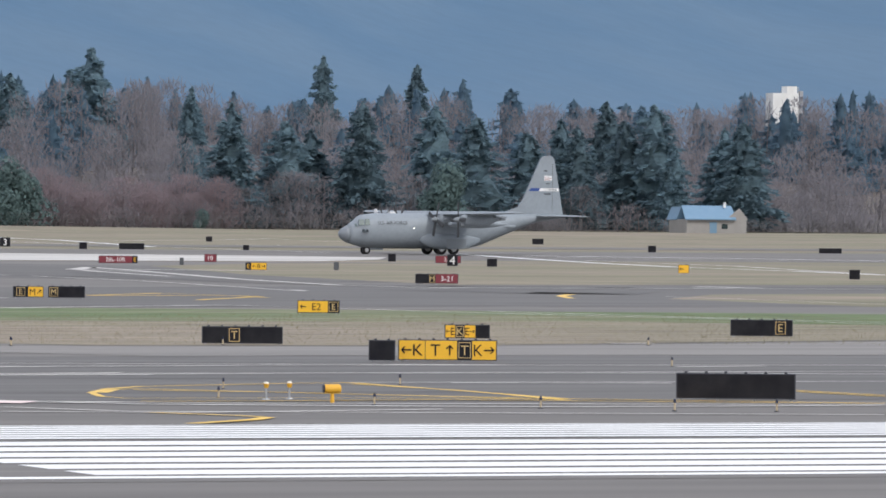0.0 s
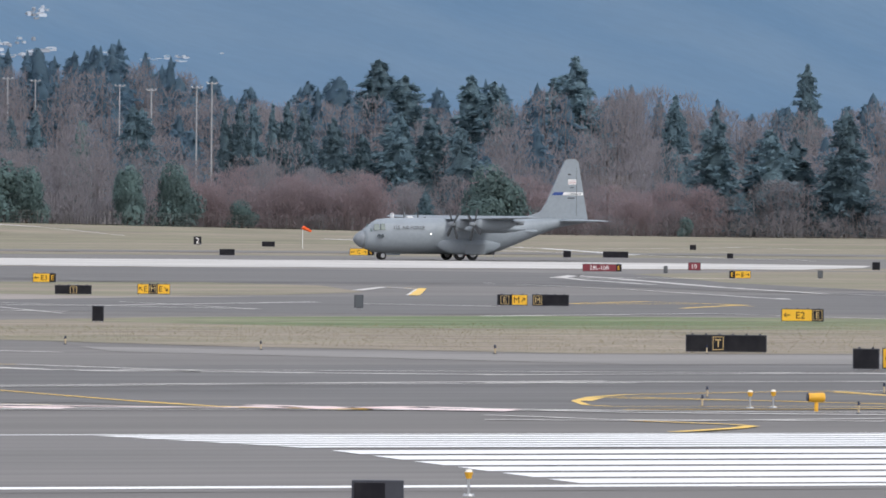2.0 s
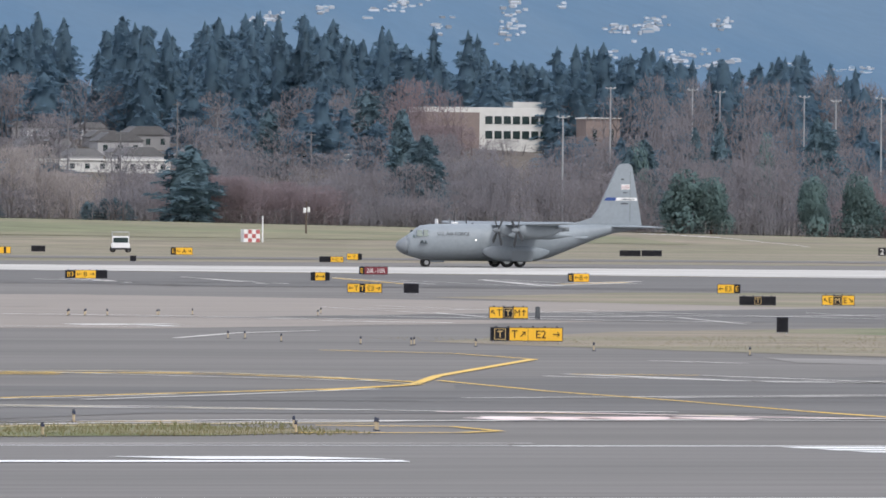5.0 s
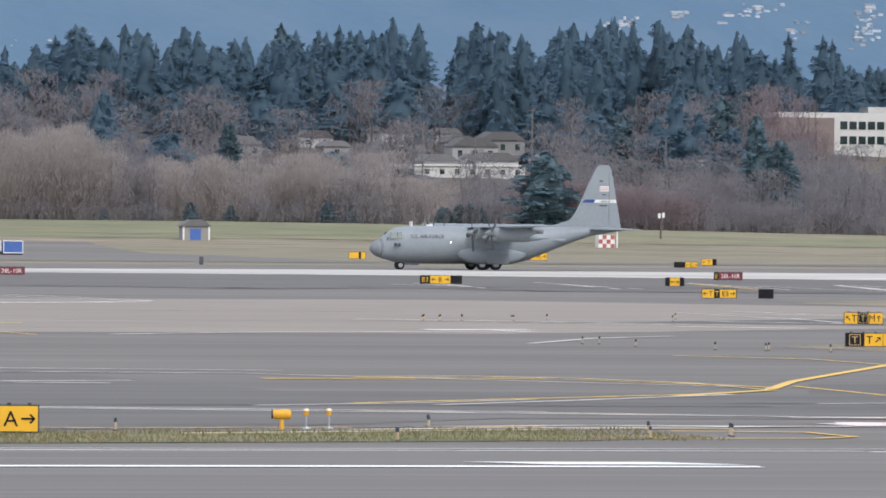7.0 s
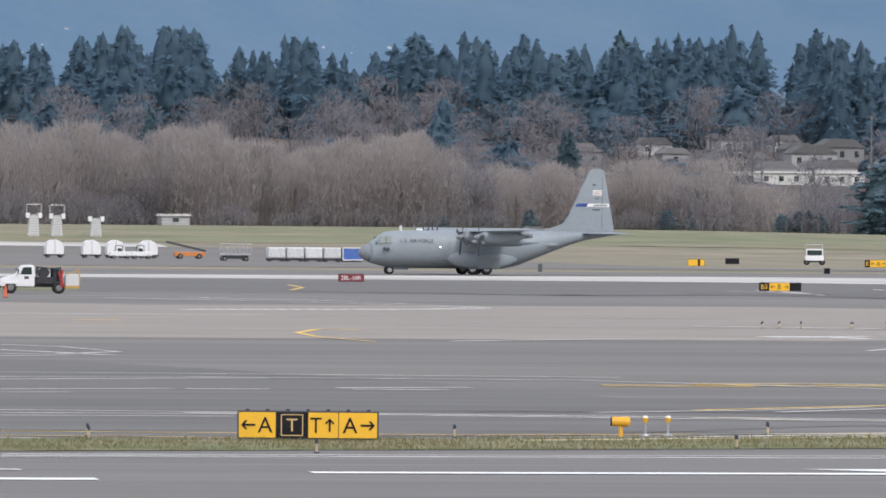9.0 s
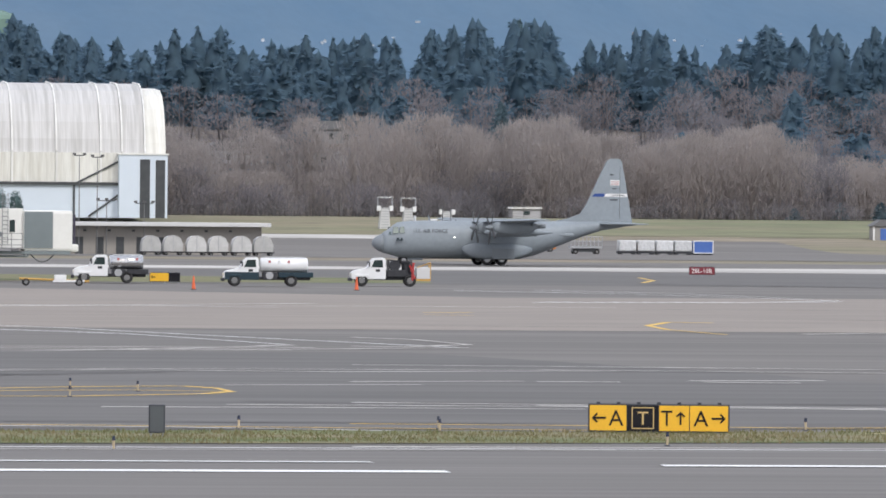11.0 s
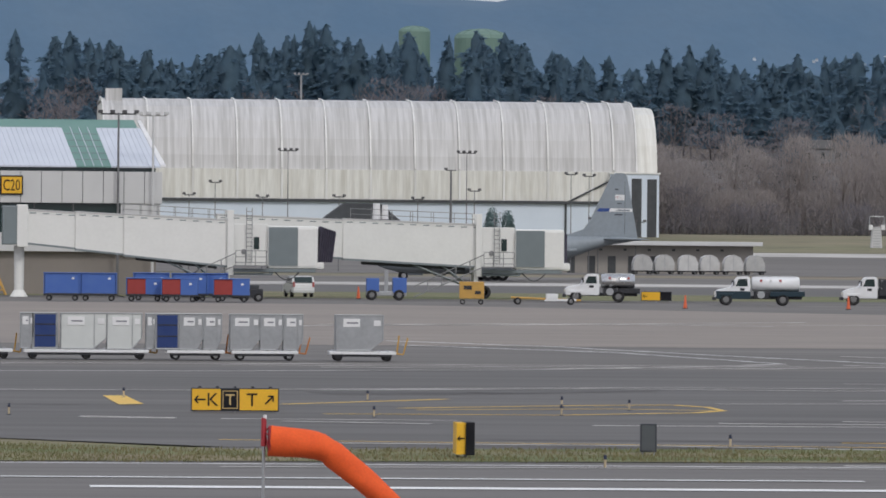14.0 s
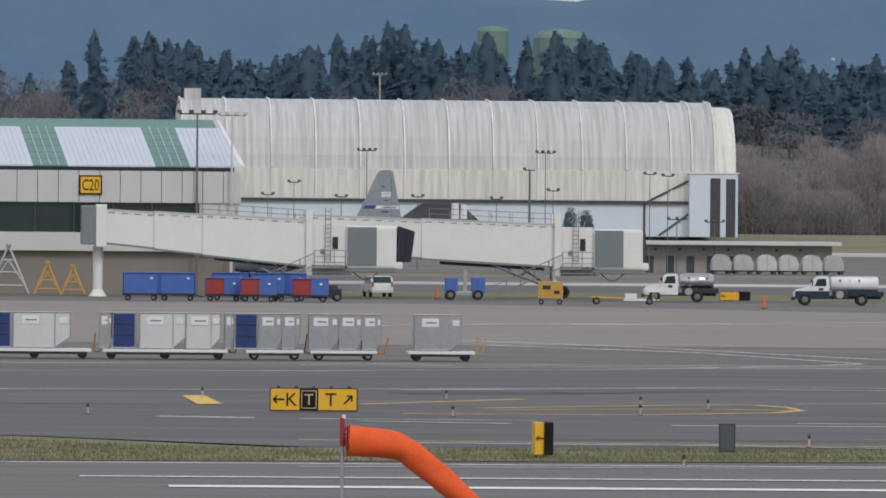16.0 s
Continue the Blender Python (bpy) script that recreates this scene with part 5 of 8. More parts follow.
    part("stair", rods([((L + 0.4, -2.3, zb - 0.1), (L - 5.4, -2.3, 0.1)), ((L + 0.4, -1.5, zb - 0.1), (L - 5.4, -1.5, 0.1)), ((L + 0.4, -2.3, zb + 0.9), (L - 5.4, -2.3, 1.0))] + [((L + 0.4 - 5.8 * k / 14, -2.3, zb - 0.1 - (zb - 0.2) * k / 14), (L + 0.4 - 5.8 * k / 14, -1.5, zb - 0.1 - (zb - 0.2) * k / 14)) for k in range(1, 14)] + [((L + 0.4 - 5.8 * k / 5, -2.3, zb - 0.1 - (zb - 0.2) * k / 5), (L + 0.4 - 5.8 * k / 5, -2.3, zb + 0.9 - (zb - 0.1) * k / 5)) for k in range(1, 5)], 0.045), RAIL_STEEL, t)
    part("ladder", rods([((L + 1.3, -1.5, zb + 0.2), (L + 1.3, -1.5, zt + 1.2)), ((L + 1.75, -1.5, zb + 0.2), (L + 1.75, -1.5, zt + 1.2))] + [((L + 1.3, -1.5, zb + 0.4 + 0.35 * k), (L + 1.75, -1.5, zb + 0.4 + 0.35 * k)) for k in range(12)], 0.03), RAIL_STEEL, t)
    a0 = 7.9 if rotunda else 2
    part("roof_rail", rods([((a0, s, top(a0) + h), (L - 0.3, s, top(L) + h)) for s in (-1.3, 1.3) for h in (0.55, 1.0)] + [((a0 + (L - 0.3 - a0) * k / 6, s, top(a0 + (L - a0) * k / 6)), (a0 + (L - 0.3 - a0) * k / 6, s, top(a0 + (L - a0) * k / 6) + 1.0)) for k in range(7) for s in (-1.3, 1.3)], 0.025), RAIL_STEEL, t)
    for u in (-5.5, -3.0):
        part("brace", rods([((L + u, -1.2, low(L + u) - 0.2), (L - 0.3, -1.2, 0.8)), ((L + u, 1.2, low(L + u) - 0.2), (L - 0.3, 1.2, 0.8))], 0.08), CAB_GREY, t)
    part("service_duct", cuboid_between(a0 + 1.0, L - 1.0, 0.25, low(a0 + 1.0) - 0.5, low(a0 + 1.0) - 0.25, low(L - 1.0) - 0.5, low(L - 1.0) - 0.25), DARK_STEEL, t)
    # drive bogie
    bx = L - 0.2
    bogie = part("bogie", boxed(bx - 0.5, bx + 0.5, -1.6, 1.6, 0.45, 0.8, bevel=0.05), DARK_STEEL, t)
    for s in (-1.35, 1.35):
        part("lift_leg", boxed(bx - 0.18, bx + 0.18, s - 0.18, s + 0.18, 0.7, zb - 0.1), BRIDGE_WHITE, t)
        wm = part("wheel", wheel_mesh(0.55, 0.45), RUBBER, bogie, smooth=True)
        wm.location = (bx + 0.7, s, 0.55)
    for y_ in (-1.0, 1.0):
        part("hanging_cable", rods([((L - 2.2 - 0.3 * k, y_, low(L - 2.2) - 0.35 - 0.7 * math.sin(math.pi * k / 6)), (L - 2.5 - 0.3 * k, y_, low(L - 2.2) - 0.35 - 0.7 * math.sin(math.pi * (k + 1) / 6))) for k in range(6)], 0.045), DARK_STEEL, t)
    part("cab_floor", boxed(L + 0.2, L + 6.9, -1.75, 1.75, zb - 0.62, zb - 0.36, bevel=0.03), CAB_GREY, t)
    part("control_wheel", rod(bmesh.new(), (L + 1.1, -1.36, zb + 1.0), (L + 1.1, -1.3, zb + 1.0), 0.22, 0.22, 14), RAIL_STEEL, t)
    part("lower_frame", rods([((L - 0.25, s_ * 1.6, zb - 0.8), (L + 3.4, s_ * 1.6, zb - 0.8)) for s_ in (-1, 1)] + [((L + 3.4, s_ * 1.6, zb - 0.8), (L + 3.4, s_ * 1.6, zb - 0.3)) for s_ in (-1, 1)], 0.08), CAB_GREY, t)
    part("cable", rods([((L + 3.4 + 0.3 * k, -1.5, zb - 0.35 - 0.9 * math.sin(math.pi * k / 8)), (L + 3.7 + 0.3 * k, -1.5, zb - 0.35 - 0.9 * math.sin(math.pi * (k + 1) / 8))) for k in range(8)], 0.05), DARK_STEEL, t)
    return t


boarding_bridge(pose(15.6, 640, 0), 16.5, "white telescopic boarding bridge joined to the concourse", True, lambda x: 7.0 - 0.052 * x, lambda x: 4.4 - 0.098 * x)
boarding_bridge(pose(40.6, 652, 0), 12.6, "white boarding bridge with a closed grey cab shutter", False, lambda x: 6.45 - 0.034 * x, lambda x: 3.42 - 0.052 * x)
# added stand-in for an unidentified dark sloped roof behind the bridge
unit = thing("roof_air_unit", pose(43.6, 652.5, 6.42), "dark grey sloped roof form of unknown kind beside white vents", "air unit")
part("casing", prism([(-3.4, 0), (-1.5, 1.4), (1.5, 1.4), (3.2, 0)], -0.9, 0.9), DARK_STEEL, unit)
part("vent", rod(bmesh.new(), (1.2, -1.0, 0.1), (1.2, -1.0, 1.4), 0.35, 0.3, 12), MARK_WHITE, unit)
part("vent", rod(bmesh.new(), (1.9, -1.0, 0.1), (1.9, -1.0, 1.3), 0.3, 0.25, 12), MARK_WHITE, unit)


# ---- vehicles and ground equipment ----
WHITE_PAINT = material("white_vehicle_paint", (0.78, 0.79, 0.8), 0.35, spots=(0.7, 0.7, 0.7), scale=1.5)
TEAL_PAINT = material("dark_teal_vehicle_paint", (0.01, 0.032, 0.048), 0.35)
POLISHED = material("polished_steel_tank", (0.62, 0.62, 0.62), 0.25, metal=0.9, spots=(0.5, 0.5, 0.5), scale=1)
CHASSIS = material("black_chassis", (0.02, 0.022, 0.028), 0.6, spots=(0.04, 0.04, 0.045), scale=3)
HOSE_RED = material("red_hose_reel", (0.4, 0.04, 0.04), 0.5)
EQUIP_YELLOW = material("weathered_yellow_equipment_paint", (0.55, 0.32, 0.07), 0.55, spots=(0.42, 0.25, 0.08), scale=2)
CART_BLUE = material("blue_baggage_cart_panels", (0.055, 0.13, 0.42), 0.55, spots=(0.08, 0.16, 0.42), scale=1.2)
CART_RED = material("red_cart_curtain", (0.33, 0.05, 0.045), 0.8)
SILVER = material("dull_aluminium_container", (0.43, 0.44, 0.45), 0.4, metal=0.55, spots=(0.33, 0.34, 0.35), scale=1.5, fine=0.08, fine_scale=6)
ULD_WHITE = material("white_container_panels", (0.62, 0.64, 0.62), 0.5, spots=(0.54, 0.56, 0.55), scale=1.5)
CURTAIN = material("navy_container_curtain", (0.02, 0.045, 0.16), 0.85, spots=(0.035, 0.06, 0.18), scale=2)
LABEL_INK = material("dark_label_print", (0.2, 0.2, 0.23), 0.6)
ORANGE_PAINT = material("orange_drawbar_paint", (0.6, 0.22, 0.06), 0.5)


TRUCK_HUB = material("dull_wheel_hub", (0.22, 0.22, 0.22), 0.5, metal=0.3)


def wheels(t, places, r, w, hub=None):
    for x, y in places:
        wm = part("wheel", wheel_mesh(r, w, 18), RUBBER, t, smooth=True)
        wm.location = (x, y, r)
        part("hub", rod(bmesh.new(), (0, -w * 0.52, 0), (0, w * 0.52, 0), r * 0.5, r * 0.5, 12), hub or TRUCK_HUB, wm)


def truck(m, label, body_mat, lower_mat, kind, L):
    """A bonneted fuel truck that faces -x, its front bumper at x = 0."""
    t = thing("fuel_truck", m, label, "truck", "fuel trucks")
    bm = prism([(0.15, 0.55), (0.12, 1.02), (0.35, 1.22), (1.35, 1.42), (1.75, 2.1), (1.95, 2.24), (2.75, 2.26), (2.85, 2.1), (2.85, 0.55)], -1.02, 1.02)
    bmesh.ops.bevel(bm, geom=list(bm.edges), offset=0.05, segments=2, affect="EDGES")
    cab = part("cab", bm, body_mat, t, smooth=False)
    if lower_mat != body_mat:
        part("lower_body", boxed(0.2, 2.87, -1.045, 1.045, 0.5, 1.12, bevel=0.04), lower_mat, t)
    for s in (-1, 1):
        part("side_window", prism([(1.72, 1.5), (1.95, 2.06), (2.6, 2.08), (2.65, 1.5)], *sorted((s * 1.0, s * 1.035))), DARK_GLASS, cab)
        part("wheel_arch", boxed(0.45, 1.5, *sorted((s * 0.95, s * 1.08)), 0.75, 0.95, bevel=0.04), lower_mat, cab)
        part("mirror", boxed(1.5, 1.6, *sorted((s * 1.1, s * 1.3)), 1.55, 1.95, bevel=0.02), CHASSIS, cab)
        part("door_badge", boxed(2.05, 2.4, *sorted((s * 1.02, s * 1.03)), 1.15, 1.35), CHASSIS, cab)
        part("headlight", boxed(0.1, 0.2, *sorted((s * 0.55, s * 0.9)), 0.82, 1.0), PALE_LENS, cab)
    part("windscreen", prism([(1.38, 1.46), (1.74, 2.08), (1.78, 2.06), (1.42, 1.44)], -0.9, 0.9), DARK_GLASS, cab)
    part("bumper", boxed(-0.05, 0.2, -1.05, 1.05, 0.4, 0.65, bevel=0.04), CHASSIS, t)
    part("chassis", boxed(0.3, L - 0.1, -0.6, 0.6, 0.5, 0.75), CHASSIS, t)
    if kind == "tank":
        bm = bmesh.new()
        loft(bm, [superellipse(0, 1.68, w, h, 2.6, 22, x) for x, w, h in ((3.0, 0.85, 0.45), (3.06, 1.0, 0.56), (L - 0.36, 1.0, 0.56), (L - 0.3, 0.85, 0.45))])
        tank = part("tank", bm, POLISHED if "steel" in label else WHITE_PAINT, t, smooth=True)
        part("top_rail", rods([((3.3, s, 2.28), (L - 0.5, s, 2.28)) for s in (-0.4, 0.4)], 0.03), GALV, tank)
        for k in range(3):
            part("hazard_plate", boxed(3.6 + k * 0.75, 3.78 + k * 0.75, -1.03, -1.0, 1.85, 2.03), MARK_WHITE if k % 2 else MARK_RED, tank)
        part("pump_cabinet", boxed(3.2, 4.3, -1.0, 1.0, 0.55, 1.1, bevel=0.03), CHASSIS, t)
        part("hose_reel", rod(bmesh.new(), (3.7, -1.05, 0.85), (3.7, -0.7, 0.85), 0.3, 0.3, 14), GALV, t)
        part("rear_deck", boxed(4.4, L + 0.1, -1.0, 1.0, 0.72, 1.12, bevel=0.03), lower_mat if lower_mat != body_mat else CHASSIS, t)
    else:
        part("equipment_body", boxed(3.0, 4.4, -0.95, 0.95, 0.75, 1.3, bevel=0.05), CHASSIS, t)
        part("hose_reel", rod(bmesh.new(), (3.6, -0.9, 1.65), (3.6, 0.9, 1.65), 0.42, 0.42, 16), CHASSIS, t)
        part("filter_vessel", rod(bmesh.new(), (4.5, -0.4, 0.8), (4.5, -0.4, 2.05), 0.36, 0.36, 14), CHASSIS, t)
        for s in (-0.9, 0.9):
            part("pipe_frame", rods([((3.1, s, 0.8), (3.1, s, 2.1)), ((4.9, s, 0.8), (4.9, s, 2.1)), ((3.1, s, 2.1), (4.9, s, 1.9))], 0.05), CHASSIS, t)
        part("red_hose", rods([((4.95, -0.95, 0.5), (5.05, -0.95, 1.9)), ((5.15, -0.95, 0.6), (4.75, -0.95, 1.7))], 0.1), HOSE_RED, t)
        part("rear_platform", boxed(5.2, L, -0.95, 0.95, 0.45, 0.62), EQUIP_YELLOW, t)
        part("rear_cabinet", boxed(5.3, L, -0.95, 0.95, 0.62, 1.5, bevel=0.03), WALL_PANEL, t)
        part("rear_rail", rods([((5.3, -0.95, 1.5), (L, -0.95, 1.9)), ((L, -0.95, 0.6), (L, -0.95, 1.9)), ((L, 0.95, 0.6), (L, 0.95, 1.9))], 0.04), EQUIP_YELLOW, t)
    wheels(t, [(0.98, -0.9), (0.98, 0.9), (L - 1.6, -0.85), (L - 1.6, 0.85)], 0.47, 0.3)
    return t


truck(pose(58.35, 630, 0.03, 0, 0, -4), "white fuel truck with a polished steel tank", WHITE_PAINT, WHITE_PAINT, "tank", 6.0)
truck(pose(68.5, 613, 0.03, 0, 0, -4), "dark teal fuel truck with a white tank", WHITE_PAINT, TEAL_PAINT, "tank", 7.0)
truck(pose(79.4, 620, 0.03, 0, 0, -4), "white hydrant truck with black hose reels", WHITE_PAINT, WHITE_PAINT, "reel", 6.4)


def minivan(m, label, L=4.7):
    t = thing("minivan", m, label, "car")
    bm = prism([(0.0, 0.35), (0.0, 0.85), (0.15, 1.0), (1.0, 1.12), (1.75, 1.68), (2.2, 1.75), (4.2, 1.72), (4.6, 1.2), (4.68, 0.9), (4.65, 0.35)], -0.92, 0.92)
    bmesh.ops.bevel(bm, geom=list(bm.edges), offset=0.09, segments=3, affect="EDGES")
    body = part("body", bm, WHITE_PAINT, t)
    for s in (-1, 1):
        part("side_glass", prism([(1.45, 1.15), (1.9, 1.62), (4.1, 1.6), (4.35, 1.15)], *sorted((s * 0.9, s * 0.935))), DARK_GLASS, body)
        part("tail_light", boxed(4.55, 4.68, *sorted((s * 0.72, s * 0.9)), 0.85, 1.25), MARK_RED, body)
    part("rear_glass", prism([(4.24, 1.66), (4.58, 1.2), (4.64, 1.2), (4.3, 1.68)], -0.75, 0.75), DARK_GLASS, body)
    part("bumper", boxed(4.55, 4.75, -0.88, 0.88, 0.35, 0.6, bevel=0.05), WALL_PANEL, body)
    wheels(t, [(0.95, -0.82), (0.95, 0.82), (3.75, -0.82), (3.75, 0.82)], 0.33, 0.22)
    return t


minivan(pose(38.2, 655, 0.03, 0, 0, -83), "white minivan parked tail to the camera")


def baggage_cart(m, red):
    t = thing("baggage_cart", m, "blue baggage cart with an open red curtain side" if red else "blue covered baggage cart on small wheels", "baggage cart", "baggage carts")
    h = 1.75 if red else 2.1
    part("deck", boxed(-1.4, 1.4, -0.75, 0.75, 0.4, 0.55, bevel=0.02), CHASSIS, t)
    part("end_panel", boxed(-1.4, -1.34, -0.75, 0.75, 0.55, h), CART_BLUE, t)
    part("end_panel", boxed(0.1 if red else 1.34, 1.4, -0.75, 0.75, 0.55, h), CART_BLUE, t)
    part("roof", boxed(-1.42, 1.42, -0.78, 0.78, h, h + 0.07, bevel=0.02), CART_BLUE, t)
    part("curtain", boxed(-1.3, 1.3, -0.7, -0.64, 0.58, h - 0.03), CART_RED if red else CART_BLUE, t)
    part("rear_panel", boxed(-1.33, 1.33, 0.68, 0.74, 0.56, h - 0.01), CART_BLUE, t)
    part("label_plate", boxed(0.75, 0.95, -0.765, -0.75 if red else -0.7, h - 0.45, h - 0.3), MARK_WHITE, t)
    part("drawbar", rods([((1.4, 0, 0.45), (2.0, 0, 0.3))], 0.04), CHASSIS, t)
    wheels(t, [(-1.0, -0.6), (1.0, -0.6), (-1.0, 0.6), (1.0, 0.6)], 0.22, 0.14)


for x, y, red in ((17.7, 609, 0), (20.5, 609, 0), (24.0, 608, 1), (24.8, 615, 0), (26.6, 606, 1), (27.7, 613, 0), (29.3, 614, 0), (30.6, 606.5, 1)):
    baggage_cart(pose(x, y, 0.03, 0, 0, -4), red)
tug = thing("baggage_tug", pose(32.4, 612, 0.03), "dark baggage tug at the end of the carts", "tug")
part("body", boxed(-0.9, 0.9, -0.7, 0.7, 0.35, 1.0, bevel=0.08), CHASSIS, tug)
part("seat", boxed(-0.1, 0.6, -0.5, 0.5, 1.0, 1.3, bevel=0.05), DARK_STEEL, tug)
wheels(tug, [(-0.55, -0.65), (0.55, -0.65), (-0.55, 0.65), (0.55, 0.65)], 0.35, 0.22)


def cargo_container(m, w, mat, curtain):
    """An air cargo container with one cut lower corner."""
    t = thing("cargo_container", m, "air cargo container with a navy curtain" if curtain else ("white" if mat == ULD_WHITE else "dull aluminium") + " air cargo container on a dolly", "container", "cargo containers")
    out = [(0, 0), (w * 0.72, 0), (w, 0.48), (w, 1.58), (0, 1.58)] if not curtain else [(0, 0), (w, 0), (w, 1.58), (0, 1.58)]
    part("shell", prism(out, -0.76, 0.76), mat, t)
    edges = part("edge_rail", rods([((x0, -0.77, z0), (x1, -0.77, z1)) for (x0, z0), (x1, z1) in zip(out, out[1:] + out[:1])], 0.03), SILVER, t)
    if curtain:
        part("curtain", boxed(0.08, w - 0.08, -0.8, -0.765, 0.06, 1.52), CURTAIN, t)
        for z in (0.55, 1.05):
            part("strap", boxed(0.08, w - 0.08, -0.815, -0.8, z, z + 0.05), CHASSIS, t)
    else:
        part("seam", boxed(w * 0.72, w * 0.74, -0.785, -0.76, 0.05, 1.55), SILVER, t)
        p = part("label_plate", boxed(w * 0.15, w * 0.15 + min(0.75, w * 0.5), -0.785, -0.76, 1.05, 1.42), MARK_WHITE, t)
        part("print_bar", boxed(w * 0.15 + 0.16, w * 0.15 + min(0.66, w * 0.44), -0.792, -0.784, 1.2, 1.26), LABEL_INK, p)
        part("label_plate", boxed(w * 0.8, w * 0.95, -0.785, -0.76, 1.1, 1.35), MARK_WHITE, t)


def container_dolly(x0, x1, orange):
    t = thing("container_dolly", pose(x0, 355, 0.03), "low white container dolly with an upright drawbar", "dolly", "container dollies")
    L = x1 - x0
    part("deck", boxed(0, L, -0.85, 0.85, 0.3, 0.44, bevel=0.03), WHITE_PAINT, t)
    for k in range(int(L / 0.35)):
        part("roller", rod(bmesh.new(), (0.2 + 0.35 * k, -0.7, 0.46), (0.2 + 0.35 * k, 0.7, 0.46), 0.035, n=6), GALV, t)
    n = max(2, int(L / 1.6))
    wheels(t, [(0.4 + (L - 0.8) * k / (n - 1), s) for k in range(n) for s in (-0.62, 0.62)], 0.2, 0.16, CHASSIS if not orange else WHEEL_HUB)
    part("side_guard", boxed(0.2, L - 0.2, -0.8, -0.75, 0.2, 0.3), CHASSIS, t)
    bar = part("drawbar", rods([((L, -0.3, 0.35), (L + 0.35, -0.3, 0.3)), ((L + 0.35, -0.3, 0.3), (L + 0.55, -0.3, 1.05)), ((L, 0.3, 0.35), (L + 0.3, 0.3, 0.3)), ((L + 0.1, 0.3, 0.3), (L + 0.2, 0.3, 1.15))], 0.04), ORANGE_PAINT if orange else EQUIP_YELLOW, t)


for x0, x1, o in ((-3.5, 2.9, 0), (3.0, 8.1, 0), (8.6, 14.2, 0), (15.0, 17.6, 1), (17.9, 20.9, 1), (22.3, 25.3, 0)):
    container_dolly(x0, x1, o)
# containers by their left edge, width, kind, curtain
for x, w, mat, c in ((3.4, 1.12, SILVER, 1), (4.6, 2.55, ULD_WHITE, 0), (8.45, 0.55, SILVER, 0), (9.0, 1.1, SILVER, 1), (10.25, 2.05, ULD_WHITE, 0), (12.32, 1.55, ULD_WHITE, 0),
                     (14.08, 0.38, SILVER, 0), (14.48, 1.08, SILVER, 1), (15.6, 1.0, SILVER, 0), (16.64, 0.8, SILVER, 0), (17.85, 1.3, SILVER, 0), (19.2, 1.0, SILVER, 0), (20.24, 0.85, SILVER, 0), (22.6, 2.1, SILVER, 0)):
    cargo_container(pose(x, 355, 0.52), w, mat, c)

gpu = thing("ground_power_unit", pose(48.9, 604, 0.03, 0, 0, -4), "weathered yellow ground power unit on small wheels", "power unit")
part("casing", boxed(-0.95, 0.95, -0.6, 0.6, 0.45, 1.75, bevel=0.05), EQUIP_YELLOW, gpu)
part("grille", boxed(-0.6, 0.0, -0.63, -0.59, 1.15, 1.45), CHASSIS, gpu)
part("grille", boxed(0.25, 0.7, -0.63, -0.59, 0.8, 1.05), CHASSIS, gpu)
wheels(gpu, [(-0.7, -0.5), (0.7, -0.5), (-0.7, 0.5), (0.7, 0.5)], 0.2, 0.14)
tow = thing("tow_bar_dolly", pose(54.5, 606, 0.03), "white tow bar with small wheels beside the bridge", "tow bar")
part("bar", rods([((-2.4, 0, 0.55), (3.0, 0, 0.35))], 0.09), EQUIP_YELLOW, tow)
part("frame", boxed(0.2, 2.6, -0.35, 0.35, 0.28, 0.45, bevel=0.03), WHITE_PAINT, tow)
part("motor_box", boxed(0.3, 1.2, -0.35, 0.35, 0.45, 0.85, bevel=0.05), WHITE_PAINT, tow)
wheels(tow, [(-1.9, -0.3), (-1.9, 0.3), (2.2, -0.3), (2.2, 0.3)], 0.28, 0.16)
chocks = thing("blue_equipment_stand", pose(44.3, 632, 0.03), "blue equipment boxes around the bridge bogie", "equipment")
part("cabinet", boxed(-1.6, -0.6, -0.5, 0.5, 0.7, 1.75, bevel=0.04), CART_BLUE, chocks)
part("cabinet", boxed(0.5, 1.6, -0.5, 0.5, 0.6, 1.8, bevel=0.04), CART_BLUE, chocks)
part("base", boxed(-1.6, 1.6, -0.4, 0.4, 0.35, 0.7, bevel=0.04), GALV, chocks)
part("leg", boxed(-0.14, 0.14, -0.2, 0.2, 0.6, 2.4), GALV, chocks)
wheels(chocks, [(-1.2, -0.6), (1.0, -0.6), (-1.2, 0.6), (1.0, 0.6)], 0.42, 0.3)


def traffic_cone(x, y, s=1.0):
    t = thing("traffic_cone", pose(x, y, 0.03), "orange traffic cone on the apron", "cone", "traffic cones")
    part("base", boxed(-0.2, 0.2, -0.2, 0.2, 0, 0.05), CHASSIS, t)
    part("cone", rod(bmesh.new(), (0, 0, 0.05), (0, 0, 1.0 * s), 0.15, 0.05, 12), ORANGE_PLASTIC, t)


for x, y in ((63.4, 586), (75.9, 588), (42.6, 640)):
    traffic_cone(x, y)


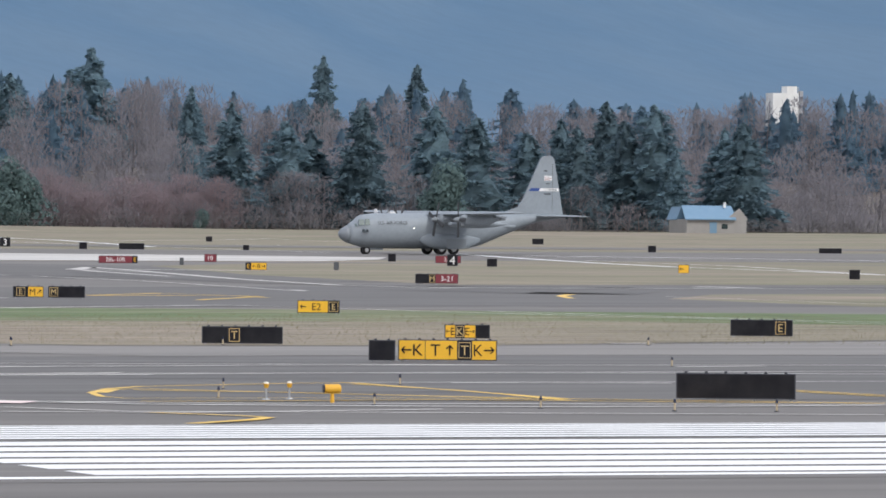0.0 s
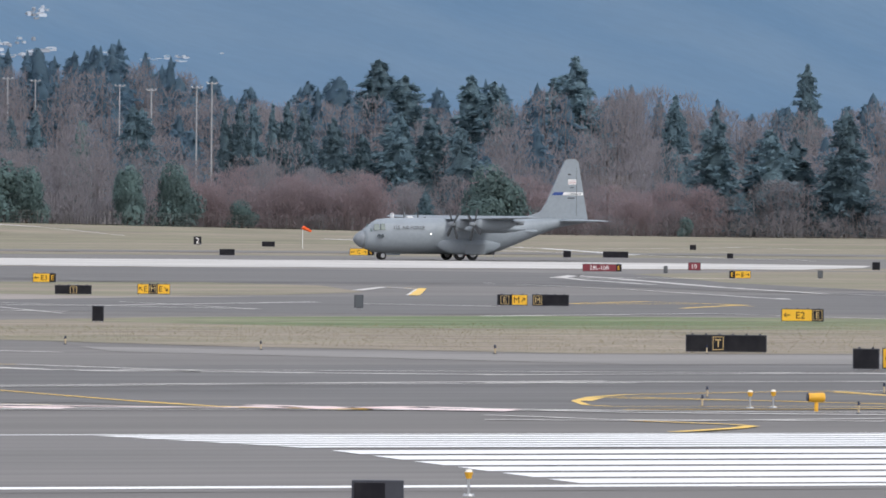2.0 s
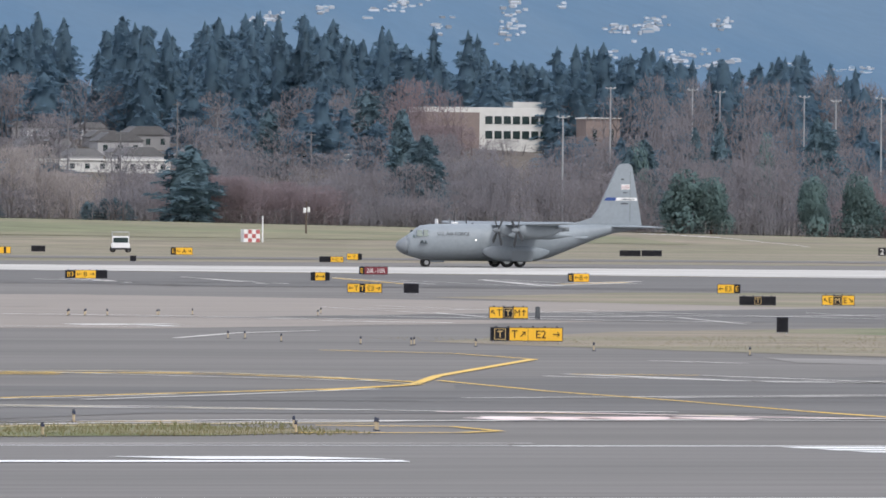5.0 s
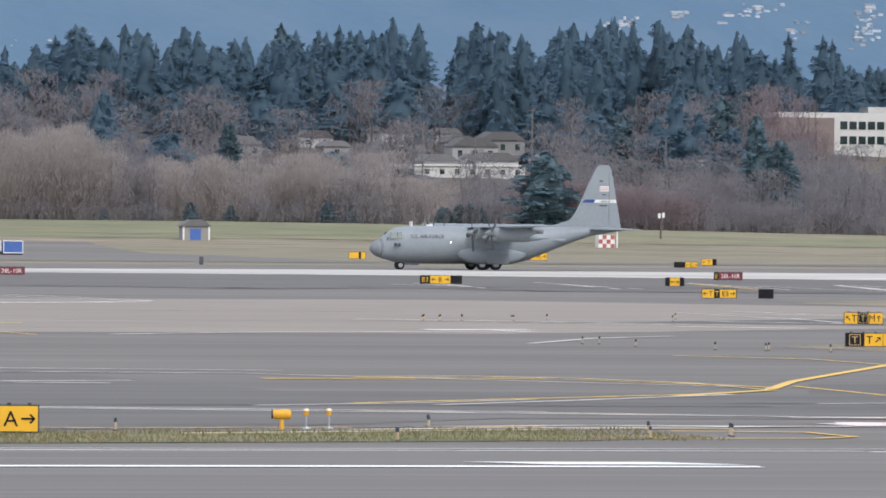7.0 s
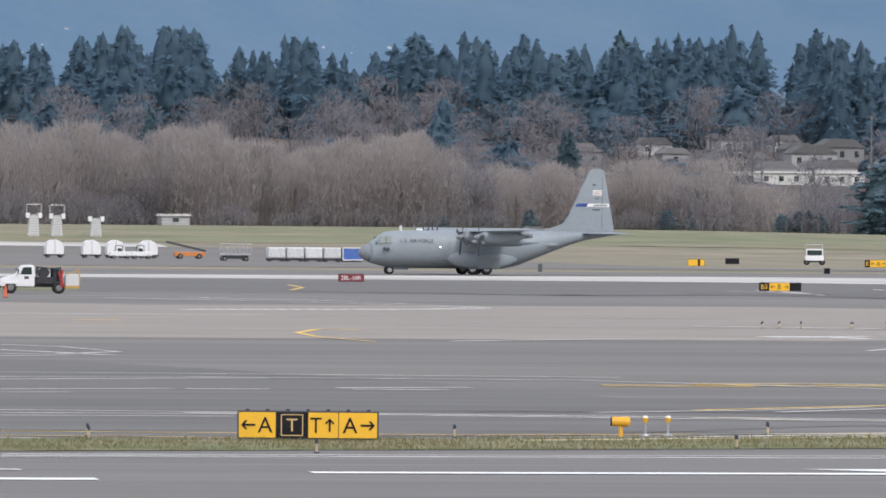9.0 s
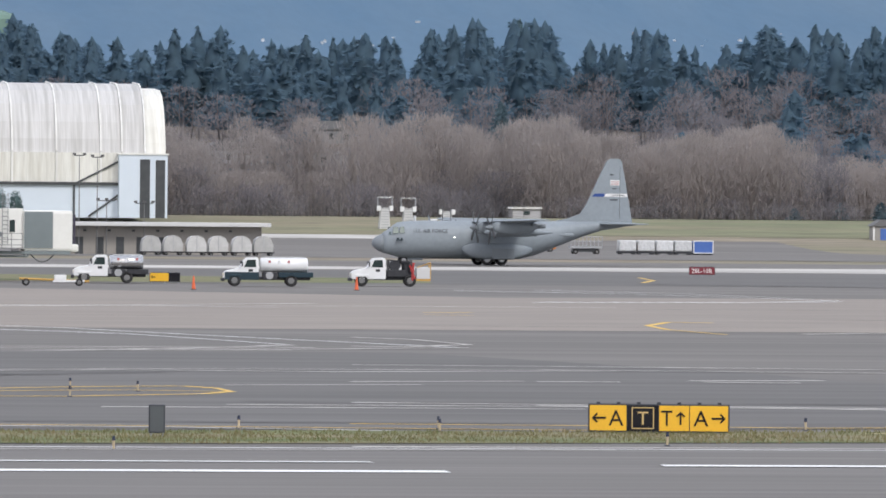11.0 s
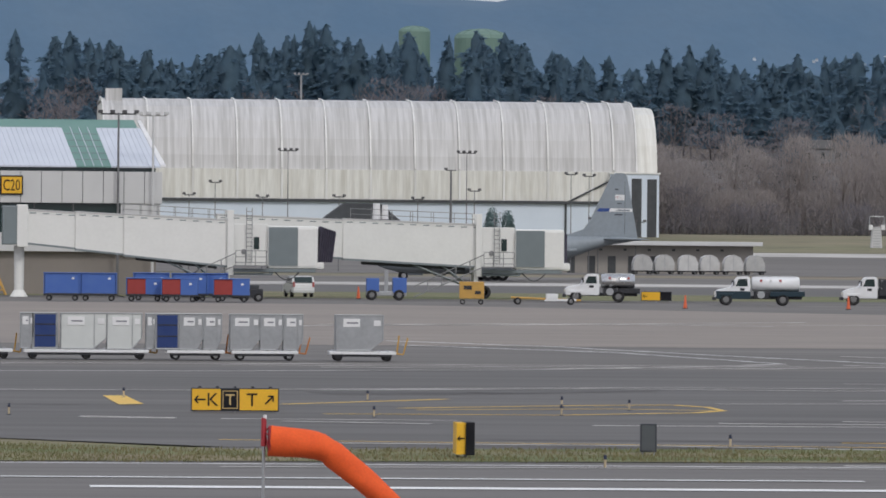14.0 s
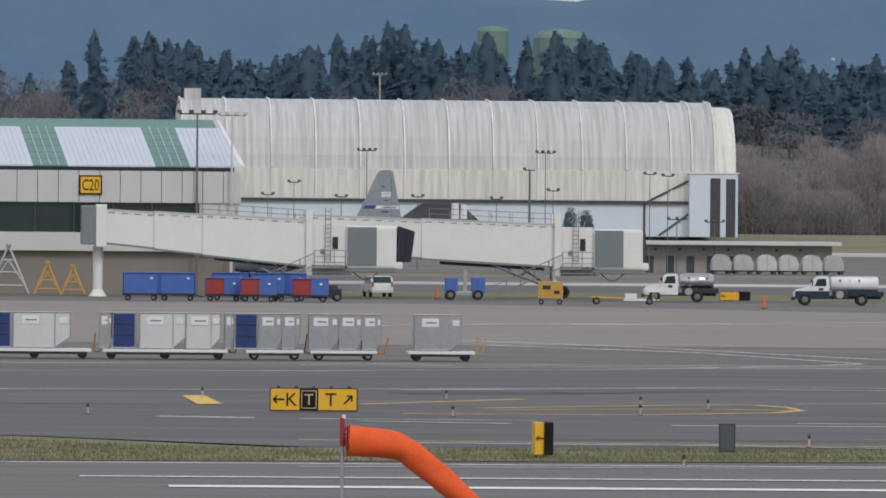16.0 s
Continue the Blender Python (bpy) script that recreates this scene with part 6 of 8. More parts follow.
def sawhorse(x, y, h, mat):
    t = thing("tail_stand", pose(x, y, 0.03), "%s triangular aircraft stand" % ("yellow" if mat == EQUIP_YELLOW else "grey steel"), "stand", "aircraft stands")
    for k, (a, b) in enumerate((((-h * 0.42, -0.5, 0), (0, 0, h)), ((h * 0.42, -0.5, 0), (0, 0, h)), ((-h * 0.42, 0.5, 0), (0, 0, h)), ((h * 0.42, 0.5, 0), (0, 0, h)))):
        part("leg", rods([(a, b)], 0.1), mat, t)
    for f in (0.18, 0.45, 0.7):
        for y_ in (-0.5, 0.5):
            part("brace", rods([((-h * 0.42 * (1 - f), y_ * (1 - f), h * f), (h * 0.42 * (1 - f), y_ * (1 - f), h * f))], 0.07), mat, t)
    part("strut", rods([((-h * 0.34, -0.41, h * 0.18), (0, -0.15, h * 0.7)), ((h * 0.34, -0.41, h * 0.18), (0, -0.15, h * 0.7))], 0.06), mat, t)
    part("head", boxed(-0.22, 0.22, -0.2, 0.2, h - 0.1, h + 0.18, bevel=0.04), mat, t)


sawhorse(8.0, 650, 4.0, GALV)
sawhorse(11.2, 650, 2.6, EQUIP_YELLOW)
sawhorse(13.3, 650, 2.3, EQUIP_YELLOW)

# ---- low building with cargo covers ----
SHED_WALL = material("dull_beige_block_wall", (0.33, 0.31, 0.285), 0.8, spots=(0.27, 0.255, 0.24), scale=0.4, fine=0.08)
COVER = material("weathered_pale_cart_cover", (0.52, 0.52, 0.51), 0.6, spots=(0.38, 0.38, 0.37), scale=1.2, fine=0.1, per_object=0.15)
shed = thing("low_cargo_building", pose(92, 1000, 0), "long low grey building with a flat overhanging roof", "building")
part("wall", boxed(-6, 25, 1.5, 14, 0, 3.6), SHED_WALL, shed)
part("roof", boxed(-8, 26, -0.5, 15, 3.6, 4.1, bevel=0.05), WALL_PANEL, shed)
for k in range(5):
    part("doorway", boxed(1.2 + 2.6 * k, 2.2 + 2.6 * k, 1.44, 1.55, 0, 2.2), DARK_STEEL, shed)
for k in range(9):
    part("wall_vent", boxed(-4 + 3.1 * k, -3.6 + 3.1 * k, 1.44, 1.55, 2.9, 3.15), DARK_STEEL, shed)


def covered_cart(x, y, s=1.0, label="pale rounded cargo cover on a cart", cover=None):
    t = thing("covered_cart", pose(x, y, ground_z(x, y)), label, "cart", "covered carts")
    prof_ = [(-1.2, 0.5), (1.2, 0.5), (1.25, 1.4), (0.9, 2.2), (0.2, 2.5), (-0.5, 2.45), (-1.0, 2.1), (-1.2, 1.4)]
    part("cover", prism([(px_ * s, pz * s) for px_, pz in prof_], -1.2, 1.2), cover or COVER, t)
    part("hoop", boxed(-0.05, 0.05, -1.23, 1.23, 0.5 * s, 2.45 * s), GALV, t)
    part("bed", boxed(-1.4 * s, 1.4 * s, -1.1, 1.1, 0.35, 0.5), CHASSIS, t)
    wheels(t, [(-0.9 * s, -0.9), (0.9 * s, -0.9), (-0.9 * s, 0.9), (0.9 * s, 0.9)], 0.25, 0.2)


for k in range(6):
    covered_cart(101.2 + 2.85 * k, 986 + (k % 2))


# ---- rough grass blades on the nearer verges ----
def grass_blades(name, count, area, inside, hi, mat, label, seed):
    """Many single blades as one object, over the part of an area where inside(x, y) holds."""
    r_ = np.random.RandomState(seed)
    x = r_.uniform(area[0], area[1], count)
    y = r_.uniform(area[2], area[3], count)
    keep = np.array([inside(a, b) for a, b in zip(x, y)])
    x, y = x[keep], y[keep]
    n = len(x)
    h = r_.uniform(0.25, 1.0, n) * hi
    w = h * r_.uniform(0.08, 0.2, n)
    v = np.empty((n, 3, 3))
    v[:, 0] = np.stack([x - w, y, np.full(n, 0.03)], 1)
    v[:, 1] = np.stack([x + w, y, np.full(n, 0.03)], 1)
    v[:, 2] = np.stack([x + r_.normal(0, 0.35, n) * h, y + r_.normal(0, 0.2, n) * h, 0.03 + h], 1)
    me = bpy.data.meshes.new(name)
    me.vertices.add(n * 3)
    me.vertices.foreach_set("co", v.ravel())
    me.loops.add(n * 3)
    me.loops.foreach_set("vertex_index", np.arange(n * 3, dtype=np.int32))
    me.polygons.add(n)
    me.polygons.foreach_set("loop_start", np.arange(0, n * 3, 3, dtype=np.int32))
    me.update(calc_edges=True)
    me.materials.append(mat)
    return tagged(new(name, me), label, "grass", kind="stuff")


BLADE_TAN = material("tan_grass_blades", (0.27, 0.215, 0.13), 1.0, spots=(0.16, 0.17, 0.07), scale=0.3, fine=0.3, fine_scale=2, per_object=-1, amount=0.9, leafy=0.4)
BLADE_GREEN = material("green_grass_blades", (0.155, 0.165, 0.068), 1.0, spots=(0.235, 0.195, 0.11), scale=0.25, fine=0.3, fine_scale=2, per_object=-1, amount=0.8, leafy=0.4)


def verge_low(x):
    return 203.5 + 0.17 * max(0.0, x) + 0.5 * math.sin(x * 1.3) + 0.3 * math.sin(x * 3.7)


def verge_high(x):
    return 228 - 1.4 * x if x < 8 else (217 + 0.12 * (x - 11) if x < 36 else 220 + 0.22 * (x - 36))


grass_blades("verge_grass", 42000, (-8, 57.5, 203, 240), lambda x, y: verge_low(x) < y < verge_high(x) + 0.4 * math.sin(x * 2.1), 0.12, BLADE_GREEN, "rough green grass blades of the runway verge", 1)
grass_blades("verge_grass", 26000, (-8, 57.5, 203, 240), lambda x, y: verge_low(x) - 0.3 < y < verge_high(x) and noise.noise((x * 0.2, y * 0.4, 0)) > -0.05, 0.14, BLADE_TAN, "dry tan grass blades of the runway verge", 2)
grass_blades("island_grass", 30000, (100, 200, 315, 400), lambda x, y: y > 366 - 2.2 * (x - 101) and y > 316 and y < 376 + 0.4 * (x - 100), 0.09, BLADE_TAN, "dry tan grass blades of a taxiway island", 3)

# yellow arrow patch on the apron taxiway
patch("yellow_marking_patch", [(9.66, 281.2), (10.47, 281.5), (10.6, 268.8), (9.73, 267.7)], 0.045, YELLOW_LINE, "yellow painted marker block on the taxiway", "marking")


# ---- hangar ----
HANGAR_SKIN = material("weathered_white_metal_cladding", (0.58, 0.575, 0.57), 0.6, spots=(0.36, 0.355, 0.34), scale=1.7, fine=0.09, fine_scale=6, stretch=(1, 0.04, 0.035), amount=0.72, sharp=(0.38, 0.68))
HANGAR_LOW = material("cream_streaked_cladding", (0.74, 0.735, 0.69), 0.6, spots=(0.5, 0.48, 0.42), scale=1.2, fine=0.08, fine_scale=5, stretch=(1, 0.05, 0.07), amount=0.8, sharp=(0.4, 0.75))
HANGAR_BLUE = material("pale_blue_wall_cladding", (0.64, 0.71, 0.79), 0.6, spots=(0.58, 0.65, 0.73), scale=0.3, fine=0.05)
RIB = material("white_rib", (0.8, 0.8, 0.78), 0.6, spots=(0.5, 0.49, 0.46), scale=0.6, stretch=(1, 1, 0.2))
hangar = thing("hangar", pose(42.7, 1250, 4.2), "large weathered white arched metal aircraft hangar", "hangar")
PROFILE = [(0.0, 10.3), (0.5, 12.5), (1.6, 15.2), (3.6, 18.0), (6.6, 20.2), (10.5, 21.2), (20, 21.6), (30, 21.2), (34, 20.2), (38.5, 15), (40, 10.3)]


def arch(x0, x1, pts, mat, name, parent, lift=0.0):
    """A curved skin along x with some thickness."""
    bm = bmesh.new()
    ring = [(y - (lift if i < len(pts) / 2 else -lift), z + lift) for i, (y, z) in enumerate(pts)]
    inner = [(y + 0.3 if i < len(pts) / 2 else y - 0.3, z - 0.3) for i, (y, z) in enumerate(pts)]
    loop = ring + inner[::-1]
    loft(bm, [[(x, y, z) for y, z in loop] for x in (x0, x1)])
    bmesh.ops.recalc_face_normals(bm, faces=bm.faces)
    return part(name, bm, mat, parent)


bays = 12
W_H = 84.6
for k in range(bays):
    arch(W_H * k / bays + 0.02, W_H * (k + 1) / bays - 0.02, PROFILE, HANGAR_SKIN, "roof_bay", hangar)
    part("wall_bay", boxed(W_H * k / bays + 0.02, W_H * (k + 1) / bays - 0.02, -0.35, 0.1, 5.65, 10.32), HANGAR_LOW, hangar)
for k in range(bays + 1):
    rib = arch(W_H * k / bays - 0.12, W_H * k / bays + 0.12, PROFILE[:7], RIB, "rib", hangar, 0.28)
    part("rib_foot", boxed(W_H * k / bays - 0.16, W_H * k / bays + 0.16, -0.6, -0.2, 5.6, 10.4), RIB, rib)
part("dark_beam", boxed(-0.5, W_H + 0.3, -0.75, 0.0, 5.15, 5.6), DARK_STEEL, hangar)
part("lower_wall", boxed(0, W_H, -0.3, 0.2, 0, 5.15), HANGAR_BLUE, hangar)
part("gable_wall", boxed(-0.2, 0.2, 0.5, 39.5, 0, 10.2), HANGAR_LOW, hangar)
part("gable_wall", boxed(W_H - 0.2, W_H + 0.2, 0.5, 39.5, 0, 10.2), HANGAR_BLUE, hangar)
arch(W_H + 0.2, W_H + 3.4, [(y * 0.96 + 0.8, z * 0.985 - 0.4) for y, z in PROFILE], HANGAR_LOW, "end_bay", hangar)
arch(W_H - 3.8, W_H - 3.56, PROFILE[:7], RIB, "rib", hangar, 0.3)
for gx in (0.05, W_H + 3.1):
    bm = bmesh.new()
    loft(bm, [[(x_, y * 0.95 + 1.0, z * 0.98 - 0.3) for y, z in [(0.3, 9.9)] + PROFILE[1:-1] + [(39.7, 9.9)]] for x_ in (gx, gx + 0.15)])
    bmesh.ops.recalc_face_normals(bm, faces=bm.faces)
    part("gable_infill", bm, HANGAR_LOW, hangar)
part("parapet", boxed(0.6, 3.2, 10, 14, 21.0, 23.0), HANGAR_SKIN, hangar)
tower = part("door_tower", boxed(80.3, 88.0, -2.2, 0.6, 0, 10.0, bevel=0.05), HANGAR_BLUE, hangar)
part("doorway", boxed(83.6, 85.2, -2.26, -2.15, 0, 9.3), DARK_STEEL, tower)
part("doorway", boxed(86.1, 87.6, -2.26, -2.15, 0, 9.2), DARK_STEEL, tower)
part("tower_cap", boxed(80.1, 88.2, -2.35, 0.7, 10.0, 10.25), RIB, tower)
part("brace", rods([((73.3, -0.5, 5.3), (80.3, -0.5, 8.9)), ((75.6, -0.5, 0.2), (80.3, -0.5, 3.6)), ((73.3, -0.5, 0.1), (73.3, -0.5, 5.2))], 0.16), DARK_STEEL, hangar)

# ---- light masts ----
LAMP_HEAD = material("dark_lamp_heads", (0.09, 0.09, 0.095), 0.6)
MAST_GREY = material("weathered_mast_steel", (0.16, 0.16, 0.165), 0.6, spots=(0.12, 0.12, 0.125), scale=1)


def light_mast(x, y, top, heads, name_label, r=0.16, span=2.4, mat=None):
    z = ground_z(x, y)
    t = thing("light_mast", pose(x, y, z), name_label, "light mast", "light masts")
    h = top - z
    part("pole", rod(bmesh.new(), (0, 0, -0.2), (0, 0, h), r, r * 0.6, 8), mat or MAST_GREY, t)
    part("crossbar", rods([((-span / 2, 0, h - 0.1), (span / 2, 0, h - 0.1))], 0.07), mat or DARK_STEEL, t)
    for k in range(heads):
        u = -span / 2 + span * k / max(1, heads - 1)
        part("lamp_head", boxed(u - 0.2, u + 0.2, -0.25, 0.15, h - 0.05, h + 0.24, bevel=0.05), LAMP_HEAD if not mat else mat, t)


for x, y, top, n in ((57.5, 1000, 15.3, 4), (80.2, 1000, 15.2, 4), (78.2, 1000, 13.0, 1), (64.0, 1000, 9.5, 2), (74.0, 1000, 9.3, 2), (54.3, 1000, 9.4, 2), (48.3, 1000, 11.2, 2), (81.2, 1000, 10.4, 2), (45.0, 1000, 9.6, 2), (97.0, 1000, 6.9, 3), (101.8, 1000, 6.6, 3), (95.8, 1000, 12.4, 2), (93.5, 1000, 12.6, 2), (40.0, 1000, 13.0, 2)):
    light_mast(x, y, top, n, "grey steel apron light mast with dark lamp heads", 0.075 if n != 1 else 0.2, 2.2 if n > 2 else 1.3)
light_mast(23.75, 659.55, 15.2, 4, "tall apron floodlight mast above the roof", 0.13, 3.0)
light_mast(26.65, 659.55, 15.1, 4, "tall apron floodlight mast above the roof", 0.13, 2.2, WALL_PANEL)
light_mast(88.6, 1500, 34.2, 4, "antenna mast above the woods", 0.3, 2.4, GALV)
for x, y, top in ((481.4, 1600, 32.5), (499.5, 1600, 32.4), (521.4, 1650, 32.8), (494.0, 1450, 29.6), (492.6, 1455, 28.8), (412.1, 1400, 23.8), (531.5, 1600, 30.4), (524.4, 1600, 31.2)):
    light_mast(x, y, top, 3, "pale sports-field floodlight mast among trees", 0.22, 2.0, GALV)

# ---- buildings among the trees ----
HOUSE_WHITE = material("white_house_wall", (0.62, 0.62, 0.6), 0.7, spots=(0.5, 0.5, 0.48), scale=0.4, per_object=0.25)
HOUSE_DULL = material("dull_pale_house_wall", (0.4, 0.4, 0.41), 0.8, spots=(0.32, 0.32, 0.33), scale=0.4, per_object=0.45)
ROOF_GREY = material("grey_shingle_roof", (0.16, 0.16, 0.165), 0.9, spots=(0.12, 0.12, 0.125), scale=1, per_object=0.3)
BRICK_TONE = material("brownish_wall", (0.25, 0.2, 0.185), 0.8, spots=(0.21, 0.175, 0.165), per_object=0.1)
BLUE_ROOF = material("blue_metal_roof", (0.14, 0.25, 0.36), 0.5, spots=(0.17, 0.28, 0.39), scale=0.8)


def house(x, y, w, d, h, wall, roof, label, z=None, pitch=0.5, name="house"):
    z = ground_z(x, y) if z is None else z
    t = thing(name, pose(x, y, z), label, "house" if name == "house" else "building", "houses among the trees" if name == "house" else "")
    g0 = ground_z(x, y) - z
    part("wall", boxed(-w / 2, w / 2, 0, d, min(g0, 0) - 0.5, h), wall, t)
    part("roof", prism([(-w / 2 - 0.3, h), (w / 2 + 0.3, h), (w / 2 * (1 - pitch), h + w * 0.16 * (pitch > 0) + 0.3), (-w / 2 * (1 - pitch), h + w * 0.16 * (pitch > 0) + 0.3)], -0.4, d + 0.4), roof, t)
    for k in range(max(1, int(w / 3))):
        u = -w / 2 + w * (k + 0.5) / max(1, int(w / 3))
        part("window", boxed(u - 0.5, u + 0.5, -0.05, 0.05, h * 0.35, h * 0.75), DARK_GLASS, t)
    return t


house(380, 1620, 4, 6, 3.2, HOUSE_WHITE, ROOF_GREY, "small white gabled house among bare trees")
house(366.5, 1640, 8, 8, 2.6, HOUSE_WHITE, ROOF_GREY, "grey-roofed house among bare trees")
house(371.5, 1600, 29, 10, 2.6, HOUSE_WHITE, HOUSE_WHITE, "long low white commercial building", pitch=0, name="low_building")
house(435.5, 1640, 16, 10, 2.6, HOUSE_WHITE, HOUSE_WHITE, "flat white building among trees", pitch=0, name="low_building")
office = thing("office_building", pose(498, 1750, ground_z(498, 1750)), "white three-storey office building with window bands", "building")
hz = 30.2 - ground_z(498, 1750)
part("wall", boxed(-16, 16.2, 0, 14, -0.5, hz), HOUSE_WHITE, office)
part("brown_wing", boxed(-17, -3, -0.4, 10, 0, hz - 1.2), BRICK_TONE, office)
for k in range(8):
    for j in range(2):
        part("window", boxed(-1.5 + 2.2 * k, 0.2 + 2.2 * k, -0.12, 0.1, hz - 3.8 - 3.4 * j, hz - 2.0 - 3.4 * j), DARK_GLASS, office)
part("plant_room", boxed(6, 14, 3, 10, hz, hz + 1.4), HOUSE_WHITE, office)
house(515.8, 1720, 8, 8, 27.5 - ground_z(515.8, 1720), BRICK_TONE, HOUSE_WHITE, "brick building with a white flat roof", pitch=0, name="low_building")
silo = thing("silo_tower", pose(871.8, 1750, ground_z(871.8, 1750)), "white concrete silo tower rising over the trees", "tower")
sz_ = 35.0 - ground_z(871.8, 1750)
part("shaft", boxed(-3.9, 3.2, 0, 4, 0, sz_ - 1.2), HOUSE_WHITE, silo)
part("head_house", boxed(0.2, 3.0, 0.5, 3.5, sz_ - 1.2, sz_ + 0.5), HOUSE_WHITE, silo)
for k in range(3):
    part("antenna_panel", boxed(4.4, 5.4, 2, 2.5, sz_ - 2 - 2.1 * k, sz_ - 0.6 - 2.1 * k), GALV, silo)
part("antenna_pole", rod(bmesh.new(), (4.2, 2.2, sz_ - 8), (4.2, 2.2, sz_ + 0.3), 0.12), GALV, silo)
HUT_WALL = material("grey_block_wall", (0.3, 0.29, 0.275), 0.8, spots=(0.25, 0.24, 0.23), scale=0.8)
hut = thing("utility_hut", pose(622.0, 1290, ground_z(622, 1290) - 0.1), "grey block hut with a blue metal gable roof", "hut")
part("wall", boxed(0.6, 12.6, 0, 7.5, -0.3, 2.6), HUT_WALL, hut)
part("gable", prism([(8.5, 2.6), (13.0, 2.6), (11.2, 4.6)], 0.0, 0.3), HUT_WALL, hut)
bm = bmesh.new()
loft(bm, [[(0.0, -0.6, 2.5), (10.3, -0.6, 2.5), (10.3, -0.6, 2.7), (0.0, -0.6, 2.7)], [(1.4, 4.0, 4.9), (11.4, 4.0, 4.9), (11.4, 4.0, 5.1), (1.4, 4.0, 5.1)]])
bmesh.ops.recalc_face_normals(bm, faces=bm.faces)
part("roof", bm, BLUE_ROOF, hut)
part("rear_roof", prism([(1.4, 4.8), (11.4, 4.8), (13.4, 2.5), (0.4, 2.5)], 4.0, 8.2), BLUE_ROOF, hut)
part("door", boxed(5.2, 6.6, -0.06, 0.04, 0, 2.1), BLUE_ROOF, hut)
part("window", boxed(7.6, 8.8, -0.06, 0.04, 0.9, 1.8), DARK_GLASS, hut)
part("roof_vent", rod(bmesh.new(), (9.6, 3, 4.7), (9.6, 3, 5.7), 0.25), MARK_WHITE, hut)
rs = random.Random(11)
# wall colour muted towards blue as painted haze
HILL_HOUSE = material("haze_tinted_pale_wall", (0.4, 0.43, 0.47), 0.8, per_object=0.45)
for az, yy, zt in ((9.6, 1640, 15), (11.5, 1660, 18), (12.6, 1650, 18), (8.1, 1650, 17), (14.6, 1640, 17), (7.3, 1600, 13), (6.6, 1640, 14), (10.6, 1600, 13), (13.4, 1690, 21), (15.4, 1600, 14), (6.0, 1560, 13), (12.05, 1705, 18), (12.2, 1662, 18), (12.5, 1735, 18), (12.64, 1715, 18), (12.75, 1640, 18), (12.95, 1608, 18), (13.1, 1690, 18), (13.2, 1660, 18), (13.36, 1612, 18), (13.0, 1735, 18), (6.9, 1600, 14), (7.03, 1606, 14), (7.1, 1735, 14), (7.16, 1690, 14), (6.6, 1600, 14), (6.74, 1640, 14), (6.42, 1612, 14), (14.0, 1650, 14), (13.8, 1625, 14)):
    hx = yy * math.tan(radians(az))
    house(hx, yy, rs.uniform(5, 10), 8, rs.uniform(2.4, 3.4), HOUSE_DULL, ROOF_GREY, "pale house half hidden by bare trees")

house(198.7, 1316.5, 4.8, 5, 1.6, HOUSE_DULL, HOUSE_WHITE, "small white flat-roofed building behind the fence", pitch=0, name="low_building")
for az, yy, slope in ((13.61, 1580, 0.0139), (13.9, 1580, 0.0127), (14.58, 1560, 0.0102), (12.82, 1575, 0.0118), (13.2, 1590, 0.0101)):
    px_, gz_ = yy * math.tan(radians(az)), ground_z(yy * math.tan(radians(az)), yy)
    t = thing("utility_pole", pose(px_, yy, gz_), "weathered wooden street pole among houses", "utility pole", "street poles")
    part("shaft", rod(bmesh.new(), (0, 0, -0.3), (0, 0, 6.3 + slope * yy - gz_), 0.2, 0.13), MAST_GREY, t)
    part("crossarm", boxed(-0.9, 0.9, -0.08, 0.08, 5.6 + slope * yy - gz_, 5.75 + slope * yy - gz_), MAST_GREY, t)

# ---- storage tanks on the hill ----
# painted haze: softened green and a slight glow on unlit tanks
TANK_GREEN = material("hazed_green_tank_paint", (0.12, 0.2, 0.168), 0.6, spots=(0.14, 0.22, 0.185), scale=0.1, emit=0.12)
for cx, r, zt in ((172.5, 4.7, 63.0), (192.4, 8.0, 61.2)):
    t = thing("water_tank", pose(cx, 2350, ground_z(cx, 2350)), "green domed water tank rising over the firs", "water tank", "water tanks")
    h = zt - ground_z(cx, 2350)
    part("shell", rod(bmesh.new(), (0, 0, -0.5), (0, 0, h), r, r, 28), TANK_GREEN, t)
    bm = bmesh.new()
    loft(bm, [[(r * math.cos(e) * math.cos(a), r * math.cos(e) * math.sin(a), h + 0.35 * r * math.sin(e)) for a in [2 * math.pi * i / 28 for i in range(28)]] for e in (0, 0.4, 0.8, 1.2, 1.5)])
    part("dome", bm, TANK_GREEN, t)
    for k in range(10):
        a = 2 * math.pi * k / 10
        part("dome_rib", rods([((r * math.cos(e0) * math.cos(a), r * math.cos(e0) * math.sin(a), h + 0.35 * r * math.sin(e0) + 0.06), (r * math.cos(e1) * math.cos(a), r * math.cos(e1) * math.sin(a), h + 0.35 * r * math.sin(e1) + 0.06)) for e0, e1 in ((0, 0.5), (0.5, 1.0), (1.0, 1.5))], 0.12, 4), TANK_GREEN, t)

# ---- houses on the hillside ----
def hill_point(az, slope):
    """The place on the hill at an azimuth whose sight line rises by that slope."""
    lo, hi = 0.0, 1.0
    for k in range(24):
        f = (lo + hi) / 2
        r = 3300 + 1450 * f
        e = f * f * (3 - 2 * f)
        z = 20 + (hill_ridge(az) - 20) * e + 10 * noise.noise((az * 0.7, f * 5, 0)) * e
        lo, hi = (f, hi) if (z - 6.3) / r < slope else (lo, f)
    return r * math.sin(radians(az)), r * math.cos(radians(az)), z


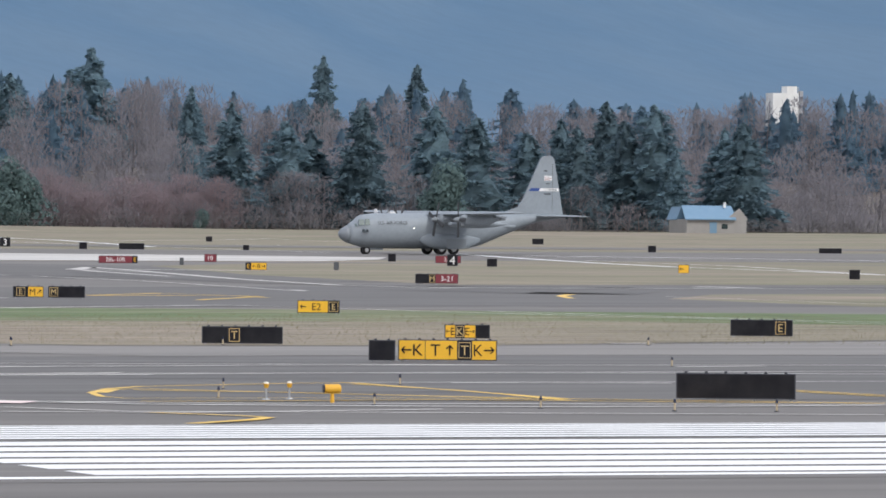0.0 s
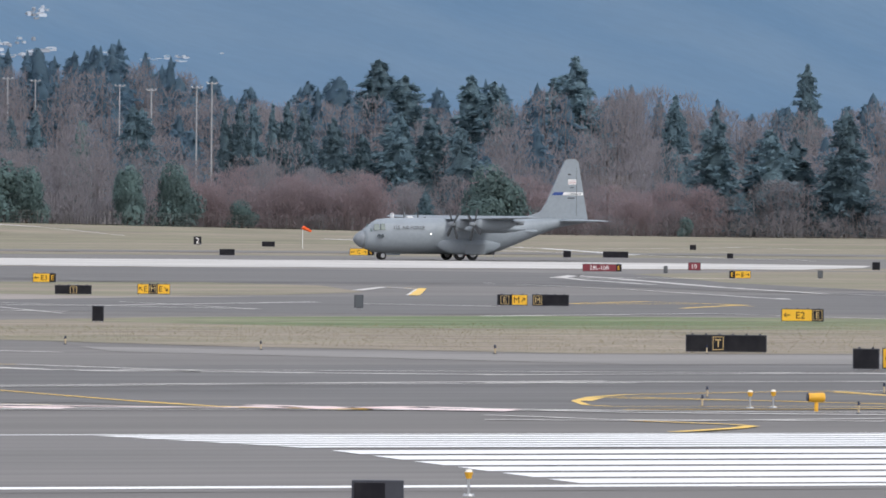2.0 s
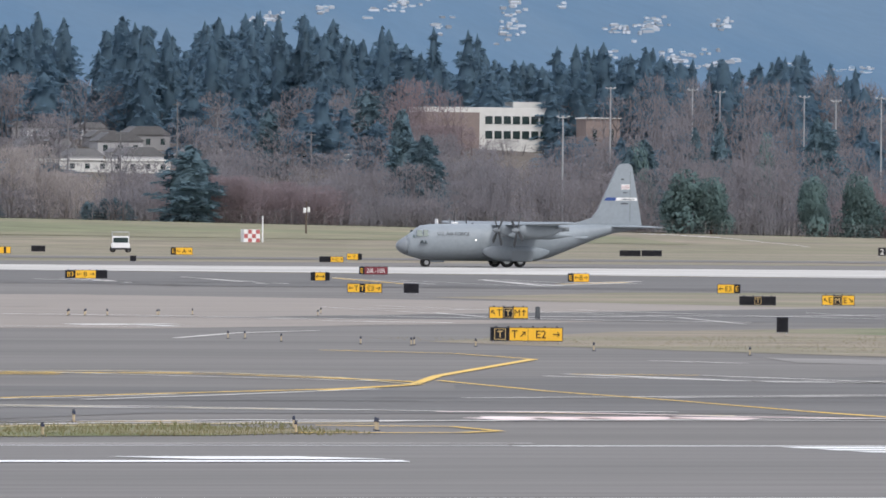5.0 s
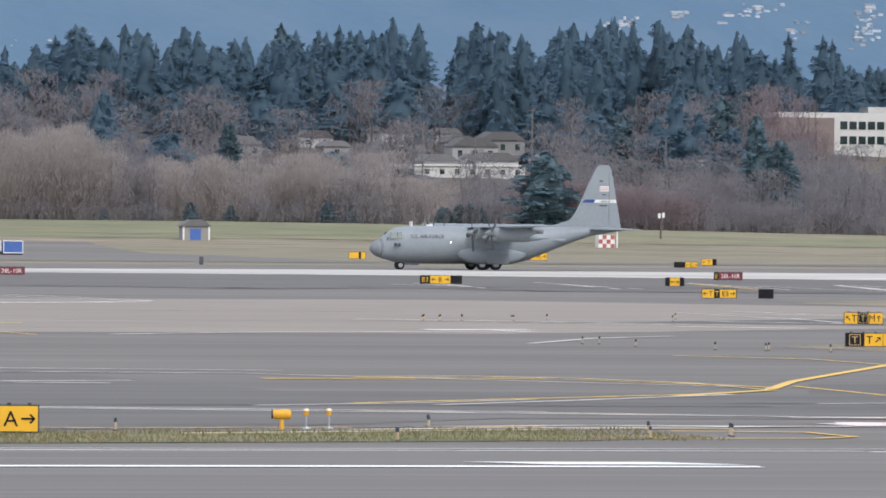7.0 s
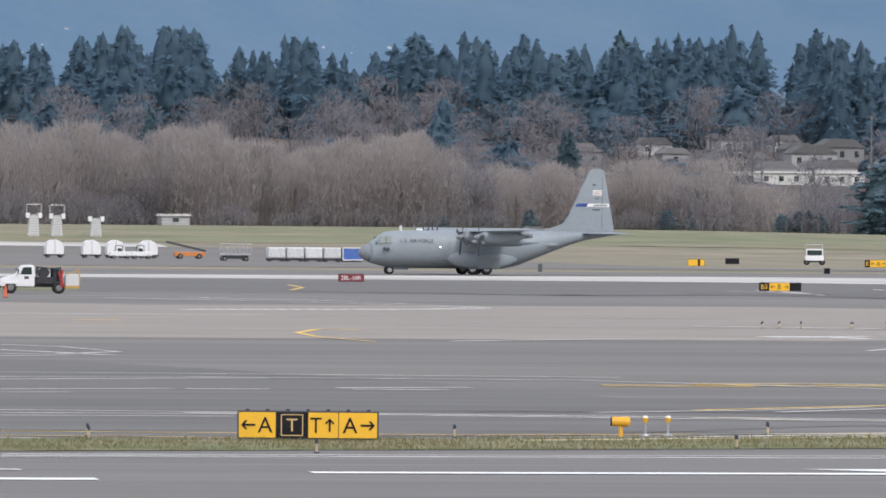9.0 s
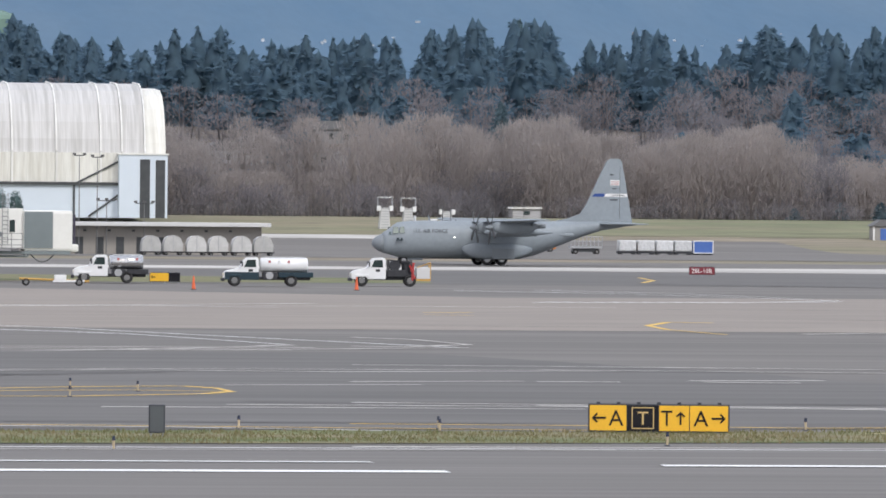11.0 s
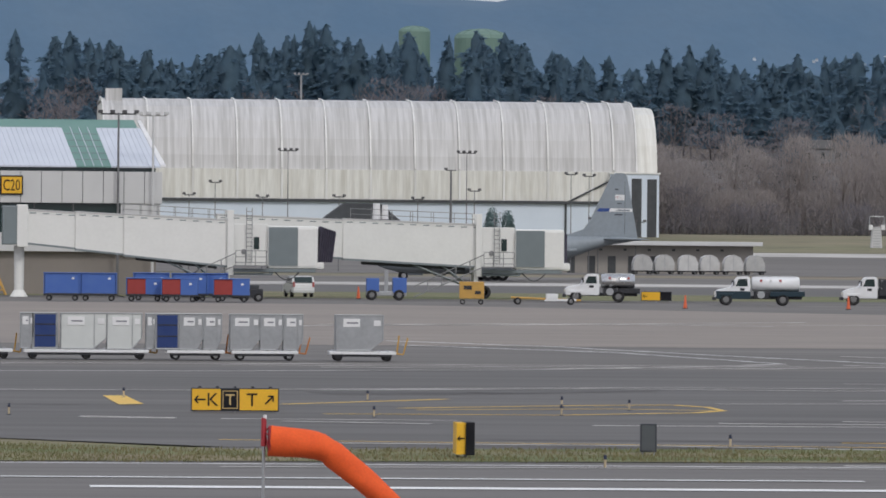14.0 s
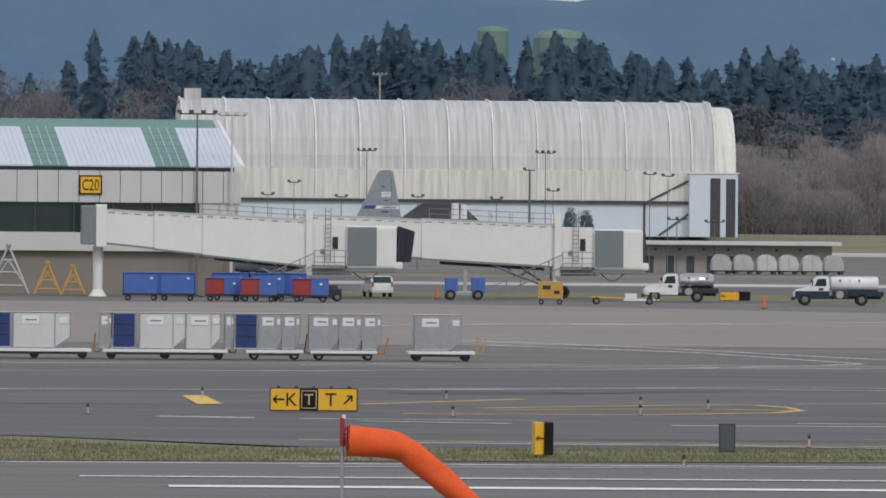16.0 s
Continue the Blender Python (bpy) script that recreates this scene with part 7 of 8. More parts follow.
# azimuth, slope, half width in degrees, half height in slope, houses
for az0, sl0, wide, tall, count in ((14.67, .02526, .05, .0004, 8), (15.18, .02576, .16, .0004, 14), (14.25, .02397, .13, .0006, 14), (16.02, .0239, .1, .0011, 24),
                                    (15.53, .02325, .05, .0005, 6), (16.41, .02623, .05, .0003, 5), (17.04, .02368, .12, .0006, 24), (17.55, .0241, .06, .0004, 10),
                                    (16.78, .02293, .1, .0003, 9), (17.23, .01943, .16, .0005, 26), (17.46, .01853, .16, .0003, 14), (16.72, .01935, .08, .0005, 9),
                                    (18.0, .0181, .1, .0003, 8), (18.5, .01796, .2, .0003, 12), (7.3, .0205, .6, .001, 8), (10.0, .021, .9, .001, 9)):
    for k in range(int(count * 1.35)):
        az = az0 + wide * rs.gauss(0, 0.6)
        x, y, z = hill_point(az, sl0 + 1.7 * tall * (rs.gauss(0, 0.6) + 0.6 * (az - az0) / wide))
        w = rs.uniform(0.9, 2.8) if rs.random() < 0.85 else rs.uniform(3, 6)
        h = rs.uniform(0.6, 1.5)
        t = thing("hillside_house", pose(x, y, z - 0.2), "tiny pale house on the distant hillside", "house", "hillside houses")
        part("wall", boxed(-w / 2, w / 2, 0, 3, -1, h), HILL_HOUSE, t)
        part("roof", prism([(-w / 2, h), (w / 2, h), (w / 4, h + 0.6), (-w / 4, h + 0.6)], 0, 3), HILL_HOUSE if k % 3 else BLUE_ROOF, t)

# ---- far airfield: fence, carts, stairs ----
FENCE_WIRE = material("dull_fence_wire", (0.2, 0.2, 0.2), 0.7)
fence = thing("airfield_fence", pose(0, 0, 0), "grey chain-link fence along the airfield edge", "fence")
pts_f = [Vector((1312 * math.tan(radians(-2 + 0.12 * i)), 1312, 0)) for i in range(245)]
bm = bmesh.new()
for i, p in enumerate(pts_f):
    z = ground_z(p.x, p.y)
    rod(bm, (p.x, p.y, z - 0.1), (p.x, p.y, z + 2.2), 0.04, n=4)
part("fence_post", bm, FENCE_WIRE, fence)["kind"] = "stuff"
part("wire", rods([((a.x, a.y, ground_z(a.x, a.y) + h), (b.x, b.y, ground_z(b.x, b.y) + h)) for a, b in zip(pts_f, pts_f[1:]) for h in (0.3, 0.8, 1.3, 1.8, 2.2)], 0.018, 3), FENCE_WIRE, fence)["kind"] = "stuff"


def passenger_stairs(x, y, top, hoop):
    z = ground_z(x, y)
    t = thing("passenger_stairs", pose(x, y, z), "white mobile passenger stairs with an open top frame", "stairs", "passenger stairs")
    h = top - z
    hh = h - (1.6 if hoop else 0.4)
    part("stair_flight", prism([(-0.85, 0), (0.85, 0), (0.62, hh), (-0.62, hh)], -0.3, 1.6), WALL_PANEL, t)
    part("wing_panel", boxed(-1.25, -0.7, -0.4, 0.5, hh - 0.5, hh + 0.3), MARK_WHITE, t)
    part("wing_panel", boxed(0.7, 1.25, -0.4, 0.5, hh - 0.5, hh + 0.3), MARK_WHITE, t)
    if hoop:
        part("top_frame", rods([((-1.15, 0, hh), (-1.15, 0, h)), ((1.15, 0, hh), (1.15, 0, h)), ((-1.15, 0, h), (1.15, 0, h))], 0.09), GALV, t)
    for k in range(8):
        part("tread", boxed(-0.6, 0.6, -0.36, -0.3, hh * (k + 0.5) / 8, hh * (k + 0.5) / 8 + 0.1), GALV, t)


for x, top, hoop in ((163.8, 7.8, 1), (167.5, 7.7, 1), (173.7, 6.1, 0)):
    passenger_stairs(x, 1235, top, hoop)
for x, y in ((161.0, 1120), (164.2, 1121)):
    t = thing("white_tug", pose(x, y, ground_z(x, y)), "small white ramp tug beside parked carts", "tug", "ramp tugs")
    part("body", boxed(-1.5, 1.5, -0.8, 0.8, 0.4, 1.05, bevel=0.08), WHITE_PAINT, t)
    part("cab_frame", rods([((-0.9, -0.7, 1.0), (-0.7, -0.7, 1.9)), ((0.3, -0.7, 1.0), (0.3, -0.7, 1.9)), ((-0.7, -0.7, 1.9), (0.3, -0.7, 1.9))], 0.06), DARK_STEEL, t)
    part("seat", boxed(-0.3, 0.2, -0.4, 0.4, 1.05, 1.5, bevel=0.05), CHASSIS, t)
    wheels(t, [(-1.0, -0.7), (1.0, -0.7), (-1.0, 0.7), (1.0, 0.7)], 0.35, 0.2)
for x in (153.5, 158.9, 162.4, 167.2):
    covered_cart(x, 1135, 1.05, "white rounded cart parked beside the far taxiway", WHITE_PAINT)
belt = thing("belt_loader", pose(172.5, 1130, ground_z(172, 1130)), "orange belt loader with a raised dark belt", "belt loader")
part("chassis", boxed(-2.2, 2.2, -0.9, 0.9, 0.4, 1.0, bevel=0.05), ORANGE_PAINT, belt)
part("belt", prism([(-3.4, 2.3), (-3.3, 2.6), (2.4, 1.3), (2.4, 1.0)], -0.5, 0.5), DARK_STEEL, belt)
wheels(belt, [(-1.4, -0.8), (1.4, -0.8), (-1.4, 0.8), (1.4, 0.8)], 0.4, 0.25)
load = thing("cargo_loader", pose(172.0, 1085, ground_z(172, 1085)), "grey cargo loader with railings", "loader")
part("platform", boxed(-2.2, 2.2, -1.2, 1.2, 0.8, 1.1), GALV, load)
part("rail", rods([((-2.2 + 0.55 * k, -1.2, 1.1), (-2.2 + 0.55 * k, -1.2, 2.4)) for k in range(9)] + [((-2.2, -1.2, 2.4), (2.2, -1.2, 2.4)), ((-2.2, -1.2, 1.8), (2.2, -1.2, 1.8))], 0.05), GALV, load)
part("lift", boxed(-1.8, 1.8, -0.9, 0.9, 0.3, 0.8), DARK_STEEL, load)
wheels(load, [(-1.5, -1.0), (1.5, -1.0), (-1.5, 1.0), (1.5, 1.0)], 0.35, 0.25)
WRAP = material("crumpled_clear_plastic_wrap", (0.5, 0.51, 0.52), 0.3, spots=(0.66, 0.67, 0.68), scale=2.5, fine=0.15, fine_scale=6, bump=0.6, per_object=0.15)
for k in range(4):
    t = thing("wrapped_pallet", pose(177.0 + 2.6 * k, 1080, ground_z(178, 1080)), "plastic-wrapped pale cargo pallet on a dolly", "pallet", "wrapped pallets")
    part("load", boxed(-1.2, 1.2, -1.1, 1.1, 0.5, 2.0, bevel=0.2), WRAP, t)
    part("dolly", boxed(-1.25, 1.25, -1.1, 1.1, 0.2, 0.48), CHASSIS, t)
    wheels(t, [(-0.9, -0.9), (0.9, -0.9), (-0.9, 0.9), (0.9, 0.9)], 0.2, 0.15)
t = thing("blue_container", pose(187.6, 1080, ground_z(187, 1080)), "blue container with a white frame", "container")
part("panel", boxed(-1.3, 1.3, -1, 1, 0.3, 1.9), CART_BLUE, t)
part("frame", rods([((-1.35, -1.02, 0.3), (-1.35, -1.02, 1.95)), ((1.35, -1.02, 0.3), (1.35, -1.02, 1.95)), ((-1.35, -1.02, 1.95), (1.35, -1.02, 1.95)), ((-1.35, -1.02, 0.3), (1.35, -1.02, 0.3))], 0.08), MARK_WHITE, t)
part("skid", boxed(-1.3, 1.3, -0.9, 0.9, 0, 0.3), CHASSIS, t)
service = thing("service_truck", pose(257, 1095, ground_z(257, 1095), 0, 0, -12), "white service truck seen from the front", "truck")
bm = boxed(-1.3, 1.3, 0, 4.5, 0.5, 1.3, bevel=0.12)
part("body", bm, WHITE_PAINT, service)
part("cab", boxed(-1.2, 1.2, 0.6, 2.2, 1.3, 2.3, bevel=0.12), WHITE_PAINT, service)
part("windscreen", boxed(-1.05, 1.05, 0.54, 0.62, 1.4, 2.1), DARK_GLASS, service)
part("bumper", boxed(-1.35, 1.35, -0.1, 0.1, 0.4, 0.65), CHASSIS, service)
part("rack", rods([((-1.2, 2.4, 2.2), (-1.2, 2.4, 2.9)), ((1.2, 2.4, 2.2), (1.2, 2.4, 2.9)), ((-1.2, 2.4, 2.9), (1.2, 2.4, 2.9))], 0.06), GALV, service)
wheels(service, [(-1.1, 0.9), (1.1, 0.9), (-1.1, 3.6), (1.1, 3.6)], 0.42, 0.3)
sub = thing("equipment_hut", pose(239.3, 1210, ground_z(239.3, 1210) - 0.1), "small grey equipment hut with a blue door", "hut")
part("wall", boxed(-2.1, 2.1, 0, 3.5, -0.2, 2.3), HUT_WALL, sub)
part("roof", prism([(-2.45, 2.3), (2.45, 2.3), (0.9, 3.3), (-0.9, 3.3)], -0.3, 3.8), ROOF_GREY, sub)
part("door", boxed(-1.0, 0.7, -0.06, 0.03, 0, 1.9), CART_BLUE, sub)
part("corner_post", boxed(-2.16, -1.9, -0.05, 0.1, -0.2, 2.3), MARK_WHITE, sub)
part("corner_post", boxed(1.9, 2.16, -0.05, 0.1, -0.2, 2.3), MARK_WHITE, sub)
chk = thing("checkered_shelter", pose(302.7, 1200, ground_z(302.7, 1200) - 0.1), "small red and white checkered equipment shelter", "shelter")
part("box", boxed(-1.3, 1.3, 0, 2, 0, 2.1), MARK_WHITE, chk)
for k in range(4):
    for j in range(3):
        if (k + j) % 2:
            part("red_square", boxed(-1.28 + 0.64 * k, -0.66 + 0.64 * k, -0.03, 0.005, 0.05 + 0.68 * j, 0.7 + 0.68 * j), MARK_RED, chk)
pw = thing("marker_pole", pose(304.4, 1200, ground_z(304.4, 1200)), "white pole beside the shelter", "pole")
part("shaft", rod(bmesh.new(), (0, 0, -0.1), (0, 0, 4.1), 0.14, 0.12), MARK_WHITE, pw)
pp = thing("utility_pole", pose(321.8, 1240, ground_z(321.8, 1240)), "dark utility pole with pale transformers", "utility pole")
part("shaft", rod(bmesh.new(), (0, 0, -0.2), (0, 0, 5.2), 0.16, 0.12), BARK, pp)
part("transformer", boxed(-0.5, -0.1, -0.3, 0.1, 3.4, 4.2), MARK_WHITE, pp)
part("transformer", boxed(0.15, 0.55, -0.3, 0.1, 3.5, 4.3), MARK_WHITE, pp)
nb = thing("airfield_sign", pose(55.0, 150.8, 0, 0, 0, -20), "dark grey back of a sign near the runway edge", "sign", "airfield signs")
part("housing", boxed(-0.53, 0.53, -0.16, 0.16, 0.1, 0.72, bevel=0.02), SIGN_FRAME, nb)
part("back_panel", boxed(-0.48, 0.15, -0.175, -0.158, 0.15, 0.67), SIGN_BLACK, nb)
part("leg", boxed(-0.4, -0.34, -0.03, 0.03, 0, 0.14), GALV, nb)
part("leg", boxed(0.34, 0.4, -0.03, 0.03, 0, 0.14), GALV, nb)
fs = thing("far_windsock", pose(382, 1080, ground_z(382, 1080)), "small far orange-red windsock on a pole", "windsock")
part("pole", rod(bmesh.new(), (0, 0, 0), (0, 0, 3.0), 0.05), MARK_WHITE, fs)
part("sleeve", rod(bmesh.new(), (0, 0, 3.0), (1.3, 0, 2.4), 0.3, 0.15, 10), ORANGE, fs)
es = thing("airfield_sign", pose(16.9, 210.2, 0, 0, 0, 0), "end-on yellow and black airfield sign", "sign", "airfield signs")
part("housing", boxed(-0.02, 0.22, -0.2, 1.2, 0.1, 0.98, bevel=0.02), SIGN_BLACK, es)
part("panel", boxed(-0.26, -0.02, -0.1, 1.1, 0.12, 0.96), SIGN_YELLOW, es)
arrow(0.2, 180, SIGN_BLACK, es, -0.14, -0.105, 0.55)
part("leg", boxed(-0.05, 0.05, 0.2, 0.3, 0, 0.12), GALV, es)


# ---- trees ----
LITTER = material("brown_woodland_floor", (0.13, 0.105, 0.088), 1.0, spots=(0.085, 0.08, 0.06), scale=0.08, fine=0.3, fine_scale=0.7, per_object=-1)
sheet("woodland_floor", [-120 + 40 * i for i in range(36)], [1317, 1345, 1380] + [1410 + 45 * i for i in range(14)] + [2200, 2500], lambda x, y: ground_z(x, y) + 0.15, LITTER, "brown leaf-littered woodland floor beneath the trees", "woodland")
# far firs carry distance haze in their base colour, paler and bluer
FAR_FIR = material("haze_tinted_fir_foliage", (0.145, 0.235, 0.31), 1.0, spots=(0.165, 0.25, 0.31), scale=0.08, fine=0.12, fine_scale=0.5, per_object=-1, leafy=0.65)


def fir_crown(seed, height, spread, boughs, sprays, size, cut=0.05, blunt=0.72):
    """The crown of a conifer as arrays: ragged boughs of many small sprays round a lumpy core."""
    rnd = np.random.RandomState(seed)
    lean = rnd.uniform(0, 6.28)

    def reach(f):
        return spread * (1 - f) ** blunt * np.minimum(1.0, 0.6 + 2.2 * f) * (1 + 0.16 * np.sin(f * 11 + seed) * (1 - f)) + 0.15

    n = boughs * sprays
    bf = 1 - rnd.random_sample(boughs) ** 0.8
    ba = 2.4 * np.arange(boughs) + rnd.uniform(-0.7, 0.7, boughs)
    br = reach(bf) * rnd.uniform(0.6, 1.22, boughs) * (1 + 0.14 * np.cos(ba - lean))
    f, a, r = (np.repeat(q, sprays) for q in (bf, ba, br))
    u = 0.45 + 0.62 * rnd.random_sample(n)
    side = rnd.normal(0, 0.2, n) * r * (1.15 - 0.6 * u)
    ca, sa = np.cos(a), np.sin(a)
    z = height * (cut + (0.97 - cut) * f) + r * u * (0.45 * f - 0.12 - 0.28 * u) + rnd.normal(0, 0.012 * height, n)
    p = np.stack([ca * r * u - sa * side, sa * r * u + ca * side, z], 1)
    d = np.stack([ca, sa, np.full(n, -0.35)], 1) + rnd.normal(0, 0.5, (n, 3))
    d /= np.linalg.norm(d, axis=1)[:, None]
    w = np.cross(d, rnd.normal(0, 1, (n, 3)))
    w /= np.linalg.norm(w, axis=1)[:, None]
    length = (size * rnd.uniform(0.6, 1.3, n) * (1 - 0.35 * f))[:, None]
    v = np.empty((n, 3, 3))
    v[:, 0] = p - d * length * 0.4 + w * length * 0.34
    v[:, 1] = p - d * length * 0.4 - w * length * 0.34
    v[:, 2] = p + d * length * 0.7
    v = v.reshape(-1, 3)
    tri = np.arange(3 * n).reshape(-1, 3)
    rings, sides = 11, 8
    core = []
    for k in range(rings):
        g = k / (rings - 1)
        for i in range(sides):
            b = 6.2832 * (i + 0.5 * (k % 2)) / sides
            q = 0.6 * float(reach(np.float64(g))) * (1 + 0.2 * math.sin(9 * g + 2 * b + seed)) * rnd.uniform(0.72, 1.22) if k < rings - 1 else 0.03
            core.append((q * math.cos(b), q * math.sin(b), height * (cut + (0.995 - cut) * g) - 0.22 * q + rnd.uniform(-0.02, 0.02) * height * (k < rings - 1)))
    base = len(v)
    quads = []
    for k in range(rings - 1):
        for i in range(sides):
            i1 = (i + 1) % sides
            p0, p1, p2, p3 = (base + k * sides + i, base + k * sides + i1, base + (k + 1) * sides + i1, base + (k + 1) * sides + i)
            quads += [(p0, p1, p2), (p0, p2, p3)]
    return np.concatenate([v, np.array(core)]), np.concatenate([tri, np.array(quads)])


def array_part(name, va, mat, parent):
    """Links vertex and triangle arrays as one mesh under a thing."""
    me = bpy.data.meshes.new(name)
    me.from_pydata(va[0].tolist(), [], va[1].tolist())
    me.materials.append(mat)
    ob = new(name, me)
    ob.parent = parent
    return ob


def bare_mesh(seed, height, spread, twigs=900, low=0.0, fine=1.0):
    """The crown of a leafless tree: limbs and a dense haze of fine upright twigs."""
    rnd = random.Random(seed)
    bm = bmesh.new()
    for i in range(8):
        a = rnd.uniform(0, 6.28)
        z0 = height * rnd.uniform(0.05, 0.5)
        d = spread * rnd.uniform(0.3, 0.75)
        rod(bm, (0, 0, z0), (d * math.cos(a), d * math.sin(a), z0 + height * rnd.uniform(0.25, 0.45)), 0.09, 0.02, 3)
    for i in range(4):
        a, b = rnd.uniform(0, 6.28), rnd.uniform(0, 6.28)
        d = spread * rnd.uniform(0.1, 0.6)
        rod(bm, (d * math.cos(a), d * math.sin(a), 0), (d * math.cos(a) + 0.6 * math.cos(b), d * math.sin(a) + 0.6 * math.sin(b), height * rnd.uniform(0.75, 0.97)), 0.13, 0.03, 3)
    for i in range(twigs):
        f = low + (1 - low) * rnd.random() ** 0.85
        a = rnd.uniform(0, 6.28)
        env = math.sin(math.pi * min(1, 0.2 + 0.75 * f)) ** 0.6
        r = spread * env * math.sqrt(rnd.random()) * rnd.uniform(0.8, 1.15)
        z = height * (0.02 + 0.92 * f)
        p = Vector((r * math.cos(a), r * math.sin(a), z))
        c = rnd.uniform(0, 6.28)
        out = rnd.uniform(0.0, 0.9)
        d = Vector((math.cos(c) * out, math.sin(c) * out, rnd.uniform(0.25, 1.1))) * rnd.uniform(0.6, 1.7)
        b = rnd.uniform(0, 6.28)
        w = Vector((math.cos(b), math.sin(b), 0)) * rnd.uniform(0.04, 0.11) * fine
        bm.faces.new([bm.verts.new(q) for q in (p - w, p + w, p + d)])
    return bm


def shrub_mesh(seed):
    """A round evergreen crown of many small leaf clumps, of unit radius."""
    rnd = random.Random(seed)
    bm = bmesh.new()
    lobes = [(Vector(((1 - 0.09 * i) * rnd.uniform(-0.6, 0.6), (1 - 0.09 * i) * rnd.uniform(-0.6, 0.6), 0.3 + 0.125 * i)), rnd.uniform(0.38, 0.55)) for i in range(9)]
    for i in range(3000):
        c, r = lobes[rnd.randrange(9)]
        n = Vector((rnd.gauss(0, 1), rnd.gauss(0, 1), rnd.gauss(0, 1))).normalized()
        p = c + n * r * rnd.uniform(0.75, 1.05)
        if p.z < 0.02:
            continue
        u = n.orthogonal().normalized() * rnd.uniform(0.03, 0.065)
        v = n.cross(u)
        bm.faces.new([bm.verts.new(q) for q in (p - u + n * rnd.uniform(-.03, .03), p + u * 0.6 + v, p + u * 0.6 - v + n * rnd.uniform(-.04, .04))])
    return bm


fir_kinds = []


def fir_tree(x, y, top, half):
    """A fir with its tip at height top and that half width, standing on the ground."""
    z = ground_z(x, y)
    if not fir_kinds:
        for s in range(5):
            t = thing("fir_tree", pose(x, y, z), "tall fir at the airfield edge, tinted blue with haze", "tree", "fir trees")
            part("trunk", rod(bmesh.new(), (0, 0, -1), (0, 0, 20), 0.4, 0.08, 7), BARK, t)
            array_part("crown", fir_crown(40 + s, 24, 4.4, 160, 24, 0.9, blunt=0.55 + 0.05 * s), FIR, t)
            fir_kinds.append([t, 0])
    k = int(x * 7 + y) % 5
    h = (top - z + 0.3) / 24
    w = half * 1.75 / 4.4
    m = pose(x, y, z - 0.3, 0, 0, (x * 37) % 360)
    base, used = fir_kinds[k]
    ob = base if not used else copy_thing(base, m)
    fir_kinds[k][1] = 1
    ob.matrix_basis = m @ Matrix.Diagonal((w, w, h, 1))


shrub_kinds = []


def evergreen_shrub(x, y, top, half):
    if 1316 < y < 1350:
        x, y, half = x * 1316 / y, 1316, half * 1.2
    z = ground_z(x, y)
    if not shrub_kinds:
        for s in range(3):
            t = thing("evergreen_tree", pose(x, y, z), "round dark evergreen tree in the thicket", "tree", "evergreen trees")
            part("trunk", rod(bmesh.new(), (0, 0, -0.1), (0, 0, 0.9), 0.06, 0.03, 6), BARK, t)
            part("crown", shrub_mesh(70 + s), SHRUB, t)
            shrub_kinds.append([t, 0])
    k = int(x * 3 + y) % 3
    m = pose(x, y, z - 0.2, 0, 0, (x * 53) % 360) 
    base, used = shrub_kinds[k]
    ob = base if not used else copy_thing(base, m)
    shrub_kinds[k][1] = 1
    ob.matrix_basis = m @ Matrix.Diagonal((half, half, (top - z + 0.2) / 1.75, 1))


for place in [(552, 1335, 24.2, 4.1), (565, 1340, 20.8, 4.4), (572, 1345, 19.6, 4.2), (578, 1335, 24.8, 3.9), (597, 1345, 24.4, 4.8), (601, 1335, 22.2, 4.4), (616, 1345, 19.5, 4.2), (632, 1365, 22.3, 3.9), (624, 1340, 20.8, 3.6), (644, 1370, 25.9, 4.3), (636, 1345, 22.0, 3.8), (640, 1340, 24.9, 4.7), (639, 1330, 17.4, 2.7), (657, 1345, 20.5, 4.1), (656, 1335, 21.9, 4.3), (707, 1800, 43.1, 6.2), (611, 1500, 28.6, 2.8), (790, 1850, 43.2, 3.4), (816, 1850, 41.6, 3.2), (512, 1430, 23.1, 2.8)]:
    fir_tree(*place)
for place in [(516, 1425, 20.2, 2.8), (522, 1420, 24.2, 3.5), (530, 1425, 23.8, 3.7), (527, 1400, 20.9, 3.6), (507, 1480, 25.3, 1.8), (510, 1480, 26.2, 1.9), (513, 1480, 26.7, 1.9), (517, 1480, 26.3, 1.9), (520, 1480, 26.8, 2.0), (520, 1470, 25.8, 2.0), (642, 1700, 36.4, 5.7), (644, 1690, 35.0, 5.4), (727, 1850, 44.1, 6.0), (717, 1840, 38.5, 5.6), (656, 1800, 41.9, 6.0), (655, 1780, 37.5, 5.4), (652, 1600, 31.0, 3.0), (490, 1320, 8.9, 1.3), (389, 1430, 25.2, 2.5), (391, 1420, 20.6, 3.2)]:
    fir_tree(*place)
for place in [(510, 1425, 22.6, 2.8), (469, 1500, 23.5, 2.2), (474, 1500, 24.7, 2.2), (525, 1430, 23.6, 4.4), (534, 1420, 21.4, 4.1), (501, 1520, 26.3, 3.0), (503, 1520, 25.8, 3.0), (425, 1400, 18.5, 2.9), (431, 1410, 20.2, 2.9), (320.8, 1314.5, 17.2, 4.2), (390, 1430, 25.3, 2.5), (393, 1425, 20.7, 3.4), (310, 1325, 8.3, 1.0), (308, 1325, 8.1, 1.0), (306, 1325, 7.3, 0.9), (312, 1325, 7.6, 1.0), (407, 1600, 27.6, 3.1), (455, 1700, 33.0, 3.8), (254, 1325, 7.7, 0.9), (261, 1325, 7.9, 1.1)]:
    fir_tree(*place)
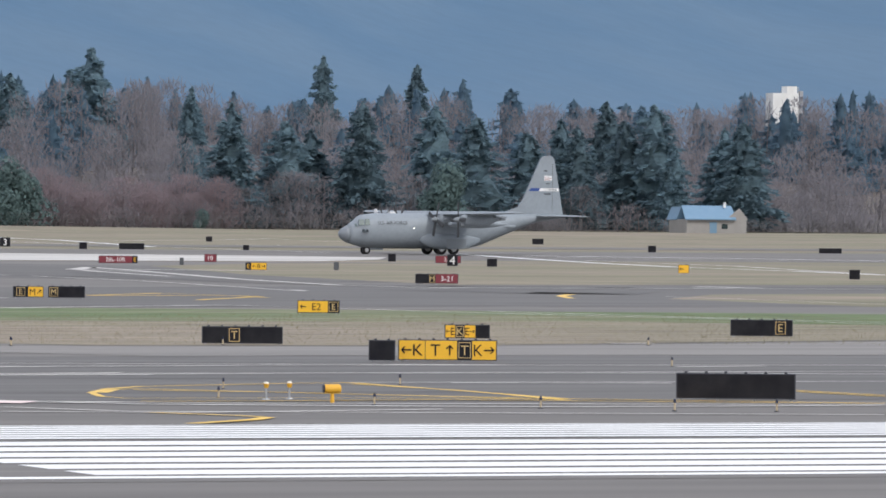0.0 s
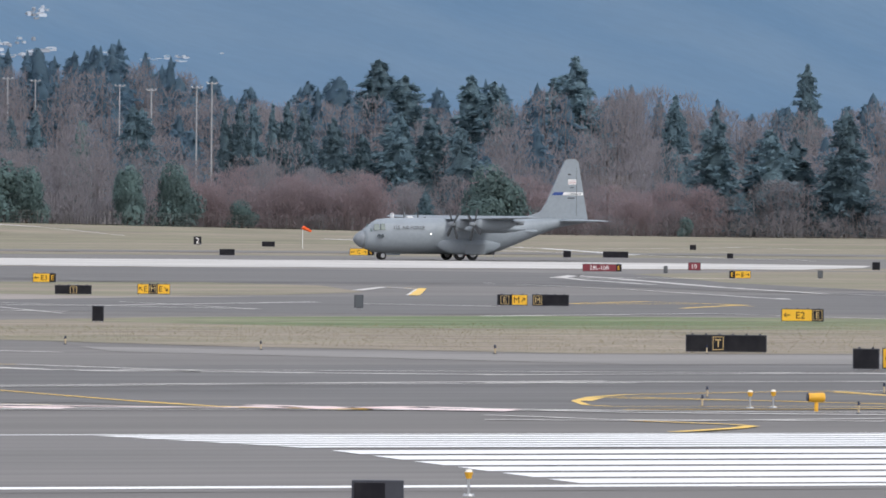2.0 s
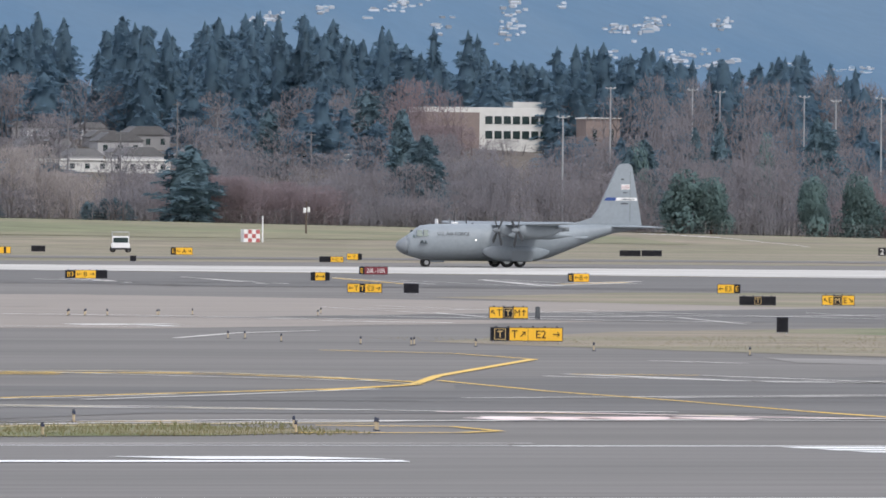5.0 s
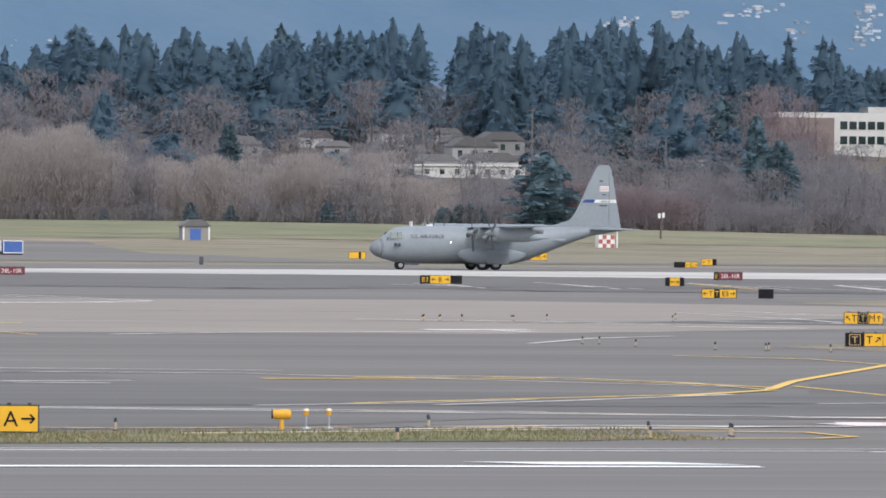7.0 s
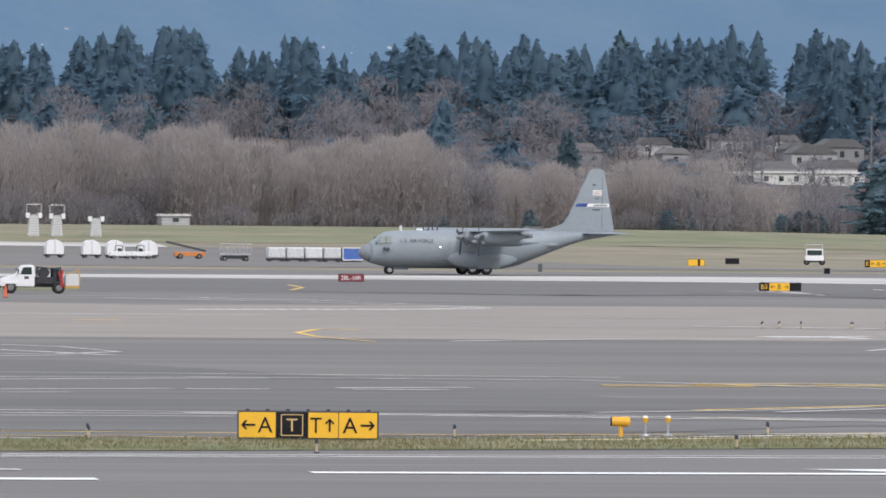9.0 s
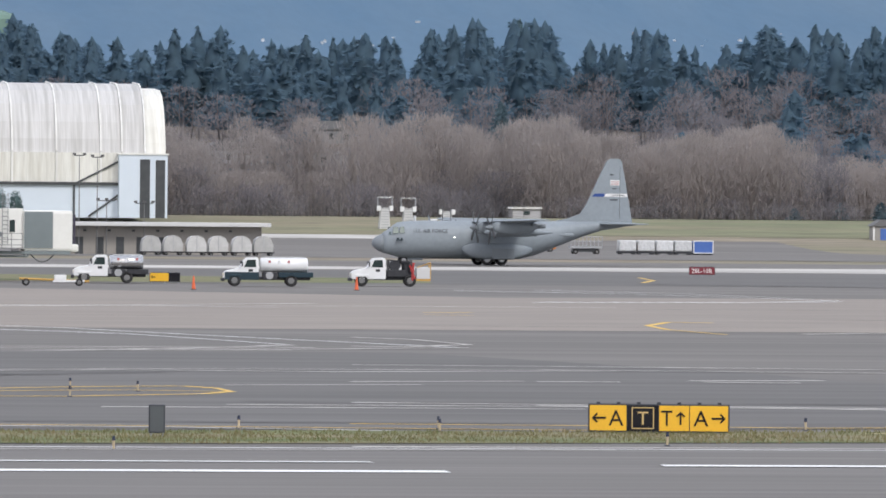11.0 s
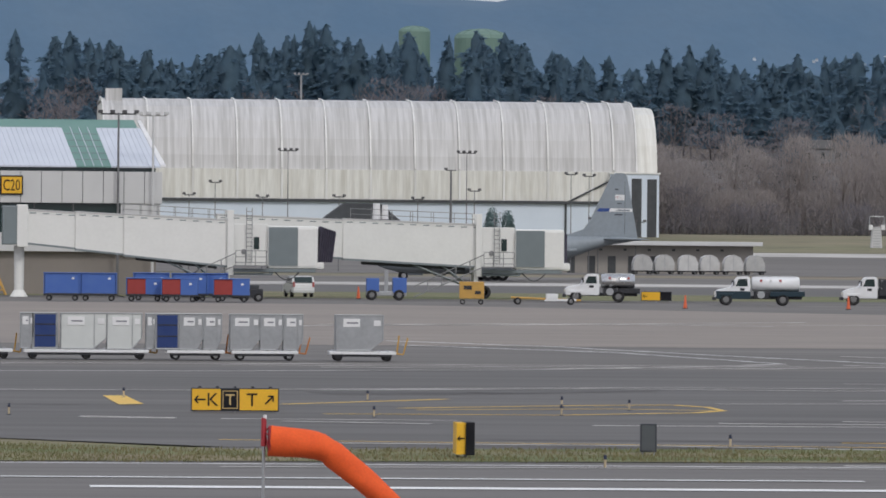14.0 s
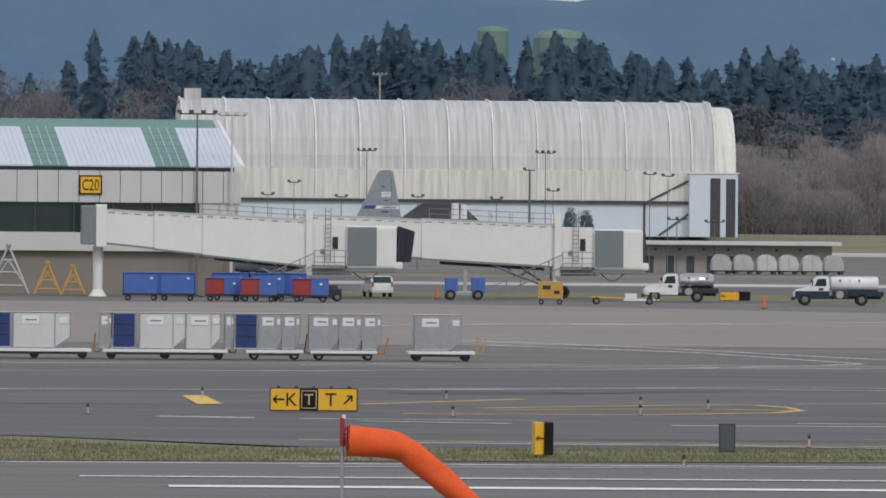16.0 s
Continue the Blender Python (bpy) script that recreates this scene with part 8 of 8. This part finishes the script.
for place in [(268, 1325, 7.5, 0.9), (285, 1325, 8.1, 1.2), (289, 1325, 7.6, 1.1), (305, 1325, 7.5, 1.0), (308, 1325, 8.1, 1.3), (311, 1325, 7.4, 1.1), (246, 1325, 6.8, 0.9), (292, 1950, 53.6, 3.7), (407, 1950, 54.1, 4.8), (236, 1600, 28.3, 2.1), (303, 1500, 24.0, 2.6)]:
    fir_tree(*place)
for place in [(511, 1340, 11.4, 6.1), (588, 1320, 13.7, 5.4), (540, 1320, 4.6, 1.8), (509, 1340, 13.9, 5.7), (510, 1330, 10.6, 3.5), (459, 1330, 6.9, 3.0), (448, 1330, 6.0, 3.4), (415, 1335, 13.5, 4.6), (423, 1340, 12.6, 3.4), (443, 1345, 12.9, 3.4), (451, 1345, 13.4, 3.6), (467, 1450, 22.0, 3.3), (415, 1335, 13.5, 5.0), (422, 1340, 12.3, 3.4), (427, 1400, 18.7, 3.8), (441, 1340, 12.3, 3.4), (451, 1340, 11.3, 4.0), (507, 1335, 8.9, 4.1), (443, 1345, 12.0, 3.6), (452, 1345, 12.6, 3.0), (100, 1200, 8.6, 1.9), (103, 1203, 8.2, 2.0)]:
    evergreen_shrub(*place)
for kinds in (fir_kinds, shrub_kinds):
    for base, used in kinds:
        if not used:
            for o in list(base.children):
                bpy.data.objects.remove(o)
            bpy.data.objects.remove(base)


def merged(name, items, mat, label, category):
    """Many far crowns as one object: items of (mesh arrays, place, turn, size)."""
    vall, fall, base = [], [], 0
    for (v, f), (x, y, z), turn, (sx, sz) in items:
        c, s = math.cos(turn), math.sin(turn)
        w = np.empty_like(v)
        w[:, 0] = (v[:, 0] * c - v[:, 1] * s) * sx + x
        w[:, 1] = (v[:, 0] * s + v[:, 1] * c) * sx + y
        w[:, 2] = v[:, 2] * sz + z
        vall.append(w)
        fall.append(f + base)
        base += len(v)
    v, f = np.concatenate(vall), np.concatenate(fall)
    me = bpy.data.meshes.new(name)
    me.vertices.add(len(v))
    me.vertices.foreach_set("co", v.ravel())
    me.loops.add(len(f) * 3)
    me.loops.foreach_set("vertex_index", f.ravel().astype(np.int32))
    me.polygons.add(len(f))
    me.polygons.foreach_set("loop_start", np.arange(0, len(f) * 3, 3, dtype=np.int32))
    me.update(calc_edges=True)
    me.materials.append(mat)
    return tagged(new(name, me), label, category, kind="stuff")


def arrays(bm):
    bmesh.ops.triangulate(bm, faces=bm.faces)
    bm.verts.index_update()
    v = np.array([p.co[:] for p in bm.verts])
    f = np.array([[p.index for p in q.verts] for q in bm.faces])
    bm.free()
    return v, f


fir_forms = [fir_crown(s, 24, 3.6 + 0.6 * (s % 3), 76, 10, 1.32, blunt=0.5 + 0.05 * (s % 5)) for s in range(10)]
bare_forms = [arrays(bare_mesh(20 + s, 14, 4.5, 1450, fine=0.68)) for s in range(6)]
far_forms = [arrays(bare_mesh(90 + s, 14, 4.5, 560, fine=1.0)) for s in range(5)]
brush_forms = [arrays(bare_mesh(60 + s, 5, 4.0, 420, fine=0.6)) for s in range(4)]
rnd = random.Random(5)


# lower growth before the buildings: from and to azimuth, out to a distance, slope of the growth's top
CLEARINGS = ((12.2, 13.7, 1600, 0.0056), (14.4, 15.2, 1630, 0.0088), (11.9, 13.6, 1700, 0.0088), (6.2, 7.3, 1590, 0.0056), (6.2, 7.3, 1690, 0.0085), (15.2, 15.75, 1750, 0.0121), (15.75, 16.5, 1750, 0.0103), (16.5, 17.0, 1750, 0.0108))


def scatter(name, forms, mat, count, azr, yr, hr, wr, label, category, form_h, clump=0.0):
    items = []
    while len(items) < count:
        a = rnd.uniform(*azr)
        y = rnd.uniform(*yr)
        if clump and noise.noise((a * 0.6, y * 0.004, 3.7 + clump)) < clump - 0.5:
            continue
        x = y * math.tan(radians(a))
        h = rnd.uniform(*hr) * (1 + 0.26 * noise.noise((a * 1.3, 1.3, y * 0.002)))
        if form_h == 24:
            h *= 1 + 0.24 * max(0.0, 1 - abs(a - 14) / 3.6) + 0.04 * max(0.0, 1 - abs(a - 7.8) / 2.6)
        free = form_h != 24 and rnd.random() < 0.24
        for a0, a1, far, slope in CLEARINGS:
            if a0 < a < a1 and y < far and not free:
                h = max(min(h, 3.5), min(h, 5.5 + slope * y - ground_z(x, y)))
        w = rnd.uniform(*wr)
        items.append((forms[rnd.randrange(len(forms))], (x, y, ground_z(x, y) - 0.5), rnd.uniform(0, 6.28), (w, h / form_h)))
    return merged(name, items, mat, label, category)


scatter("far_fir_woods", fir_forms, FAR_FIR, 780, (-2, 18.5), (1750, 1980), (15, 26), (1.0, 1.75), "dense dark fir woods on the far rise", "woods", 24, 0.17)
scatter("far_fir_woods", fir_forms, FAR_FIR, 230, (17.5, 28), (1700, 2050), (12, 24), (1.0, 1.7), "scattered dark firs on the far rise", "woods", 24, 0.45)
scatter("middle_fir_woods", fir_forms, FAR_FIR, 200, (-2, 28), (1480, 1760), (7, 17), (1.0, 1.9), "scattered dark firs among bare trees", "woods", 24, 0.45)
scatter("far_bare_woods", far_forms, TWIG, 240, (17, 28), (1650, 2050), (15, 21), (1.3, 2.1), "grey-brown leafless woods on the rise", "woods", 14)
scatter("far_bare_woods", far_forms, TWIG, 260, (-2, 17.5), (1650, 1950), (9, 16), (1.4, 2.2), "grey-brown leafless woods on the rise", "woods", 14)
scatter("middle_bare_woods", far_forms, TWIG, 130, (17, 28), (1400, 1650), (12, 18), (1.2, 1.9), "grey-brown leafless woods behind the airfield", "woods", 14)
scatter("middle_bare_woods", far_forms, TWIG, 340, (-2, 17.5), (1400, 1640), (8, 13), (1.2, 1.9), "grey-brown leafless woods behind the airfield", "woods", 14)
scatter("office_trees", far_forms, RED_TWIG, 16, (15.2, 15.75), (1690, 1742), (13, 18), (1.2, 1.8), "reddish leafless trees before an office building", "woods", 14)
scatter("near_bare_woods", bare_forms, TWIG, 220, (-2, 28), (1325, 1400), (8, 13), (1.0, 1.6), "brown leafless trees along the airfield edge", "woods", 14)
scatter("tall_bare_woods", bare_forms, POPLAR_TWIG, 180, (4.2, 10.6), (1325, 1390), (13, 18), (0.9, 1.4), "tall bare poplars behind the fence", "woods", 14)
scatter("tall_bare_woods", bare_forms, POPLAR_TWIG, 60, (10.6, 13.0), (1325, 1390), (10, 14), (0.9, 1.4), "tall bare poplars behind the fence", "woods", 14)
scatter("reddish_thicket", bare_forms, RED_TWIG, 60, (18.5, 22.5), (1319, 1335), (7, 11), (1.0, 1.5), "reddish leafless thicket", "thicket", 14, 0.5)
scatter("reddish_thicket", bare_forms, RED_TWIG, 26, (13.4, 14.8), (1318, 1335), (7, 9), (1.0, 1.4), "reddish leafless thicket", "thicket", 14)
scatter("underbrush", brush_forms, TWIG, 260, (-2, 28), (1316, 1345), (3, 6), (1.0, 1.6), "low brown underbrush along the fence", "brush", 5)


# ---- what moves ----
def motions():
    walk(aircraft, [(t, pose(x + 0.4, 855, 0.03, 0, 0, min(7.0, 2.0 + 0.5 * t))) for t, x in TAXI])
    for i, (prop, x, y) in enumerate(propellers):
        walk(prop, [(k / FPS, pose(x, y, 4.15, 77 * k + 21 * i)) for k in range(16 * FPS + 1)])


motions()
